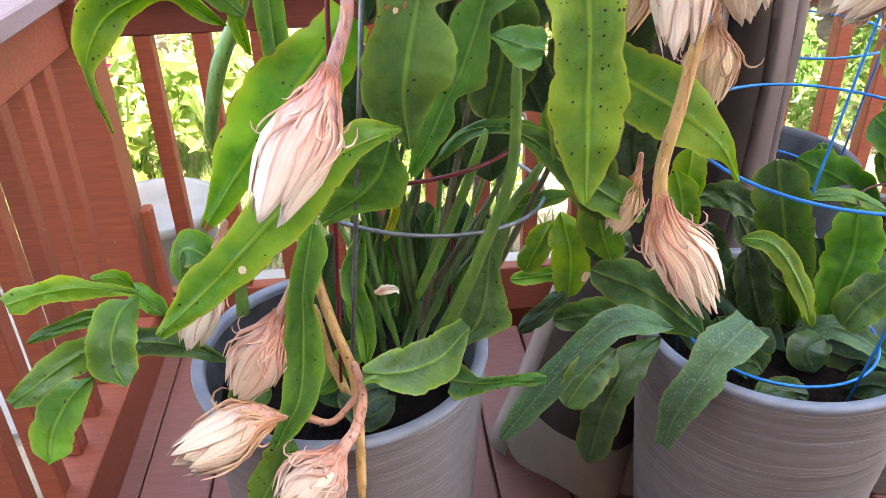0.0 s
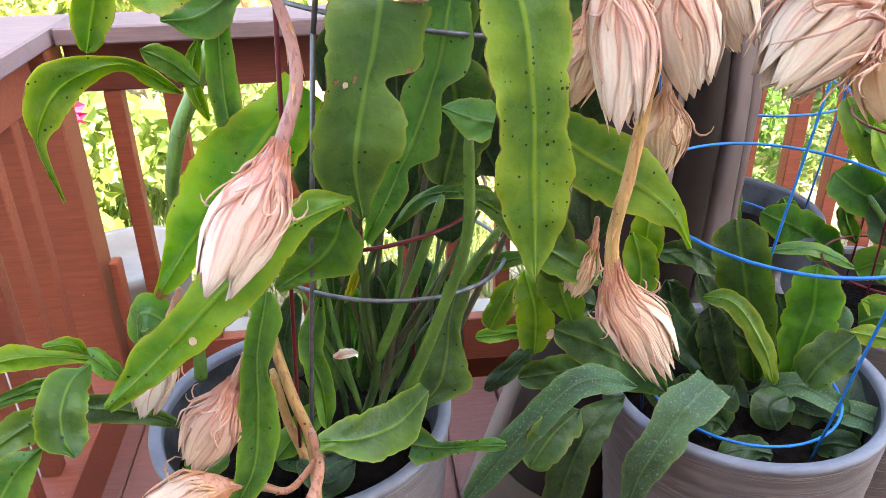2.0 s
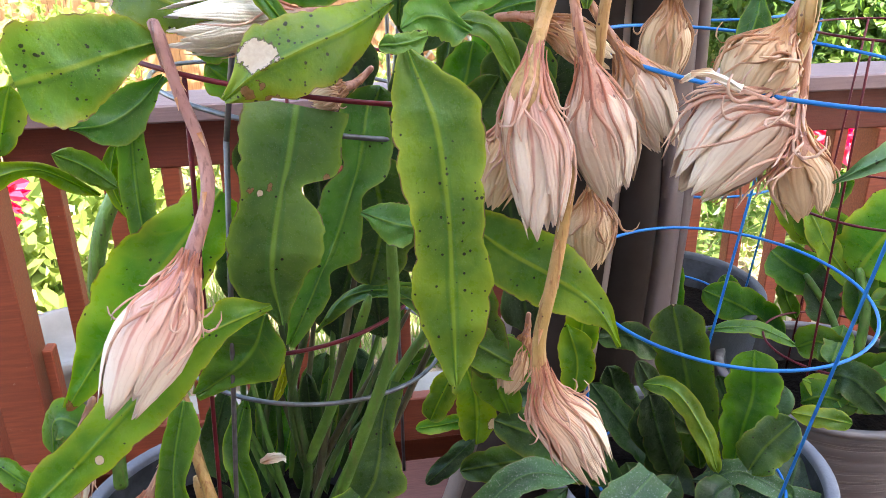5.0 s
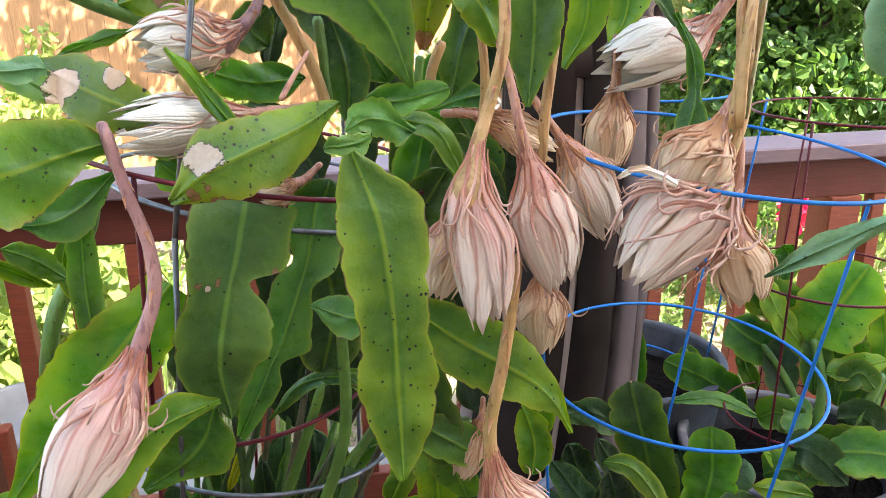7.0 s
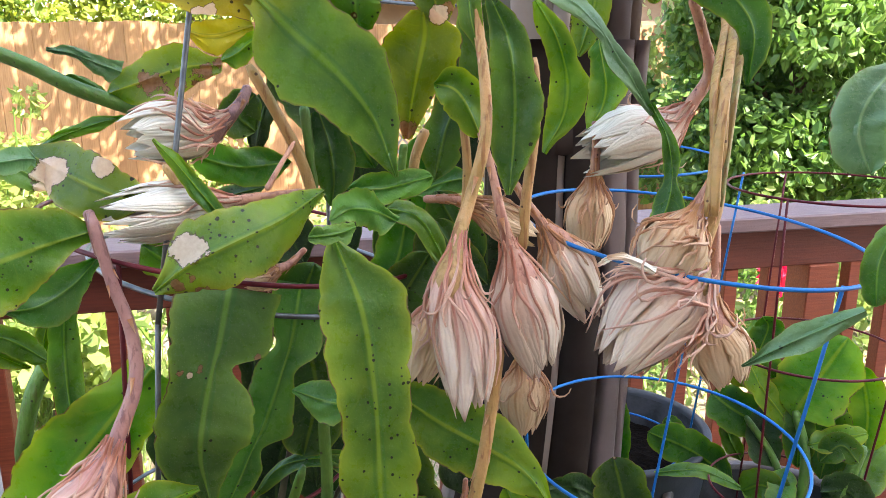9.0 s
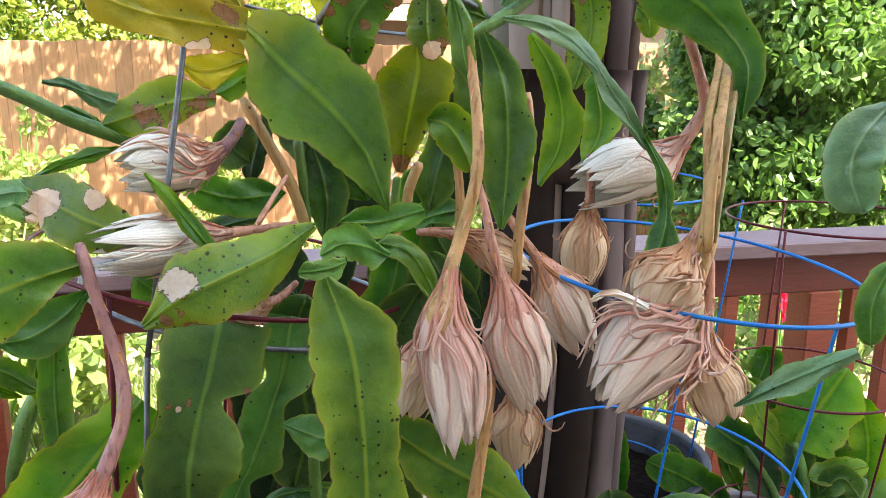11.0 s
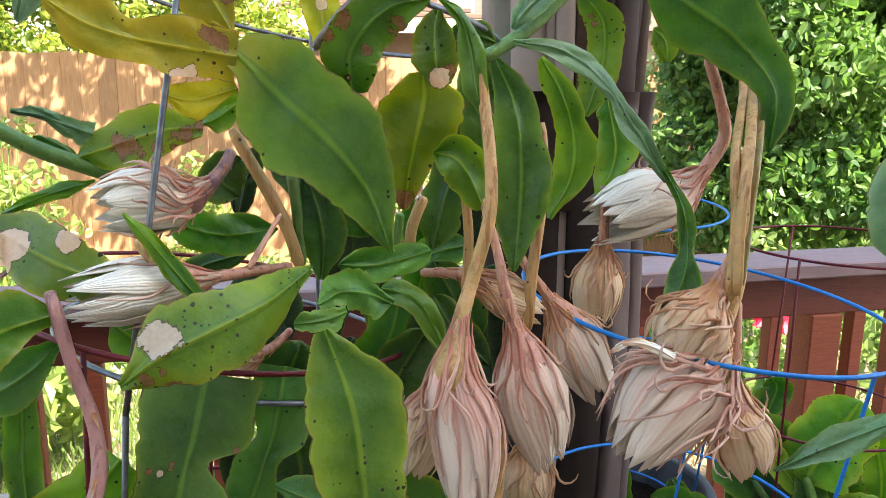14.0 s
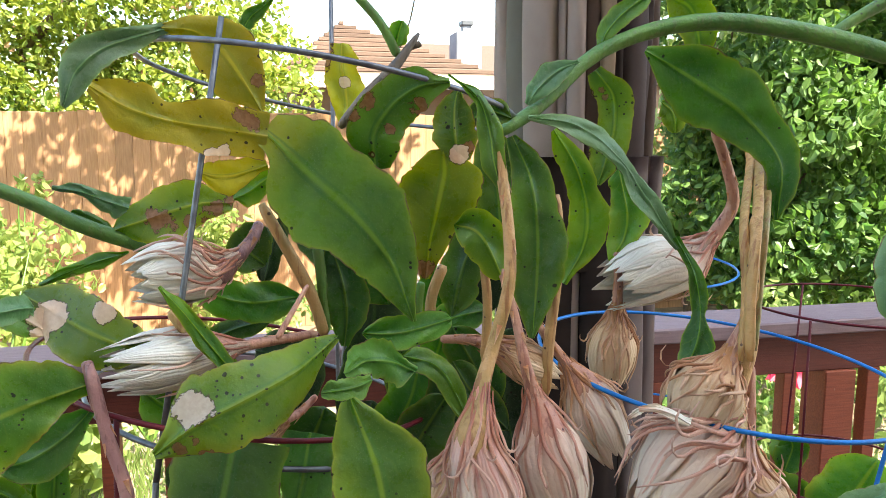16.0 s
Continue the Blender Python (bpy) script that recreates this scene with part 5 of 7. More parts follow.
blade(cactus, [(-0.327, 0.730, 0.685), (-0.351, 0.707, 0.681), (-0.376, 0.683, 0.674), (-0.397, 0.660, 0.668)], (8, 16, 21, 19, 16, 17, 19, 20, 13, 7), (14, 16, 21, 20, 19, 19, 15, 13, 10, 7), (0.41, -0.72, 0.56), GREEN)
blade(cactus, [(-0.319, 0.690, 0.674), (-0.345, 0.674, 0.656), (-0.364, 0.656, 0.627), (-0.370, 0.640, 0.599)], (1, 10, 17, 20, 23, 23, 24, 23, 20, 1), (1, 7, 18, 21, 25, 24, 24, 20, 14, 1), (0.39, -0.69, 0.61), GREEN)
blade(cactus, [(-0.304, 0.780, 0.652), (-0.267, 0.786, 0.640), (-0.231, 0.794, 0.619), (-0.198, 0.800, 0.591)], (18, 17, 18, 17, 14, 13, 10, 7, 4, 2), (18, 18, 17, 16, 15, 13, 11, 9, 5, 2), (0.24, -0.78, 0.58), MID)
leaf(cactus, [(-0.275, 0.840, 0.643), (-0.296, 0.840, 0.671), (-0.320, 0.850, 0.688)], 0.028, (0.29, -0.81, 0.51), GREEN, base=0.4, tip=0.4)
leaf(cactus, [(-0.204, 0.860, 0.701), (-0.244, 0.870, 0.723), (-0.260, 0.870, 0.674)], 0.050, (0.24, -0.85, 0.47), FRESH, base=0.3, tip=0.4)
blade(cactus, [(-0.151, 0.870, 0.996), (-0.195, 0.818, 1.044), (-0.243, 0.782, 1.035), (-0.272, 0.764, 0.988), (-0.260, 0.760, 0.921)], (1, 12, 8, 14, 20, 21, 19, 9, 4, 1), (2, 7, 7, 10, 23, 29, 16, 1, 1, 2), (0.30, -0.93, 0.20), LIME)
blade(cactus, [(-0.055, 0.790, 1.133), (-0.079, 0.779, 1.109), (-0.107, 0.766, 1.095), (-0.135, 0.755, 1.095)], (7, 6, 10, 14, 22, 25, 21, 15, 6, 1), (2, 9, 17, 20, 21, 21, 19, 17, 11, 5), (0.27, -0.93, 0.25), BLUE)
blade(cactus, [(-0.084, 0.785, 1.114), (-0.090, 0.775, 1.062), (-0.090, 0.765, 1.005), (-0.085, 0.755, 0.953)], (10, 11, 11, 13, 15, 15, 15, 13, 7, 1), (9, 11, 13, 14, 15, 15, 13, 12, 6, 2), (0.24, -0.91, 0.35), FRESH)
leaf(cactus, [(-0.213, 0.860, 1.118), (-0.224, 0.860, 1.090), (-0.239, 0.860, 1.047)], 0.043, (0.31, -0.94, 0.17), LIME, base=0.3, tip=0.6)
leaf(cactus, [(-0.127, 0.880, 1.058), (-0.145, 0.900, 1.003), (-0.138, 0.920, 0.949)], 0.019, (0.21, -0.94, 0.25), LIME, base=0.3, tip=0.5)
stem(cactus, [(-0.125, 1.000, 1.044), (-0.161, 1.000, 0.969), (-0.191, 1.000, 0.912), (-0.213, 1.000, 0.838), (-0.216, 1.000, 0.800)], [0.0085, 0.0095, 0.0105, 0.009, 0.005], STEM_GREEN, ribs=0.15)
blade(cactus, [(-0.046, 0.725, 1.171), (-0.078, 0.712, 1.164), (-0.113, 0.698, 1.155), (-0.147, 0.685, 1.148)], (9, 10, 15, 22, 30, 36, 41, 43, 41, 28), (9, 22, 30, 34, 38, 40, 41, 42, 43, 30), (0.30, -0.93, 0.19), OLIVE)
blade(cactus, [(0.004, 0.735, 1.191), (-0.023, 0.748, 1.196), (-0.052, 0.760, 1.207), (-0.081, 0.780, 1.220), (-0.109, 0.800, 1.232)], (6, 10, 21, 26, 29, 30, 25, 18, 11, 7), (4, 15, 21, 25, 28, 29, 28, 26, 16, 7), (0.21, -0.95, 0.22), OLIVE)
blade(cactus, [(-0.084, 0.735, 1.233), (-0.093, 0.730, 1.234), (-0.104, 0.725, 1.233), (-0.115, 0.720, 1.233)], (7, 5, 9, 10, 10, 11, 11, 11, 9, 8), (2, 7, 11, 11, 11, 11, 10, 9, 9, 10), (0.29, -0.94, 0.19), WAXY)
leaf(cactus, [(-0.085, 0.780, 1.201), (-0.110, 0.780, 1.218), (-0.135, 0.780, 1.226)], 0.029, (0.28, -0.94, 0.20), BLUE, base=0.3, tip=0.4)
leaf(cactus, [(-0.175, 0.820, 1.057), (-0.150, 0.830, 1.040), (-0.128, 0.850, 1.010)], 0.028, (0.29, -0.91, 0.28), GREEN, base=0.3, tip=0.4)
stem(cactus, [(-0.147, 0.840, 1.326), (-0.107, 0.840, 1.308), (-0.066, 0.840, 1.286), (0.001, 0.850, 1.259)], [0.0067, 0.0073, 0.0078], STEM_GREEN, ribs=0.12)
blade(cactus, [(-0.027, 0.840, 1.302), (-0.046, 0.833, 1.310), (-0.066, 0.826, 1.319), (-0.086, 0.820, 1.323)], (3, 13, 11, 10, 7, 4, 3, 3, 3, 2), (11, 9, 8, 8, 7, 7, 7, 7, 3, 2), (0.22, -0.97, 0.06), WAXY)
blade(cactus, [(-0.031, 0.850, 1.259), (-0.057, 0.850, 1.252), (-0.085, 0.850, 1.242), (-0.110, 0.850, 1.231)], (1, 3, 6, 8, 7, 6, 5, 4, 3, 2), (2, 3, 6, 8, 7, 6, 6, 5, 3, 2), (0.23, -0.96, 0.16), GREEN)
leaf(cactus, [(-0.045, 0.860, 1.278), (-0.062, 0.860, 1.287), (-0.081, 0.860, 1.298)], 0.015, (0.20, -0.97, 0.10), SCARRED, base=0.3, tip=0.4)
blade(cactus, [(0.011, 0.660, 1.133), (0.041, 0.656, 1.155), (0.077, 0.663, 1.170), (0.116, 0.685, 1.183), (0.153, 0.730, 1.198)], (4, 11, 26, 35, 32, 29, 25, 21, 15, 3), (3, 15, 23, 30, 32, 33, 29, 21, 10, 4), (0.03, -0.95, 0.32), OLIVE, fold=-0.25, thick=0.004)
blade(cactus, [(0.063, 0.715, 1.182), (0.046, 0.717, 1.205), (0.029, 0.718, 1.229), (0.012, 0.720, 1.249)], (7, 7, 8, 9, 8, 7, 6, 5, 3, 1), (7, 7, 8, 8, 8, 7, 7, 6, 3, 2), (0.11, -0.97, 0.21), LIME)
blade(cactus, [(0.213, 0.690, 1.175), (0.194, 0.685, 1.186), (0.172, 0.680, 1.190), (0.154, 0.675, 1.182)], (1, 17, 17, 17, 16, 15, 12, 10, 9, 6), (6, 5, 7, 10, 18, 18, 17, 14, 8, 1), (-0.12, -0.95, 0.28), BLUE, crenate=0.16)
blade(cactus, [(0.176, 0.675, 1.175), (0.164, 0.673, 1.171), (0.149, 0.672, 1.169), (0.135, 0.670, 1.169)], (1, 4, 9, 11, 10, 9, 8, 7, 6, 4), (7, 6, 8, 9, 9, 9, 9, 9, 8, 2), (-0.08, -0.95, 0.32), BLUE, crenate=0.16)
leaf(cactus, [(0.206, 0.710, 1.182), (0.234, 0.695, 1.174), (0.259, 0.690, 1.129)], 0.023, (-0.17, -0.78, 0.60), GREEN, base=0.2, tip=0.5)
leaf(cactus, [(0.176, 0.740, 1.197), (0.210, 0.735, 1.197), (0.257, 0.740, 1.206)], 0.031, (-0.16, -0.95, 0.25), GREEN, base=0.3, tip=0.4)
blade(cactus, [(0.220, 0.730, 1.208), (0.201, 0.732, 1.261), (0.168, 0.735, 1.304), (0.130, 0.750, 1.340), (0.097, 0.765, 1.373)], (1, 15, 27, 33, 38, 51, 48, 40, 16, 11), (3, 10, 23, 34, 47, 44, 43, 44, 37, 18), (-0.11, -0.99, 0.09), TIPPED)
blade(cactus, [(0.100, 0.763, 1.368), (0.061, 0.759, 1.374), (0.024, 0.755, 1.380), (-0.008, 0.750, 1.390), (-0.035, 0.745, 1.407)], (22, 21, 22, 23, 18, 19, 20, 21, 11, 5), (20, 21, 25, 23, 19, 15, 23, 23, 17, 6), (0.11, -0.99, -0.02), YELLOW)
blade(cactus, [(0.099, 0.775, 1.343), (0.084, 0.772, 1.338), (0.069, 0.770, 1.334), (0.054, 0.768, 1.334), (0.041, 0.765, 1.338)], (4, 4, 7, 10, 14, 17, 14, 10, 5, 3), (5, 9, 13, 13, 14, 14, 14, 13, 11, 3), (0.04, -1.00, 0.05), YELLOW)
blade(cactus, [(0.104, 0.790, 1.334), (0.095, 0.792, 1.328), (0.086, 0.795, 1.321), (0.077, 0.798, 1.316), (0.069, 0.800, 1.313)], (8, 8, 10, 11, 12, 13, 12, 12, 4, 2), (11, 12, 14, 13, 12, 11, 9, 8, 6, 2), (0.02, -1.00, 0.06), LIME)
blade(cactus, [(0.068, 0.810, 1.308), (0.040, 0.819, 1.307), (0.012, 0.828, 1.299), (-0.017, 0.836, 1.289), (-0.043, 0.845, 1.280)], (7, 12, 17, 21, 25, 27, 24, 19, 11, 7), (8, 10, 18, 26, 25, 25, 21, 19, 13, 2), (0.11, -0.99, 0.09), PALE_LIME)
blade(cactus, [(0.193, 0.765, 1.339), (0.190, 0.756, 1.369), (0.204, 0.748, 1.394), (0.227, 0.739, 1.411), (0.252, 0.730, 1.414)], (14, 15, 23, 25, 25, 22, 20, 16, 7, 3), (13, 22, 24, 25, 24, 24, 23, 20, 12, 4), (-0.16, -0.99, -0.04), SCARRED)
blade(cactus, [(0.238, 0.765, 1.239), (0.241, 0.760, 1.272), (0.247, 0.755, 1.305), (0.252, 0.750, 1.336), (0.250, 0.745, 1.358)], (5, 11, 19, 23, 30, 37, 36, 31, 25, 11), (4, 9, 15, 20, 27, 32, 36, 35, 19, 9), (-0.22, -0.97, 0.09), PALE_LIME)
blade(cactus, [(0.247, 0.715, 1.419), (0.270, 0.711, 1.402), (0.280, 0.708, 1.377), (0.284, 0.704, 1.347), (0.290, 0.700, 1.320)], (1, 1, 5, 6, 9, 11, 11, 10, 7, 2), (1, 2, 5, 5, 9, 11, 11, 11, 5, 2), (-0.28, -0.96, -0.02), GREEN)
blade(cactus, [(0.313, 0.745, 1.369), (0.330, 0.740, 1.328), (0.335, 0.735, 1.281), (0.333, 0.730, 1.233), (0.328, 0.725, 1.188)], (3, 13, 19, 19, 24, 27, 25, 18, 10, 2), (6, 12, 18, 22, 24, 25, 24, 21, 13, 3), (-0.34, -0.93, 0.12), GREEN)
blade(cactus, [(0.402, 0.875, 1.376), (0.426, 0.872, 1.338), (0.440, 0.870, 1.293), (0.436, 0.867, 1.248), (0.413, 0.865, 1.209)], (4, 9, 15, 16, 18, 27, 23, 15, 7, 4), (4, 14, 17, 17, 19, 20, 22, 20, 13, 2), (-0.40, -0.91, 0.09), LIME)
blade(cactus, [(0.454, 0.890, 1.441), (0.475, 0.888, 1.415), (0.477, 0.885, 1.381), (0.468, 0.883, 1.346), (0.457, 0.880, 1.316)], (8, 12, 20, 21, 20, 20, 20, 18, 11, 3), (10, 18, 20, 19, 19, 20, 22, 20, 14, 8), (-0.43, -0.90, -0.02), OLIVE)
blade(cactus, [(0.472, 0.860, 1.334), (0.476, 0.855, 1.310), (0.479, 0.850, 1.284), (0.473, 0.845, 1.258), (0.456, 0.840, 1.236)], (9, 7, 9, 13, 21, 24, 18, 14, 8, 5), (2, 15, 14, 16, 19, 20, 19, 18, 13, 3), (-0.44, -0.89, 0.10), LIME)
blade(cactus, [(0.350, 0.810, 1.387), (0.402, 0.804, 1.377), (0.442, 0.798, 1.346), (0.473, 0.791, 1.302), (0.503, 0.785, 1.256)], (3, 7, 10, 13, 13, 9, 10, 11, 7, 3), (3, 6, 13, 13, 9, 8, 14, 12, 6, 3), (-0.40, -0.86, 0.30), WAXY)
blade(cactus, [(0.501, 0.785, 1.268), (0.517, 0.776, 1.234), (0.522, 0.768, 1.197), (0.514, 0.759, 1.162), (0.494, 0.750, 1.135)], (4, 4, 7, 9, 9, 5, 13, 20, 8, 3), (5, 5, 5, 8, 9, 9, 14, 15, 12, 2), (-0.51, -0.83, 0.21), FRESH)
stem(cactus, [(0.316, 0.820, 1.367), (0.375, 0.840, 1.401), (0.436, 0.855, 1.452), (0.504, 0.850, 1.481), (0.577, 0.830, 1.489), (0.671, 0.800, 1.473), (0.747, 0.760, 1.445)], [0.0066, 0.0078, 0.0096, 0.0113], STEM_GREEN, ribs=0.12)
stem(cactus, [(0.677, 0.800, 1.475), (0.710, 0.800, 1.494), (0.754, 0.790, 1.520)], [0.0047, 0.0077], STEM_GREEN)
blade(cactus, [(0.449, 0.765, 1.449), (0.494, 0.758, 1.424), (0.546, 0.750, 1.390), (0.585, 0.745, 1.345), (0.583, 0.740, 1.288)], (5, 18, 33, 34, 37, 27, 23, 19, 13, 1), (2, 17, 31, 38, 32, 27, 20, 15, 12, 3), (-0.56, -0.83, -0.03), GREEN)
blade(cactus, [(0.445, 0.860, 1.458), (0.452, 0.860, 1.476), (0.464, 0.860, 1.491), (0.480, 0.860, 1.505), (0.497, 0.860, 1.517)], (4, 6, 10, 12, 13, 14, 12, 10, 9, 6), (2, 6, 8, 9, 11, 12, 12, 13, 12, 8), (-0.42, -0.90, -0.14), GREEN)
leaf(cactus, [(0.526, 0.870, 1.521), (0.557, 0.870, 1.505), (0.570, 0.870, 1.457)], 0.049, (-0.50, -0.85, -0.15), LIME, base=0.3, tip=0.5)
leaf(cactus, [(0.519, 0.860, 1.407), (0.533, 0.860, 1.395), (0.538, 0.860, 1.373)], 0.028, (-0.49, -0.87, -0.03), LIME, base=0.3, tip=0.5)
blade(cactus, [(0.356, 0.830, 1.400), (0.365, 0.830, 1.414), (0.378, 0.830, 1.427), (0.393, 0.830, 1.437), (0.410, 0.830, 1.443)], (4, 6, 11, 11, 13, 15, 11, 9, 5, 3), (2, 6, 10, 12, 13, 13, 12, 10, 5, 1), (-0.35, -0.93, -0.08), WAXY)
leaf(cactus, [(0.330, 0.800, 1.386), (0.304, 0.800, 1.393), (0.287, 0.800, 1.383)], 0.027, (-0.28, -0.96, -0.04), GREEN, base=0.3, tip=0.4)
blade(cactus, [(0.021, 0.800, 1.460), (-0.007, 0.791, 1.450), (-0.033, 0.782, 1.438), (-0.052, 0.774, 1.418), (-0.060, 0.765, 1.391)], (3, 6, 11, 12, 12, 14, 14, 14, 11, 3), (6, 7, 9, 11, 14, 17, 15, 11, 7, 2), (0.18, -0.98, -0.10), WAXY)
blade(cactus, [(0.015, 0.800, 1.460), (0.043, 0.798, 1.457), (0.066, 0.795, 1.439), (0.083, 0.792, 1.414), (0.096, 0.790, 1.390)], (4, 8, 14, 22, 28, 29, 25, 18, 10, 3), (3, 8, 15, 22, 26, 27, 28, 25, 13, 3), (0.04, -0.99, -0.10), YELLOW)
blade(cactus, [(0.083, 0.820, 1.466), (0.088, 0.820, 1.474), (0.095, 0.820, 1.480), (0.102, 0.820, 1.486), (0.109, 0.820, 1.493)], (7, 7, 7, 7, 6, 5, 4, 3, 2, 1), (6, 7, 7, 7, 7, 6, 5, 4, 3, 2), (0.00, -0.99, -0.15), GREEN)
blade(cactus, [(0.178, 0.900, 1.463), (0.177, 0.900, 1.442), (0.180, 0.900, 1.421), (0.182, 0.900, 1.399), (0.178, 0.900, 1.379)], (8, 15, 19, 15, 19, 22, 18, 16, 6, 2), (13, 12, 16, 18, 21, 19, 17, 14, 10, 3), (-0.10, -0.99, -0.07), YELLOW)
stem(cactus, [(0.177, 0.800, 1.499), (0.203, 0.800, 1.471), (0.220, 0.800, 1.441)], [0.0041, 0.0046], STEM_GREEN)
leaf(cactus, [(0.217, 0.800, 1.449), (0.220, 0.800, 1.461), (0.224, 0.800, 1.473)], 0.019, (-0.17, -0.98, -0.13), LIME, base=0.3, tip=0.4)
stem(cactus, [(0.237, 0.790, 1.461), (0.215, 0.785, 1.432), (0.188, 0.780, 1.404), (0.163, 0.780, 1.376)], [0.0025, 0.005, 0.0066, 0.0045], STEM_DRY)
stem(cactus, [(0.229, 0.790, 1.448), (0.239, 0.790, 1.452)], [0.0026, 0.0031], STEM_DRY)
stem(cactus, [(0.240, 0.820, 1.501), (0.234, 0.820, 1.475), (0.223, 0.810, 1.450)], [0.0008, 0.0008], STEM_DRY)
blade(cactus, [(0.156, 0.800, 1.265), (0.165, 0.800, 1.234), (0.169, 0.800, 1.201), (0.166, 0.800, 1.170)], (7, 10, 15, 21, 24, 23, 20, 15, 8, 4), (7, 14, 20, 21, 22, 22, 21, 16, 10, 3), (-0.10, -0.97, 0.22), MID)
leaf(cactus, [(0.130, 0.860, 1.208), (0.077, 0.860, 1.204), (0.029, 0.860, 1.218)], 0.042, (0.03, -0.98, 0.20), GREEN, base=0.3, tip=0.4)
leaf(cactus, [(0.095, 0.870, 1.239), (0.079, 0.870, 1.257), (0.096, 0.870, 1.279)], 0.045, (0.02, -0.99, 0.14), MID, base=0.3, tip=0.4)
leaf(cactus, [(0.255, 0.725, 1.293), (0.277, 0.720, 1.284), (0.298, 0.720, 1.244)], 0.040, (-0.27, -0.96, 0.12), LIME, base=0.3, tip=0.5)
leaf(cactus, [(0.213, 0.820, 1.204), (0.197, 0.820, 1.238), (0.208, 0.820, 1.271)], 0.050, (-0.13, -0.98, 0.17), SCARRED, base=0.3, tip=0.4)
leaf(cactus, [(0.276, 0.820, 1.189), (0.288, 0.820, 1.241), (0.305, 0.820, 1.280)], 0.045, (-0.25, -0.96, 0.16), MID, base=0.3, tip=0.4)
leaf(cactus, [(0.262, 0.860, 1.169), (0.292, 0.860, 1.179), (0.324, 0.860, 1.184)], 0.036, (-0.24, -0.94, 0.23), FRESH, base=0.3, tip=0.4)
leaf(cactus, [(0.318, 0.760, 1.089), (0.284, 0.760, 1.126), (0.265, 0.770, 1.157)], 0.037, (-0.25, -0.91, 0.32), MID, base=0.3, tip=0.4)
leaf(cactus, [(0.214, 0.800, 1.012), (0.236, 0.790, 1.073), (0.262, 0.780, 1.121)], 0.055, (-0.18, -0.91, 0.38), MID, base=0.3, tip=0.4)
leaf(cactus, [(0.115, 0.800, 1.023), (0.129, 0.800, 1.067), (0.146, 0.790, 1.115)], 0.065, (-0.04, -0.92, 0.38), MID, base=0.3, tip=0.4)
leaf(cactus, [(-0.018, 0.800, 1.140), (0.005, 0.800, 1.122), (0.021, 0.800, 1.132)], 0.041, (0.12, -0.94, 0.32), GREEN, base=0.3, tip=0.4)
leaf(cactus, [(-0.030, 0.800, 1.154), (0.007, 0.800, 1.158), (0.036, 0.800, 1.140)], 0.038, (0.12, -0.98, 0.17), GREEN, base=0.3, tip=0.4)
leaf(cactus, [(0.220, 0.800, 0.956), (0.231, 0.800, 0.872), (0.270, 0.800, 0.763)], 0.070, (-0.14, -0.87, 0.47), MID, base=0.3, tip=0.4)
leaf(cactus, [(0.129, 0.800, 1.053), (0.142, 0.800, 0.976), (0.126, 0.800, 0.898)], 0.078, (-0.05, -0.93, 0.38), MID, base=0.3, tip=0.4)
leaf(cactus, [(0.303, 0.850, 0.790), (0.281, 0.850, 0.745), (0.305, 0.860, 0.667)], 0.064, (-0.18, -0.82, 0.55), GREEN, base=0.3, tip=0.4)
leaf(cactus, [(0.254, 0.840, 1.031), (0.280, 0.840, 1.088), (0.275, 0.840, 1.138)], 0.056, (-0.21, -0.95, 0.24), MID, base=0.3, tip=0.4)
leaf(cactus, [(0.326, 0.820, 1.090), (0.303, 0.830, 1.133), (0.279, 0.830, 1.176)], 0.049, (-0.24, -0.95, 0.19), MID, base=0.3, tip=0.4)
leaf(cactus, [(0.372, 0.850, 0.797), (0.388, 0.850, 0.746), (0.386, 0.850, 0.696)], 0.047, (-0.28, -0.80, 0.53), LIME, base=0.3, tip=0.4)
# fill leaves behind the front ones, many in the shade-darkened green
leaf(cactus, [(0.145, 0.880, 0.915), (0.176, 0.900, 0.990), (0.206, 0.900, 1.079)], 0.081, (-0.08, -0.93, 0.35), SHADED, base=0.3, tip=0.35)
leaf(cactus, [(0.242, 0.900, 0.865), (0.258, 0.900, 0.954), (0.245, 0.900, 1.042)], 0.083, (-0.16, -0.91, 0.38), SHADED, base=0.3, tip=0.35)
leaf(cactus, [(0.315, 0.900, 0.888), (0.307, 0.900, 0.979), (0.328, 0.900, 1.064)], 0.076, (-0.21, -0.91, 0.36), SHADED, base=0.3, tip=0.35)
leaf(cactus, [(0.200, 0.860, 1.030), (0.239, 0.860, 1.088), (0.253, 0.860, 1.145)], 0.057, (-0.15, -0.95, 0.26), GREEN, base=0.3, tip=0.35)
leaf(cactus, [(0.139, 0.860, 1.094), (0.117, 0.870, 1.137), (0.082, 0.880, 1.149)], 0.055, (-0.01, -0.98, 0.21), SHADED, base=0.3, tip=0.35)
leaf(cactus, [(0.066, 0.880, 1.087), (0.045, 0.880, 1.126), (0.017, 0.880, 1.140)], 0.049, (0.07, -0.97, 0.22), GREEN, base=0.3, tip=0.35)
leaf(cactus, [(0.192, 0.880, 1.131), (0.206, 0.880, 1.182), (0.195, 0.880, 1.245)], 0.063, (-0.12, -0.98, 0.16), SHADED, base=0.3, tip=0.35)
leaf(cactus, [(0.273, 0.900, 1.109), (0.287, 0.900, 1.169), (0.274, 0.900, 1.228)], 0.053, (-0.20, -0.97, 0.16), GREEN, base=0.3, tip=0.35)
leaf(cactus, [(0.372, 0.900, 1.003), (0.357, 0.900, 1.084), (0.370, 0.900, 1.153)], 0.055, (-0.27, -0.93, 0.25), SHADED, base=0.3, tip=0.35)
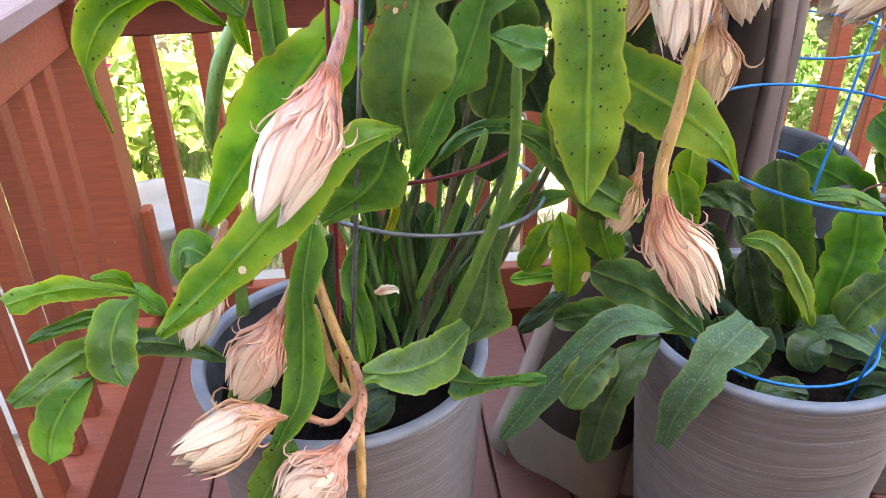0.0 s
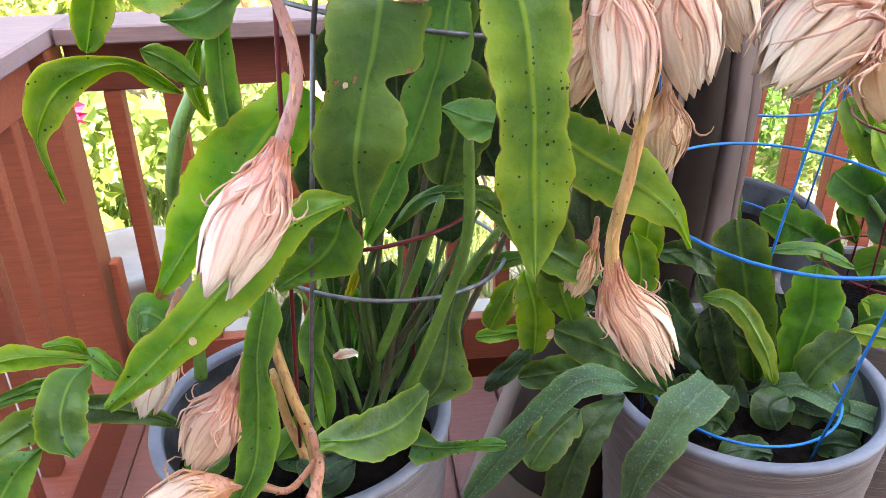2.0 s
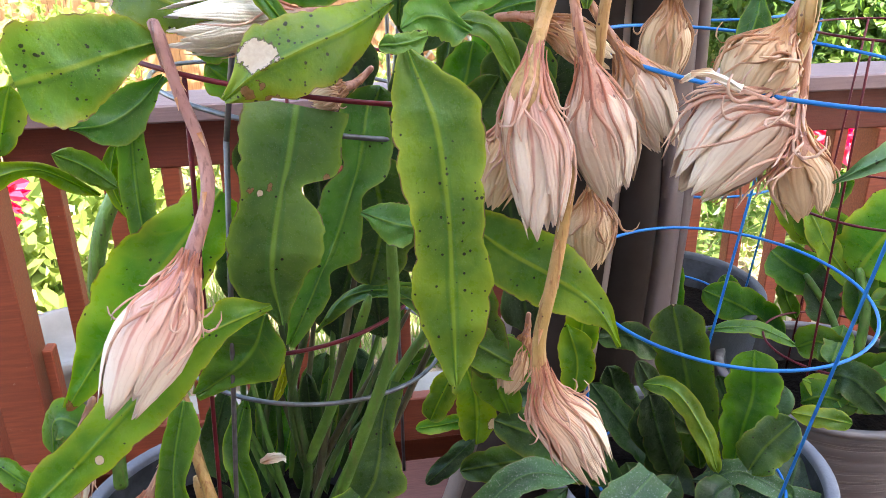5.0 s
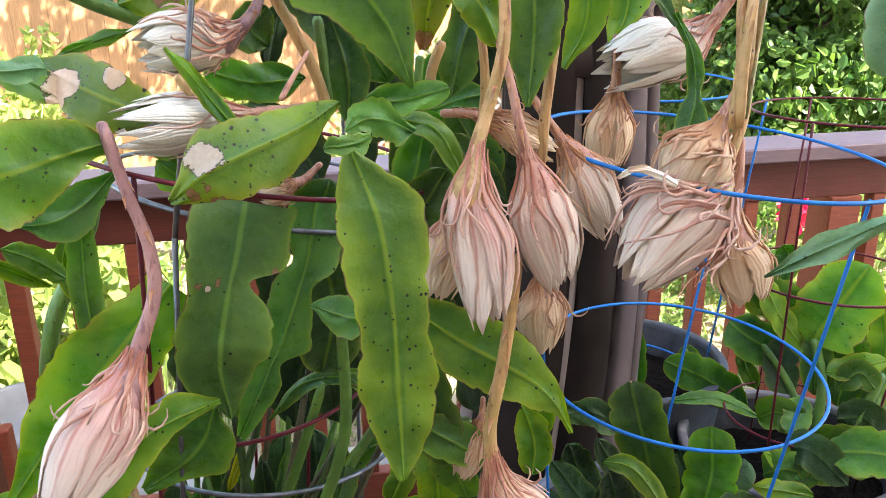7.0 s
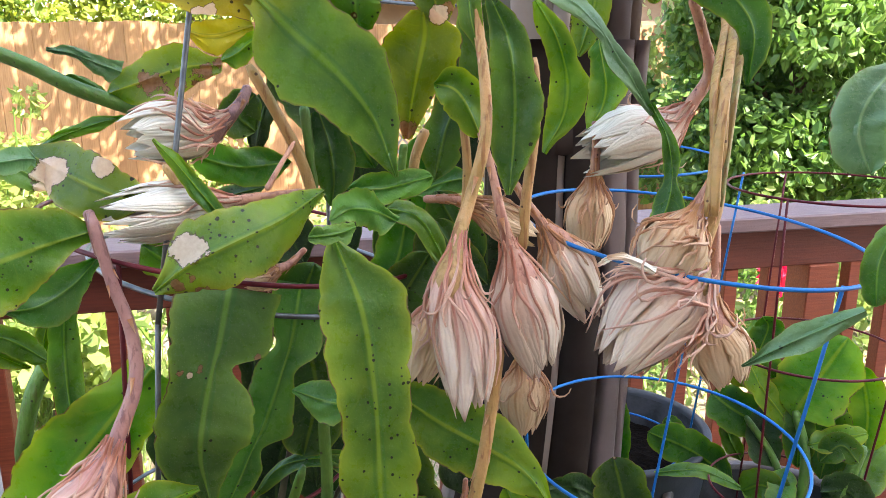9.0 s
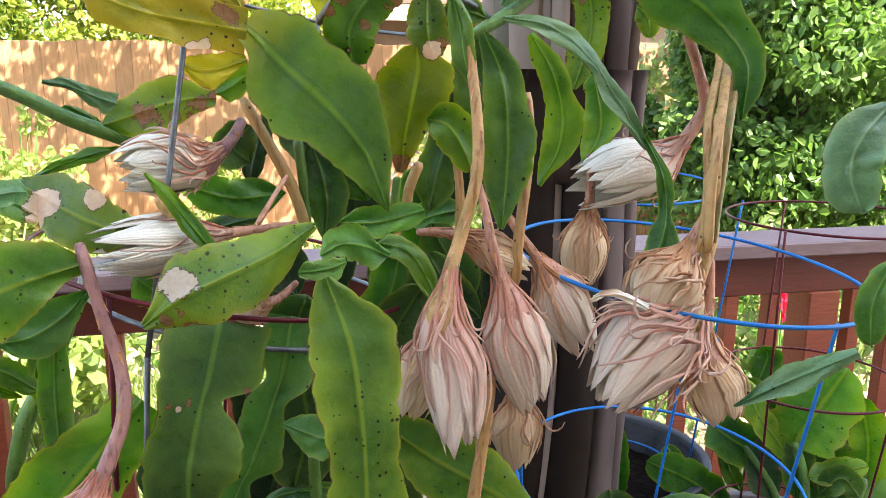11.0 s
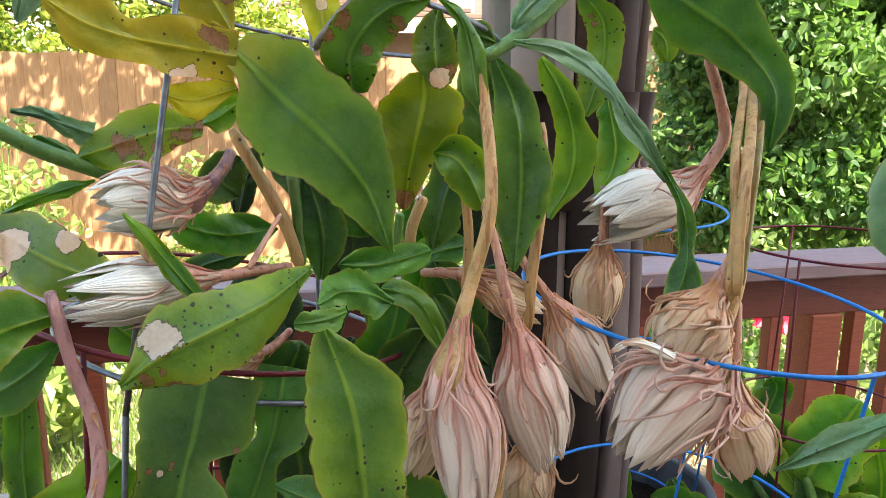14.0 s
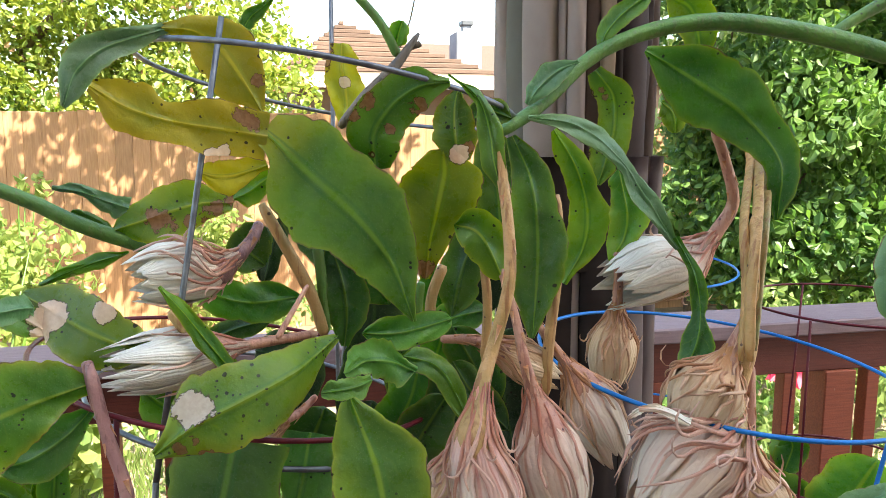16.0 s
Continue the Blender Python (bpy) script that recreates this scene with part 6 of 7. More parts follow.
leaf(cactus, [(0.001, 0.860, 0.994), (0.028, 0.860, 1.044), (0.065, 0.860, 1.067)], 0.055, (0.09, -0.95, 0.31), SHADED, base=0.3, tip=0.35)
leaf(cactus, [(-0.021, 0.850, 0.851), (0.007, 0.860, 0.912), (0.033, 0.870, 0.946)], 0.069, (0.11, -0.89, 0.44), SHADED, base=0.3, tip=0.35)
leaf(cactus, [(0.142, 0.900, 0.800), (0.145, 0.900, 0.876), (0.174, 0.900, 0.925)], 0.082, (-0.04, -0.89, 0.45), SHADED, base=0.3, tip=0.35)
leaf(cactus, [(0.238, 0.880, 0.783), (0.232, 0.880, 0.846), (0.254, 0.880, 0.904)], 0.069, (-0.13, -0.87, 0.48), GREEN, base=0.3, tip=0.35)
leaf(cactus, [(0.327, 0.860, 0.782), (0.320, 0.860, 0.846), (0.348, 0.860, 0.903)], 0.062, (-0.22, -0.85, 0.48), SHADED, base=0.3, tip=0.35)
leaf(cactus, [(0.335, 0.900, 1.168), (0.328, 0.900, 1.233), (0.315, 0.900, 1.284)], 0.057, (-0.27, -0.95, 0.16), SHADED, base=0.3, tip=0.35)
leaf(cactus, [(0.189, 0.850, 1.239), (0.146, 0.860, 1.279), (0.124, 0.860, 1.319)], 0.057, (-0.06, -0.99, 0.11), SHADED, base=0.3, tip=0.35)
leaf(cactus, [(0.114, 0.900, 1.287), (0.101, 0.900, 1.251), (0.092, 0.900, 1.216)], 0.026, (0.1, -0.98, 0.15), SHADED, base=0.3, tip=0.4)
leaf(cactus, [(0.086, 0.820, 1.065), (0.080, 0.820, 1.009), (0.084, 0.820, 0.950)], 0.034, (0.05, -0.97, 0.22), SHADED, base=0.3, tip=0.4)
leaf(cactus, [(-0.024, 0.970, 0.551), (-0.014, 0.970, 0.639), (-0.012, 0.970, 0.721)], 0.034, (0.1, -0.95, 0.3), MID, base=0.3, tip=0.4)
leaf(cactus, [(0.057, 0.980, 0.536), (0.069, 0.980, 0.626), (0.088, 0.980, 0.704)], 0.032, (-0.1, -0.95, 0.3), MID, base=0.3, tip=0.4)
leaf(cactus, [(0.125, 0.970, 0.537), (0.143, 0.970, 0.616), (0.156, 0.970, 0.691)], 0.030, (-0.15, -0.95, 0.3), SHADED, base=0.3, tip=0.4)
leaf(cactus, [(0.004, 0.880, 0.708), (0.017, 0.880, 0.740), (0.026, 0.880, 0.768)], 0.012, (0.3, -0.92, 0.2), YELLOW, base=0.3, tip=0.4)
leaf(cactus, [(0.120, 0.960, 1.145), (0.123, 0.960, 1.096), (0.125, 0.960, 1.046)], 0.034, (0.05, -0.97, 0.22), SHADED, base=0.3, tip=0.4)
leaf(cactus, [(0.206, 0.970, 1.140), (0.193, 0.970, 1.090), (0.178, 0.970, 1.040)], 0.036, (-0.05, -0.97, 0.22), SHADED, base=0.3, tip=0.4)
leaf(cactus, [(0.248, 0.950, 1.149), (0.240, 0.950, 1.100), (0.247, 0.950, 1.048)], 0.030, (-0.1, -0.97, 0.22), MID, base=0.3, tip=0.4)
leaf(cactus, [(0.102, 0.920, 1.173), (0.057, 0.920, 1.162), (0.023, 0.920, 1.144)], 0.026, (0.1, -0.97, 0.22), MID, base=0.3, tip=0.4)
stem(cactus, [(0.035, 0.840, 0.636), (0.028, 0.830, 0.740), (0.052, 0.820, 0.834), (0.063, 0.800, 0.909)], [0.0051, 0.0046, 0.0041], STEM_DEEP, ribs=0.18)
stem(cactus, [(0.039, 0.840, 0.640), (0.087, 0.820, 0.764), (0.125, 0.800, 0.885)], [0.0066, 0.0059, 0.0053], STEM_GREEN, ribs=0.18)
stem(cactus, [(0.073, 0.780, 0.630), (0.113, 0.760, 0.749), (0.144, 0.745, 0.860), (0.145, 0.735, 0.985)], [0.007, 0.0063, 0.0056], STEM_GREEN, ribs=0.18)
stem(cactus, [(0.014, 0.840, 0.541), (0.039, 0.840, 0.627), (0.032, 0.830, 0.739), (0.024, 0.819, 0.873)], [0.0059, 0.0053, 0.0047, 0.0026], STEM_DEEP, ribs=0.2)
stem(cactus, [(0.011, 0.870, 0.558), (-0.028, 0.880, 0.665), (-0.053, 0.900, 0.725), (-0.080, 0.922, 0.797)], [0.0033, 0.003, 0.0027, 0.0026], STEM_GREEN, ribs=0.2)
stem(cactus, [(0.023, 0.880, 0.548), (0.085, 0.880, 0.664), (0.131, 0.880, 0.738), (0.181, 0.880, 0.827)], [0.0053, 0.0047, 0.0042, 0.0026], STEM_WOOD, ribs=0.2)
stem(cactus, [(0.056, 0.860, 0.540), (0.150, 0.860, 0.730), (0.205, 0.860, 0.813)], [0.007, 0.0063, 0.0056], STEM_GREEN, ribs=0.18)
stem(cactus, [(-0.006, 0.880, 0.514), (-0.014, 0.900, 0.652), (0.015, 0.900, 0.753), (0.046, 0.900, 0.874)], [0.0043, 0.0038, 0.0034, 0.0026], STEM_DEEP, ribs=0.2)
stem(cactus, [(0.045, 0.900, 0.569), (0.073, 0.910, 0.692), (0.084, 0.920, 0.787), (0.096, 0.931, 0.901)], [0.0042, 0.0038, 0.0033, 0.0026], STEM_GREEN, ribs=0.2)
stem(cactus, [(0.035, 0.900, 0.571), (0.012, 0.900, 0.702), (-0.014, 0.900, 0.763), (-0.042, 0.900, 0.836)], [0.0036, 0.0033, 0.0029, 0.0026], STEM_WOOD, ribs=0.2)
stem(cactus, [(0.057, 0.900, 0.586), (0.135, 0.910, 0.669), (0.176, 0.920, 0.705), (0.220, 0.931, 0.748)], [0.0034, 0.0031, 0.0027, 0.0026], STEM_DEEP, ribs=0.2)
stem(cactus, [(0.014, 0.860, 0.545), (-0.007, 0.870, 0.652), (-0.017, 0.880, 0.716), (-0.028, 0.891, 0.793)], [0.0041, 0.0037, 0.0033, 0.0026], STEM_GREEN, ribs=0.2)
stem(cactus, [(0.043, 0.860, 0.559), (0.061, 0.870, 0.646), (0.094, 0.880, 0.781), (0.130, 0.891, 0.943)], [0.0057, 0.0052, 0.0046, 0.0026], STEM_WOOD, ribs=0.2)
stem(cactus, [(0.029, 0.820, 0.554), (0.064, 0.830, 0.636), (0.110, 0.840, 0.719), (0.160, 0.851, 0.819)], [0.0045, 0.004, 0.0036, 0.0026], STEM_DEEP, ribs=0.2)
stem(cactus, [(0.013, 0.900, 0.575), (0.026, 0.900, 0.684), (0.024, 0.900, 0.776), (0.022, 0.900, 0.886)], [0.0037, 0.0033, 0.003, 0.0026], STEM_GREEN, ribs=0.2)
stem(cactus, [(0.045, 0.840, 0.535), (0.119, 0.850, 0.617), (0.186, 0.860, 0.744), (0.258, 0.871, 0.896)], [0.0053, 0.0047, 0.0042, 0.0026], STEM_WOOD, ribs=0.2)
stem(cactus, [(0.022, 0.900, 0.492), (0.053, 0.920, 0.634), (0.115, 0.930, 0.780), (0.182, 0.941, 0.955)], [0.0044, 0.004, 0.0036, 0.0026], STEM_DEEP, ribs=0.2)
stem(cactus, [(-0.005, 0.900, 0.539), (-0.038, 0.920, 0.642), (-0.036, 0.920, 0.713), (-0.034, 0.920, 0.798)], [0.0044, 0.0039, 0.0035, 0.0026], STEM_GREEN, ribs=0.2)
stem(cactus, [(-0.186, 0.850, 0.628), (-0.184, 0.860, 0.674), (-0.182, 0.870, 0.718)], [0.0085, 0.0077, 0.0068], STEM_GREEN, ribs=0.18)
stem(cactus, [(0.018, 0.930, 0.593), (0.045, 0.940, 0.696), (0.055, 0.940, 0.755), (0.066, 0.940, 0.826)], [0.0043, 0.0038, 0.0034, 0.0026], STEM_WOOD, ribs=0.2)
stem(cactus, [(0.000, 0.930, 0.557), (0.003, 0.940, 0.654), (-0.001, 0.950, 0.712), (-0.005, 0.961, 0.782)], [0.004, 0.0036, 0.0032, 0.0026], STEM_DEEP, ribs=0.2)
stem(cactus, [(0.067, 0.930, 0.544), (0.107, 0.940, 0.654), (0.141, 0.950, 0.744), (0.178, 0.961, 0.852)], [0.0045, 0.0041, 0.0036, 0.0026], STEM_GREEN, ribs=0.2)
leaf(cactus, [(0.060, 0.900, 0.540), (0.048, 0.900, 0.646), (0.047, 0.900, 0.734)], 0.031, (-0.05, -0.85, 0.52), SHADED, base=0.3, tip=0.4, notch=0.08)
leaf(cactus, [(-0.002, 0.850, 0.494), (-0.041, 0.820, 0.513), (-0.100, 0.800, 0.527)], 0.046, (0.04, -0.77, 0.64), SHADED, base=0.3, tip=0.4, notch=0.08)
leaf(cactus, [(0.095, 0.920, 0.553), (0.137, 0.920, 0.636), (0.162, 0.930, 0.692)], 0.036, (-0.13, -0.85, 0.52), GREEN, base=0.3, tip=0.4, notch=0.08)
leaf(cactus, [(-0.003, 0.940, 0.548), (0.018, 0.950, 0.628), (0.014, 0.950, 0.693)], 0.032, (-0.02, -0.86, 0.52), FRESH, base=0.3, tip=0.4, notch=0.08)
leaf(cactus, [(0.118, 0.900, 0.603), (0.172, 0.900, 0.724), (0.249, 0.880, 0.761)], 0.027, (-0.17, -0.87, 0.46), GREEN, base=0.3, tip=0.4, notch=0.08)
leaf(cactus, [(-0.055, 0.800, 0.522), (-0.065, 0.820, 0.583), (-0.068, 0.830, 0.631)], 0.044, (0.06, -0.80, 0.60), SHADED, base=0.3, tip=0.4, notch=0.08)
leaf(cactus, [(0.004, 0.780, 0.533), (-0.034, 0.750, 0.525), (-0.067, 0.760, 0.558)], 0.036, (0.03, -0.74, 0.67), SHADED, base=0.3, tip=0.4, notch=0.08)
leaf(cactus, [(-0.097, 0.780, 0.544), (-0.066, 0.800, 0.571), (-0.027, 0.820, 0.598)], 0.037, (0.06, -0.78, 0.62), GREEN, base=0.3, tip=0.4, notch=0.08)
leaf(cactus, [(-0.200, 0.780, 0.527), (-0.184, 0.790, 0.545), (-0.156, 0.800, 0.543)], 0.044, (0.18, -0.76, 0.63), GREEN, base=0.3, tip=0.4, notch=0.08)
leaf(cactus, [(0.148, 0.900, 0.775), (0.141, 0.900, 0.831), (0.133, 0.900, 0.883)], 0.064, (-0.14, -0.92, 0.38), SHADED, base=0.3, tip=0.4, notch=0.08)
leaf(cactus, [(0.091, 0.920, 0.762), (0.100, 0.920, 0.833), (0.122, 0.920, 0.892)], 0.072, (-0.10, -0.92, 0.37), SHADED, base=0.3, tip=0.4, notch=0.08)
leaf(cactus, [(-0.014, 0.850, 0.868), (-0.010, 0.850, 0.922), (0.007, 0.850, 0.972)], 0.058, (0.01, -0.95, 0.31), SHADED, base=0.3, tip=0.4, notch=0.08)
leaf(cactus, [(0.200, 0.850, 0.883), (0.178, 0.850, 0.931), (0.158, 0.850, 0.977)], 0.058, (-0.20, -0.94, 0.30), SHADED, base=0.3, tip=0.4, notch=0.08)
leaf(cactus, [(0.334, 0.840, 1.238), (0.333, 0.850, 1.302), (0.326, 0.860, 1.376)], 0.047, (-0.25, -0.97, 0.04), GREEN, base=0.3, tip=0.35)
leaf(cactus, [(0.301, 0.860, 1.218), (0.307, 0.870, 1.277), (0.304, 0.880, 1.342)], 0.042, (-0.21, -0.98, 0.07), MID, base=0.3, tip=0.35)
leaf(cactus, [(-0.046, 0.980, 0.469), (-0.029, 1.000, 0.578), (-0.008, 1.020, 0.681)], 0.059, (0.07, -0.83, 0.56), SHADED, base=0.3, tip=0.4, notch=0.08)
leaf(cactus, [(0.022, 1.000, 0.455), (0.048, 1.020, 0.576), (0.072, 1.030, 0.687)], 0.069, (0.01, -0.83, 0.55), SHADED, base=0.3, tip=0.4, notch=0.08)
leaf(cactus, [(0.101, 0.980, 0.472), (0.116, 1.000, 0.592), (0.114, 1.020, 0.698)], 0.068, (-0.05, -0.83, 0.55), SHADED, base=0.3, tip=0.4, notch=0.08)
leaf(cactus, [(-0.008, 1.050, 0.520), (0.066, 1.050, 0.576), (0.139, 1.050, 0.610)], 0.053, (-0.01, -0.84, 0.54), SHADED, base=0.3, tip=0.4, notch=0.08)
leaf(cactus, [(-0.081, 0.960, 0.532), (-0.092, 0.980, 0.589), (-0.070, 1.000, 0.661)], 0.041, (0.13, -0.82, 0.56), SHADED, base=0.3, tip=0.4, notch=0.08)
stem(cactus, [(-0.085, 0.800, 0.790), (-0.078, 0.780, 0.720), (-0.061, 0.755, 0.657), (-0.045, 0.740, 0.608), (-0.042, 0.700, 0.554), (-0.045, 0.660, 0.473)], [0.0061, 0.0068, 0.0061], STEM_TAN)
stem(cactus, [(-0.090, 0.815, 0.660), (-0.078, 0.800, 0.595), (-0.060, 0.780, 0.549), (-0.052, 0.760, 0.518)], [0.0058, 0.0066], STEM_TAN)
stem(cactus, [(0.093, 0.775, 1.309), (0.118, 0.780, 1.261), (0.137, 0.790, 1.219), (0.147, 0.790, 1.184)], [0.0052, 0.0057], STEM_TAN)
stem(cactus, [(0.142, 0.800, 1.270), (0.146, 0.800, 1.233), (0.149, 0.800, 1.184)], [0.0053, 0.0048], STEM_GREEN)
stem(cactus, [(0.362, 0.760, 1.315), (0.364, 0.755, 1.259), (0.354, 0.750, 1.179), (0.351, 0.750, 1.124)], [0.0043, 0.0053, 0.0059], STEM_TAN)
stem(cactus, [(0.288, 0.750, 1.262), (0.293, 0.750, 1.215), (0.291, 0.750, 1.161)], [0.0042, 0.0047], STEM_TAN)
stem(cactus, [(0.263, 0.800, 1.245), (0.252, 0.800, 1.217), (0.249, 0.800, 1.189)], [0.0055, 0.0055], STEM_TAN)
stem(cactus, [(0.237, 0.780, 1.233), (0.233, 0.780, 1.200)], [0.0043, 0.0043], STEM_GREEN)
stem(cactus, [(0.585, 0.800, 1.405), (0.592, 0.790, 1.358), (0.575, 0.760, 1.337), (0.538, 0.705, 1.288), (0.525, 0.690, 1.227), (0.521, 0.680, 1.167)], [0.0047, 0.0047, 0.0052], STEM_TAN, ribs=0.2)
stem(cactus, [(0.575, 0.800, 1.402), (0.583, 0.790, 1.355), (0.568, 0.765, 1.334), (0.531, 0.715, 1.287), (0.527, 0.700, 1.225), (0.515, 0.685, 1.166)], [0.0037, 0.0042, 0.0037], STEM_TAN, ribs=0.2)
stem(cactus, [(0.598, 0.810, 1.400), (0.608, 0.800, 1.354), (0.596, 0.775, 1.336), (0.557, 0.720, 1.285), (0.548, 0.710, 1.233), (0.532, 0.690, 1.174)], [0.0043, 0.0043, 0.0032], STEM_OLIVE, ribs=0.2)
stem(cactus, [(0.102, 0.800, 1.290), (0.129, 0.800, 1.239), (0.147, 0.800, 1.196)], [0.0048, 0.0054], STEM_TAN)
stem(cactus, [(0.130, 0.740, 1.242), (0.115, 0.720, 1.222), (0.103, 0.710, 1.204)], [0.0019, 0.0028], STEM_PINK)
stem(cactus, [(0.058, 0.735, 1.181), (0.034, 0.735, 1.201), (0.017, 0.740, 1.225)], [0.0047, 0.0042], STEM_TAN)
flower(cactus, [(-0.043, 0.720, 1.189), (-0.031, 0.710, 1.134), (-0.017, 0.700, 1.088), (-0.015, 0.685, 1.046), (-0.031, 0.670, 1.005)], (-0.097, 0.615, 0.892), 0.0337, PETAL_PINK, TEPAL_PINK, STEM_MAUVE, (0.0050, 0.0069), seed=1, count=15, straps=26, tangle=0.8)
stem(cactus, [(-0.047, 0.730, 1.189), (-0.043, 0.725, 1.173), (-0.038, 0.720, 1.150)], [0.0048, 0.0053], STEM_PURPLE)
flower(cactus, [(-0.071, 0.735, 0.811), (-0.083, 0.730, 0.779), (-0.102, 0.725, 0.741), (-0.114, 0.720, 0.719)], (-0.172, 0.700, 0.625), 0.0313, PETAL_OLD, TEPAL_PINK, STEM_PINK, (0.0044, 0.0069), straps=34, tangle=0.7, seed=2)
flower(cactus, [(-0.168, 0.770, 0.810), (-0.176, 0.765, 0.792), (-0.184, 0.760, 0.774)], (-0.226, 0.745, 0.667), 0.0250, PETAL_CREAM, TEPAL_PINK, STEM_PINK, (0.0038, 0.0056), seed=3)
flower(cactus, [(-0.035, 0.710, 0.606), (-0.071, 0.700, 0.570), (-0.099, 0.690, 0.587), (-0.125, 0.680, 0.604)], (-0.234, 0.630, 0.595), 0.0321, PETAL_OLD, TEPAL_BROWN, STEM_PINK, (0.0038, 0.0058), straps=34, tangle=0.7, seed=4)
flower(cactus, [(-0.042, 0.720, 0.640), (-0.034, 0.700, 0.605), (-0.043, 0.680, 0.577), (-0.058, 0.660, 0.567)], (-0.127, 0.610, 0.526), 0.0362, PETAL_OLD, TEPAL_PINK, STEM_PINK, (0.0052, 0.0078), straps=34, tangle=0.7, seed=5)
flower(cactus, [(0.311, 0.690, 1.056), (0.302, 0.685, 0.990), (0.293, 0.680, 0.939), (0.282, 0.675, 0.891), (0.280, 0.670, 0.859)], (0.338, 0.650, 0.736), 0.0285, PETAL_PEACH, TEPAL_PINK, STEM_TAN, (0.0061, 0.0073), seed=6, open_=0.35, frayed=0.7, count=24, straps=26)
flower(cactus, [(0.288, 0.708, 1.372), (0.291, 0.703, 1.335), (0.293, 0.690, 1.293), (0.291, 0.680, 1.247), (0.278, 0.680, 1.196), (0.266, 0.670, 1.169)], (0.269, 0.640, 1.011), 0.0291, PETAL_PINK, TEPAL_PINK, STEM_TAN, (0.0048, 0.0063), seed=7, count=15)
flower(cactus, [(0.296, 0.720, 1.255), (0.307, 0.710, 1.211), (0.312, 0.700, 1.177), (0.319, 0.700, 1.153)], (0.349, 0.680, 1.028), 0.0320, PETAL_WHITE, TEPAL_PINK, STEM_PINK, (0.0036, 0.0062), seed=8, count=14, straps=15)
flower(cactus, [(0.284, 0.730, 1.157), (0.273, 0.730, 1.125), (0.265, 0.730, 1.098)], (0.239, 0.720, 1.008), 0.0260, PETAL_TAN, TEPAL_PINK, STEM_PINK, (0.0038, 0.0049), seed=9)
flower(cactus, [(0.366, 0.800, 1.035), (0.370, 0.800, 1.015), (0.373, 0.800, 0.995)], (0.372, 0.790, 0.907), 0.0289, PETAL_TAN, TEPAL_BROWN, STEM_PINK, (0.0038, 0.0057), seed=10)
flower(cactus, [(0.349, 0.800, 1.200), (0.365, 0.790, 1.172), (0.382, 0.785, 1.149)], (0.433, 0.760, 1.050), 0.0304, PETAL_WHITE, TEPAL_BROWN, STEM_PINK, (0.0041, 0.0053), seed=11)
flower(cactus, [(0.463, 0.840, 1.246), (0.466, 0.840, 1.217), (0.466, 0.840, 1.192)], (0.454, 0.830, 1.100), 0.0262, PETAL_TAN, TEPAL_BROWN, STEM_PINK, (0.0044, 0.0056), seed=12)
flower(cactus, [(0.538, 0.710, 1.296), (0.540, 0.710, 1.240), (0.539, 0.705, 1.177), (0.522, 0.695, 1.136)], (0.416, 0.665, 1.034), 0.0425, PETAL_WHITE, TEPAL_PINK, STEM_TAN, (0.0055, 0.0065), seed=13, straps=60, count=15, frayed=0.25, tangle=1.9)
flower(cactus, [(0.531, 0.700, 1.226), (0.527, 0.700, 1.200), (0.515, 0.700, 1.176)], (0.466, 0.690, 1.104), 0.0334, PETAL_TAN, TEPAL_BROWN, STEM_PINK, (0.0043, 0.0065), seed=33, straps=30, tangle=1.3)
flower(cactus, [(0.541, 0.710, 1.155), (0.541, 0.705, 1.110), (0.538, 0.700, 1.083)], (0.558, 0.690, 0.984), 0.0310, PETAL_TAN, TEPAL_BROWN, STEM_PINK, (0.0056, 0.0068), seed=14, straps=12)
flower(cactus, [(0.548, 0.800, 1.377), (0.576, 0.820, 1.341), (0.597, 0.835, 1.297), (0.580, 0.840, 1.262)], (0.449, 0.830, 1.209), 0.0344, PETAL_CREAM, TEPAL_PINK, STEM_PINK, (0.0056, 0.0081), seed=15, open_=0.32, frayed=0.55, count=17, straps=20)
flower(cactus, [(0.091, 0.820, 1.288), (0.083, 0.810, 1.273), (0.073, 0.800, 1.262)], (-0.018, 0.775, 1.244), 0.0268, PETAL_CREAM, TEPAL_PINK, STEM_PURPLE, (0.0051, 0.0072), seed=16, straps=34, open_=0.22, frayed=0.3, tangle=1.3)
flower(cactus, [(0.139, 0.780, 1.189), (0.108, 0.770, 1.188), (0.079, 0.760, 1.187)], (-0.030, 0.725, 1.182), 0.0238, PETAL_CREAM, TEPAL_PINK, STEM_PINK, (0.0040, 0.0050), seed=17, open_=0.45, frayed=0.7, count=19, straps=12)
flower(cactus, [(0.256, 0.780, 1.177), (0.281, 0.770, 1.178), (0.292, 0.770, 1.175)], (0.366, 0.760, 1.137), 0.0194, PETAL_TAN, TEPAL_BROWN, STEM_PINK, (0.0043, 0.0065), seed=18)
flower(cactus, [(0.136, 0.750, 1.140), (0.121, 0.745, 1.128), (0.111, 0.740, 1.125)], (0.077, 0.740, 1.115), 0.0148, PETAL_TAN, TEPAL_BROWN, STEM_PINK, (0.0030, 0.0044), seed=19)
flower(cactus, [(0.307, 0.800, 0.846), (0.306, 0.800, 0.825), (0.305, 0.800, 0.818)], (0.279, 0.790, 0.749), 0.0186, PETAL_TAN, TEPAL_BROWN, STEM_PINK, (0.0033, 0.0053), seed=20)
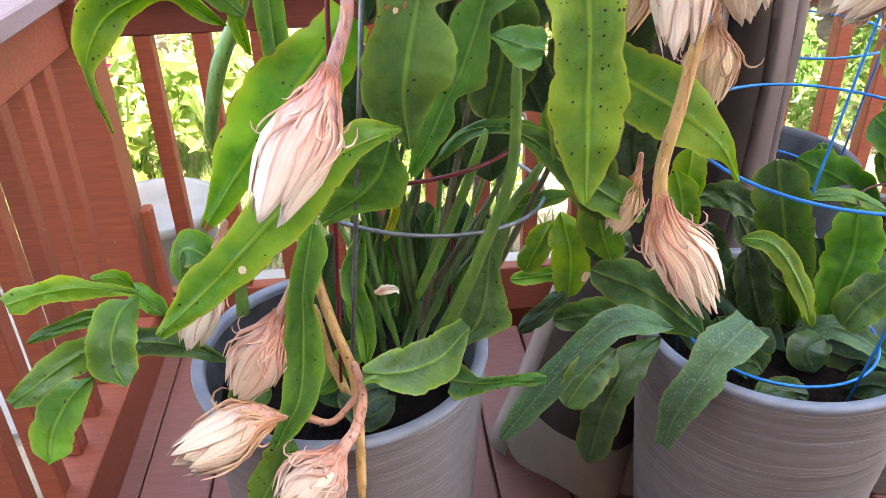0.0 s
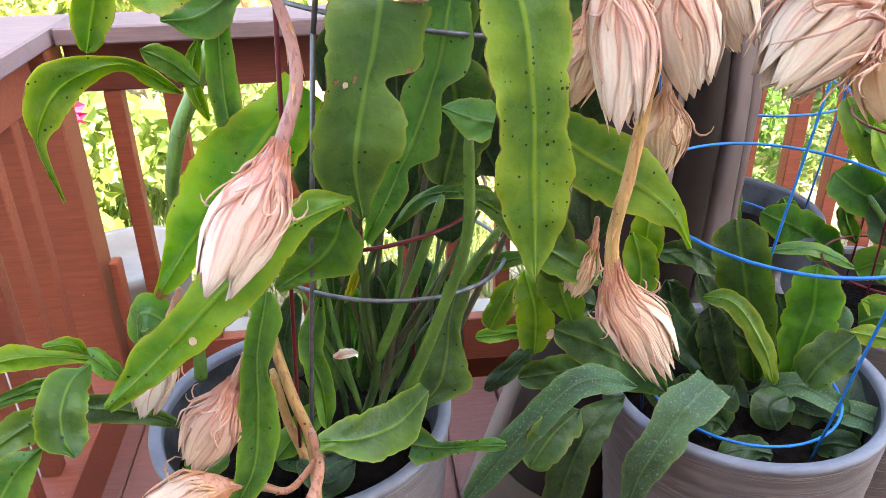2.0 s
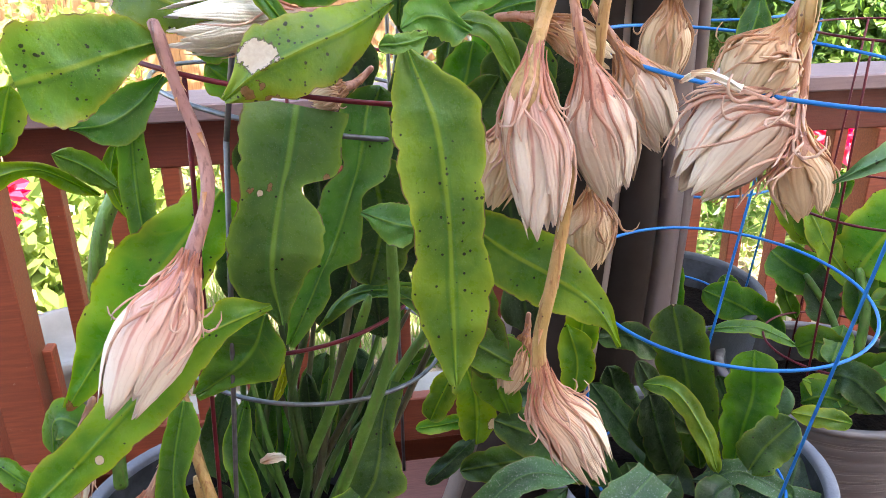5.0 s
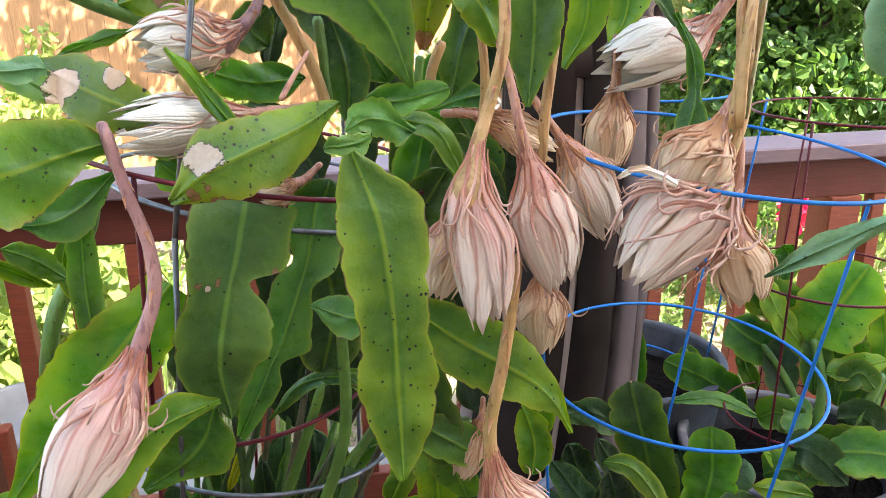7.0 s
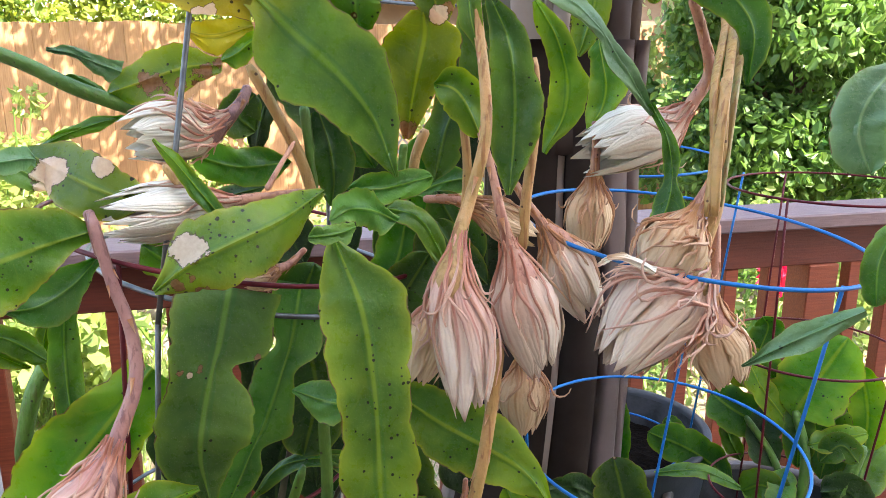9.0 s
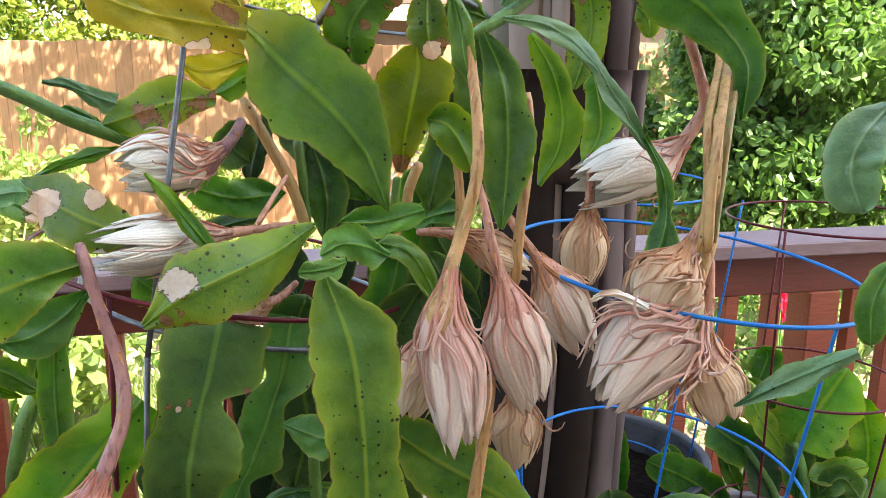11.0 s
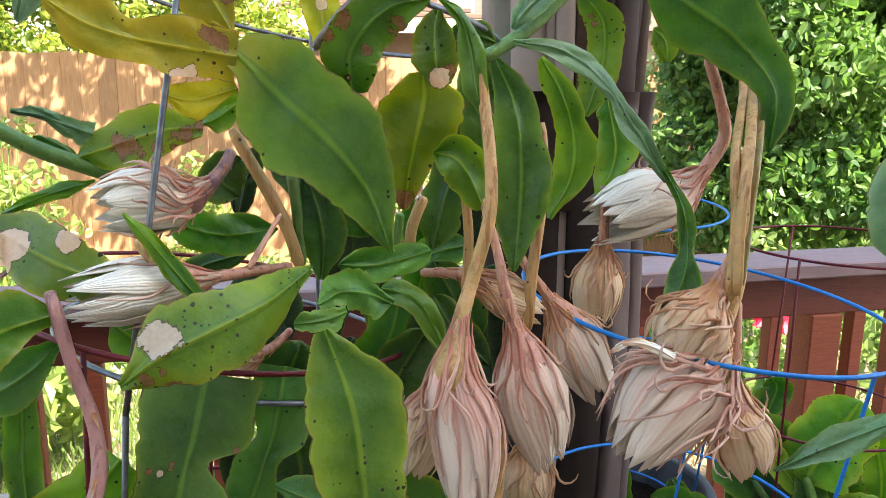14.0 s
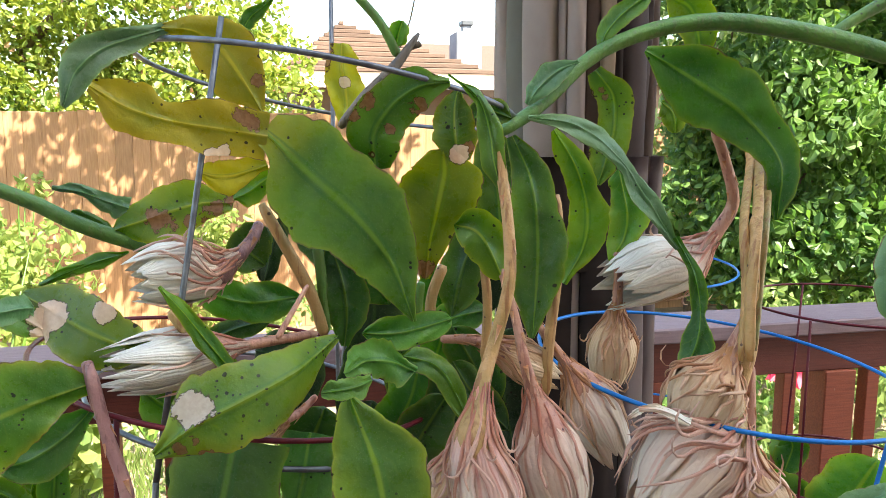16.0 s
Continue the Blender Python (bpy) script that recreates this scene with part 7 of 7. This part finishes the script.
blade(cactus, [(0.263, 0.745, 1.347), (0.261, 0.744, 1.362), (0.259, 0.742, 1.378), (0.259, 0.741, 1.394), (0.261, 0.740, 1.407)], (11, 13, 16, 20, 20, 19, 17, 13, 9, 4), (11, 15, 18, 21, 19, 18, 16, 13, 8, 4), (-0.24, -0.97, -0.02), OLIVE)
blade(cactus, [(-0.294, 0.800, 0.713), (-0.301, 0.790, 0.733), (-0.313, 0.780, 0.744), (-0.327, 0.770, 0.748)], (4, 4, 6, 7, 9, 9, 9, 8, 5, 1), (2, 3, 7, 10, 9, 9, 7, 5, 4, 2), (0.34, -0.81, 0.48), LIME)
blade(cactus, [(0.402, 0.660, 1.139), (0.417, 0.658, 1.138), (0.433, 0.657, 1.132), (0.448, 0.655, 1.123)], (2, 3, 4, 5, 4, 4, 4, 4, 4, 6), (3, 3, 3, 3, 4, 5, 5, 5, 4, 3), (-0.46, -0.86, 0.22), PETAL_CREAM, name="petal", wave=0.2, label="shrivelled white petal")
blade(cactus, [(0.393, 0.660, 1.131), (0.397, 0.660, 1.134), (0.401, 0.660, 1.136), (0.406, 0.660, 1.137)], (2, 2, 2, 2, 3, 3, 3, 3, 2, 2), (1, 2, 2, 3, 3, 3, 3, 3, 2, 2), (-0.42, -0.88, 0.21), PETAL_CREAM, name="petal", label="shrivelled white petal")
blade(cactus, [(-0.012, 0.800, 0.680), (-0.002, 0.800, 0.684), (0.008, 0.800, 0.685), (0.018, 0.800, 0.684)], (4, 4, 5, 7, 6, 6, 5, 5, 3, 1), (1, 4, 6, 6, 6, 6, 6, 5, 4, 7), (0.00, -0.84, 0.55), PETAL_CREAM, name="petal", label="dry fallen petal")

# ---- young cactus in the grey planter ----
young = holder("young_orchid_cactus", 0.588, 0.90, 0.46, label="young leafy cactus with glossy upright green leaves", category="plant")
young.matrix_basis = pose(0, 0, 0)

leaf(young, [(0.646, 0.950, 0.449), (0.615, 0.950, 0.581), (0.589, 0.955, 0.680), (0.575, 0.970, 0.747)], 0.082, (-0.44, -0.77, 0.46), MID, base=0.35, tip=0.2, notch=0.14, wave=0.16)
leaf(young, [(0.664, 0.900, 0.469), (0.673, 0.900, 0.567), (0.680, 0.900, 0.626), (0.671, 0.900, 0.698)], 0.079, (-0.50, -0.71, 0.49), FRESH, base=0.5, tip=0.25, notch=0.17, wave=0.16)
leaf(young, [(0.585, 0.920, 0.474), (0.555, 0.920, 0.547), (0.527, 0.920, 0.632)], 0.055, (-0.40, -0.73, 0.56), SHADED, base=0.3, tip=0.3, notch=0.14, wave=0.16)
leaf(young, [(0.520, 0.940, 0.638), (0.557, 0.900, 0.644), (0.594, 0.870, 0.587), (0.617, 0.860, 0.525)], 0.033, (0.11, -0.83, 0.54), LIME, base=0.3, tip=0.4, wave=0.16)
leaf(young, [(0.622, 0.930, 0.542), (0.560, 0.930, 0.600), (0.515, 0.940, 0.676)], 0.042, (-0.41, -0.75, 0.52), SHADED, base=0.3, tip=0.4, wave=0.16)
leaf(young, [(0.663, 0.860, 0.516), (0.685, 0.860, 0.559), (0.726, 0.860, 0.601)], 0.066, (-0.50, -0.67, 0.54), MID, base=0.35, tip=0.35, wave=0.16)
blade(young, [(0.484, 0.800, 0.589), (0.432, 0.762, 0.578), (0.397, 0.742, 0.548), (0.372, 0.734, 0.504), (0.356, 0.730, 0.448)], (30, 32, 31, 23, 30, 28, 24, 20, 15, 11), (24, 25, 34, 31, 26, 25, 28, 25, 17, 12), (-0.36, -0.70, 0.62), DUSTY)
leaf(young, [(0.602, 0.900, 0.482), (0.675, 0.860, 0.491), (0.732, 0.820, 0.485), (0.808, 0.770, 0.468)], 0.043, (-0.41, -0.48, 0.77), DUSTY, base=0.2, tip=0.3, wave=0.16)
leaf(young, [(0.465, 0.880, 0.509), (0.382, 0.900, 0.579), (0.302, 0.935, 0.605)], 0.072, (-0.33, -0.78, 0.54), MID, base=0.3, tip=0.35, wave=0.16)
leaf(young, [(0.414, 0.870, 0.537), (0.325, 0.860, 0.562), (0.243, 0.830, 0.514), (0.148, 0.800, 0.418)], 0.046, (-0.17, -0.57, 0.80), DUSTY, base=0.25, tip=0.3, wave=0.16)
leaf(young, [(0.319, 0.840, 0.530), (0.277, 0.820, 0.509), (0.239, 0.800, 0.469)], 0.057, (-0.25, -0.74, 0.62), MID, base=0.3, tip=0.3, wave=0.16)
leaf(young, [(0.395, 0.870, 0.524), (0.333, 0.830, 0.505), (0.298, 0.810, 0.442), (0.279, 0.800, 0.355)], 0.058, (-0.26, -0.71, 0.66), SHADED, base=0.4, tip=0.25, wave=0.16)
leaf(young, [(0.398, 0.950, 0.516), (0.329, 0.960, 0.508), (0.259, 0.970, 0.494)], 0.053, (-0.27, -0.78, 0.56), MID, base=0.35, tip=0.35, wave=0.16)
leaf(young, [(0.380, 0.980, 0.609), (0.343, 0.980, 0.622), (0.318, 0.990, 0.593)], 0.051, (-0.29, -0.82, 0.49), SHADED, base=0.3, tip=0.4, wave=0.16)
leaf(young, [(0.275, 1.020, 0.659), (0.292, 1.010, 0.589), (0.290, 1.000, 0.517)], 0.063, (-0.24, -0.83, 0.50), LIME, base=0.3, tip=0.35, wave=0.16)
leaf(young, [(0.263, 1.020, 0.646), (0.240, 1.020, 0.598), (0.222, 1.020, 0.556)], 0.044, (-0.20, -0.84, 0.50), LIME, base=0.3, tip=0.3, wave=0.16)
leaf(young, [(0.288, 1.020, 0.552), (0.242, 1.020, 0.546), (0.199, 1.020, 0.544)], 0.025, (-0.20, -0.83, 0.53), LIME, base=0.3, tip=0.3, wave=0.16)
leaf(young, [(0.289, 1.000, 0.528), (0.251, 0.990, 0.500), (0.208, 0.980, 0.469)], 0.032, (-0.20, -0.80, 0.57), SHADED, base=0.3, tip=0.4, wave=0.16)
leaf(young, [(0.401, 0.870, 0.822), (0.400, 0.870, 0.779), (0.392, 0.870, 0.731)], 0.045, (-0.38, -0.83, 0.40), LIME, base=0.3, tip=0.4, wave=0.16)
leaf(young, [(0.614, 1.050, 0.608), (0.554, 1.050, 0.653), (0.496, 1.050, 0.657)], 0.049, (-0.42, -0.80, 0.42), SHADED, base=0.3, tip=0.4, wave=0.16)
leaf(young, [(0.630, 0.860, 0.489), (0.688, 0.860, 0.471), (0.733, 0.850, 0.441)], 0.068, (-0.48, -0.65, 0.59), SHADED, base=0.3, tip=0.3, wave=0.16)
leaf(young, [(0.554, 0.860, 0.530), (0.527, 0.850, 0.500), (0.499, 0.840, 0.481)], 0.049, (-0.39, -0.69, 0.61), SHADED, base=0.3, tip=0.3, wave=0.16)
leaf(young, [(0.660, 0.950, 0.424), (0.542, 0.970, 0.513), (0.470, 1.000, 0.606)], 0.054, (-0.38, -0.74, 0.56), SHADED, base=0.3, tip=0.3, wave=0.16)
leaf(young, [(0.628, 0.950, 0.440), (0.531, 1.000, 0.558), (0.495, 1.000, 0.634)], 0.054, (-0.37, -0.76, 0.53), SHADED, base=0.3, tip=0.3, wave=0.16)
leaf(young, [(0.564, 0.930, 0.501), (0.525, 0.930, 0.567), (0.544, 0.930, 0.605)], 0.038, (-0.42, -0.75, 0.51), SHADED, base=0.3, tip=0.3, wave=0.16)
leaf(young, [(0.656, 0.800, 0.453), (0.672, 0.780, 0.478), (0.700, 0.760, 0.482)], 0.040, (-0.53, -0.62, 0.57), SHADED, base=0.3, tip=0.3, wave=0.16)
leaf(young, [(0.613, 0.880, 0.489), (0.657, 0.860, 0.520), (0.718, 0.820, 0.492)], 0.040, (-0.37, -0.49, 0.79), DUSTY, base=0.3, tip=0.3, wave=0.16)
leaf(young, [(0.533, 0.820, 0.481), (0.518, 0.830, 0.495), (0.492, 0.830, 0.498)], 0.049, (-0.43, -0.69, 0.58), SHADED, base=0.3, tip=0.3, wave=0.16)
leaf(young, [(0.611, 0.820, 0.473), (0.607, 0.840, 0.499), (0.637, 0.850, 0.509)], 0.058, (-0.49, -0.67, 0.56), SHADED, base=0.3, tip=0.3, wave=0.16)
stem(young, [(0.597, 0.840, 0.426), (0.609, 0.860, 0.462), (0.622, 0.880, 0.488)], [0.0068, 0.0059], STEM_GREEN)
# leaves low in the pot, mostly coloured dark for the shade there
leaf(young, [(0.509, 0.840, 0.424), (0.521, 0.900, 0.462), (0.503, 0.920, 0.513)], 0.052, (-0.41, -0.71, 0.58), SHADED, base=0.3, tip=0.3, notch=0.17, wave=0.16)
leaf(young, [(0.579, 0.840, 0.428), (0.584, 0.920, 0.463), (0.558, 0.950, 0.530)], 0.062, (-0.44, -0.70, 0.56), SHADED, base=0.3, tip=0.3, notch=0.17, wave=0.16)
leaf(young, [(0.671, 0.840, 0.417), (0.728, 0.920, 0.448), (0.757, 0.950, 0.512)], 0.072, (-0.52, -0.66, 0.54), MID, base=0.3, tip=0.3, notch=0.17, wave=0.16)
leaf(young, [(0.621, 0.820, 0.429), (0.660, 0.880, 0.441), (0.667, 0.930, 0.491)], 0.079, (-0.49, -0.66, 0.57), SHADED, base=0.3, tip=0.3, notch=0.17, wave=0.16)
leaf(young, [(0.695, 0.800, 0.438), (0.741, 0.860, 0.470), (0.776, 0.900, 0.501)], 0.068, (-0.55, -0.64, 0.54), SHADED, base=0.3, tip=0.3, notch=0.17, wave=0.16)
leaf(young, [(0.483, 0.860, 0.475), (0.458, 0.920, 0.518), (0.455, 0.980, 0.572)], 0.052, (-0.37, -0.75, 0.55), SHADED, base=0.3, tip=0.3, notch=0.17, wave=0.16)
leaf(young, [(0.641, 0.920, 0.412), (0.648, 0.980, 0.480), (0.642, 1.020, 0.564)], 0.065, (-0.47, -0.71, 0.52), SHADED, base=0.3, tip=0.3, notch=0.17, wave=0.16)
leaf(young, [(0.720, 0.920, 0.404), (0.742, 0.960, 0.485), (0.732, 0.980, 0.569)], 0.073, (-0.53, -0.68, 0.51), SHADED, base=0.3, tip=0.3, notch=0.17, wave=0.16)
leaf(young, [(0.511, 0.800, 0.458), (0.552, 0.800, 0.464), (0.590, 0.790, 0.458)], 0.040, (-0.45, -0.66, 0.60), SHADED, base=0.3, tip=0.3, notch=0.17, wave=0.16)
leaf(young, [(0.740, 0.950, 0.470), (0.765, 0.980, 0.514), (0.803, 1.000, 0.562)], 0.064, (-0.54, -0.69, 0.48), SHADED, base=0.3, tip=0.3, notch=0.17, wave=0.16)
leaf(young, [(0.707, 0.950, 0.405), (0.729, 0.990, 0.488), (0.695, 1.020, 0.581)], 0.065, (-0.51, -0.70, 0.50), SHADED, base=0.3, tip=0.3, notch=0.17, wave=0.16)

# ---- sprouts in the dark planter ----
sprout = holder("cactus_sprout", 0.80, 1.445, 0.48, label="small cactus sprouts with a few upright leaves", category="plant")
sprout.matrix_basis = pose(0, 0, 0)

leaf(sprout, [(0.790, 1.370, 0.463), (0.786, 1.370, 0.569), (0.776, 1.380, 0.644)], 0.044, (-0.44, -0.81, 0.40), FRESH, base=0.3, tip=0.25)
leaf(sprout, [(0.984, 1.260, 0.485), (0.898, 1.280, 0.552), (0.811, 1.300, 0.593)], 0.081, (-0.51, -0.76, 0.41), FRESH, base=0.35, tip=0.35)
leaf(sprout, [(0.903, 1.300, 0.554), (0.873, 1.310, 0.590), (0.863, 1.320, 0.611)], 0.038, (-0.49, -0.78, 0.39), FRESH, base=0.3, tip=0.4)
leaf(sprout, [(0.791, 1.240, 0.538), (0.869, 1.200, 0.555), (0.943, 1.170, 0.525)], 0.032, (-0.28, -0.41, 0.87), FRESH, base=0.3, tip=0.4)
leaf(sprout, [(0.777, 1.400, 0.442), (0.760, 1.400, 0.478), (0.744, 1.400, 0.506)], 0.032, (-0.41, -0.80, 0.44), FRESH, base=0.3, tip=0.4)
leaf(sprout, [(0.781, 1.360, 0.469), (0.748, 1.350, 0.498), (0.711, 1.350, 0.501)], 0.028, (-0.41, -0.80, 0.44), FRESH, base=0.3, tip=0.4)
stem(sprout, [(0.887, 1.320, 0.427), (0.915, 1.300, 0.489), (0.941, 1.290, 0.518)], [0.0069, 0.0058], STEM_GREEN)

# ---- cactus in the caged planter at the railing ----
caged = holder("caged_orchid_cactus", 0.985, 1.13, 0.43, label="leafy cactus with broad bright leaves inside a wire cage", category="plant")
caged.matrix_basis = pose(0, 0, 0)

leaf(caged, [(1.008, 1.140, 0.681), (1.032, 1.130, 0.739), (1.086, 1.120, 0.834)], 0.131, (-0.60, -0.71, 0.36), LIME, base=0.3, tip=0.35)
leaf(caged, [(1.037, 1.170, 0.676), (0.975, 1.180, 0.745), (0.914, 1.200, 0.787)], 0.082, (-0.57, -0.75, 0.35), FRESH, base=0.35, tip=0.4)
leaf(caged, [(1.020, 1.200, 0.617), (0.943, 1.220, 0.663), (0.911, 1.250, 0.688)], 0.086, (-0.53, -0.75, 0.40), FRESH, base=0.35, tip=0.4)
leaf(caged, [(1.028, 1.150, 0.640), (0.952, 1.160, 0.734), (0.916, 1.180, 0.805)], 0.051, (-0.11, -0.92, 0.37), LIME, base=0.3, tip=0.4)
leaf(caged, [(1.013, 1.100, 0.644), (1.052, 1.080, 0.661), (1.090, 1.050, 0.682)], 0.050, (-0.39, -0.44, 0.81), LIME, base=0.3, tip=0.4)
leaf(caged, [(1.015, 1.120, 0.588), (1.017, 1.130, 0.651), (1.020, 1.140, 0.702)], 0.056, (-0.58, -0.70, 0.41), FRESH, base=0.3, tip=0.3)
leaf(caged, [(1.025, 1.080, 0.620), (1.047, 1.060, 0.661), (1.069, 1.040, 0.636)], 0.049, (-0.62, -0.67, 0.41), SCARRED, base=0.3, tip=0.4)
leaf(caged, [(0.992, 1.250, 0.533), (0.967, 1.260, 0.581), (0.956, 1.260, 0.619)], 0.036, (-0.52, -0.74, 0.43), FRESH, base=0.3, tip=0.3)
leaf(caged, [(0.999, 1.130, 0.584), (0.970, 1.100, 0.559), (0.948, 1.080, 0.539)], 0.051, (-0.56, -0.69, 0.47), GREEN, base=0.3, tip=0.4)
leaf(caged, [(1.012, 1.050, 0.560), (0.952, 1.020, 0.519), (1.006, 1.000, 0.502)], 0.058, (-0.56, -0.65, 0.51), GREEN, base=0.3, tip=0.4)
leaf(caged, [(0.953, 1.000, 0.554), (1.002, 0.970, 0.566), (1.061, 0.950, 0.560)], 0.084, (-0.60, -0.63, 0.49), GREEN, base=0.3, tip=0.4)
leaf(caged, [(1.136, 1.100, 0.607), (1.149, 1.120, 0.687), (1.138, 1.140, 0.768)], 0.072, (-0.64, -0.67, 0.37), LIME, base=0.3, tip=0.4)
leaf(caged, [(0.879, 1.050, 0.487), (0.898, 1.020, 0.516), (0.951, 1.000, 0.499)], 0.067, (-0.54, -0.67, 0.52), GREEN, base=0.3, tip=0.4)
leaf(caged, [(0.873, 1.050, 0.534), (0.916, 1.030, 0.518), (0.918, 1.000, 0.504)], 0.049, (-0.54, -0.67, 0.51), LIME, base=0.3, tip=0.4)
leaf(caged, [(0.823, 1.000, 0.507), (0.873, 0.980, 0.503), (0.911, 0.960, 0.500)], 0.037, (-0.53, -0.65, 0.54), LIME, base=0.3, tip=0.4)
leaf(caged, [(1.066, 1.300, 0.737), (1.048, 1.300, 0.775), (1.045, 1.320, 0.804)], 0.056, (-0.57, -0.76, 0.31), GREEN, base=0.3, tip=0.4)
leaf(caged, [(0.966, 1.200, 0.780), (0.983, 1.200, 0.833), (0.969, 1.200, 0.855)], 0.055, (-0.56, -0.76, 0.33), GREEN, base=0.3, tip=0.4)
leaf(caged, [(0.962, 1.200, 0.715), (0.923, 1.220, 0.776), (0.902, 1.250, 0.831)], 0.061, (-0.52, -0.77, 0.37), LIME, base=0.3, tip=0.4)
stem(caged, [(0.996, 1.080, 0.521), (1.011, 1.100, 0.622), (1.004, 1.130, 0.697)], [0.0091, 0.0081], STEM_GREEN, ribs=0.15)
stem(caged, [(1.020, 1.050, 0.513), (1.062, 1.050, 0.598), (1.083, 1.050, 0.661)], [0.0118, 0.0109], STEM_GREEN, ribs=0.15)
stem(caged, [(0.989, 1.100, 0.509), (0.990, 1.150, 0.587), (0.954, 1.200, 0.659)], [0.0073, 0.0063], STEM_GREEN)
leaf(caged, [(1.074, 1.000, 0.492), (0.995, 1.000, 0.559), (0.932, 1.020, 0.577)], 0.076, (-0.59, -0.64, 0.49), GREEN, base=0.3, tip=0.35)
leaf(caged, [(1.081, 1.020, 0.546), (1.056, 1.040, 0.582), (1.017, 1.060, 0.576)], 0.069, (-0.61, -0.65, 0.45), SHADED, base=0.3, tip=0.35)
leaf(caged, [(0.982, 0.970, 0.504), (0.931, 1.000, 0.557), (0.916, 1.050, 0.539)], 0.066, (-0.56, -0.66, 0.50), SHADED, base=0.3, tip=0.35)
leaf(caged, [(0.985, 1.100, 0.533), (0.949, 1.120, 0.561), (0.927, 1.150, 0.535)], 0.062, (-0.54, -0.70, 0.47), GREEN, base=0.3, tip=0.35)
leaf(caged, [(1.049, 1.100, 0.572), (1.074, 1.120, 0.650), (1.060, 1.150, 0.727)], 0.082, (-0.61, -0.68, 0.40), GREEN, base=0.3, tip=0.35)
leaf(caged, [(1.082, 1.050, 0.550), (1.121, 1.080, 0.597), (1.165, 1.100, 0.638)], 0.081, (-0.63, -0.65, 0.43), GREEN, base=0.3, tip=0.35)
leaf(caged, [(0.991, 1.150, 0.575), (0.982, 1.180, 0.619), (1.011, 1.200, 0.677)], 0.064, (-0.55, -0.72, 0.42), SHADED, base=0.3, tip=0.35)
leaf(caged, [(1.159, 1.200, 0.527), (1.206, 1.220, 0.636), (1.180, 1.240, 0.726)], 0.089, (-0.63, -0.68, 0.37), GREEN, base=0.3, tip=0.35)

# leaves that reach in from the cactus at the side
blade(cactus, [(0.481, 0.560, 1.066), (0.507, 0.547, 1.086), (0.534, 0.533, 1.105), (0.558, 0.520, 1.122)], (1, 3, 7, 9, 12, 12, 10, 8, 6, 4), (1, 4, 7, 9, 12, 12, 10, 8, 6, 4), (-0.63, -0.73, 0.27), WAXY)
leaf(cactus, [(0.615, 0.580, 1.313), (0.582, 0.575, 1.279), (0.574, 0.570, 1.253), (0.585, 0.565, 1.223)], 0.046, (-0.65, -0.75, 0.12), WAXY, base=0.3, tip=0.35)
leaf(cactus, [(0.656, 0.600, 1.174), (0.640, 0.600, 1.135), (0.643, 0.600, 1.093)], 0.029, (-0.66, -0.70, 0.26), BLUE, base=0.3, tip=0.3)
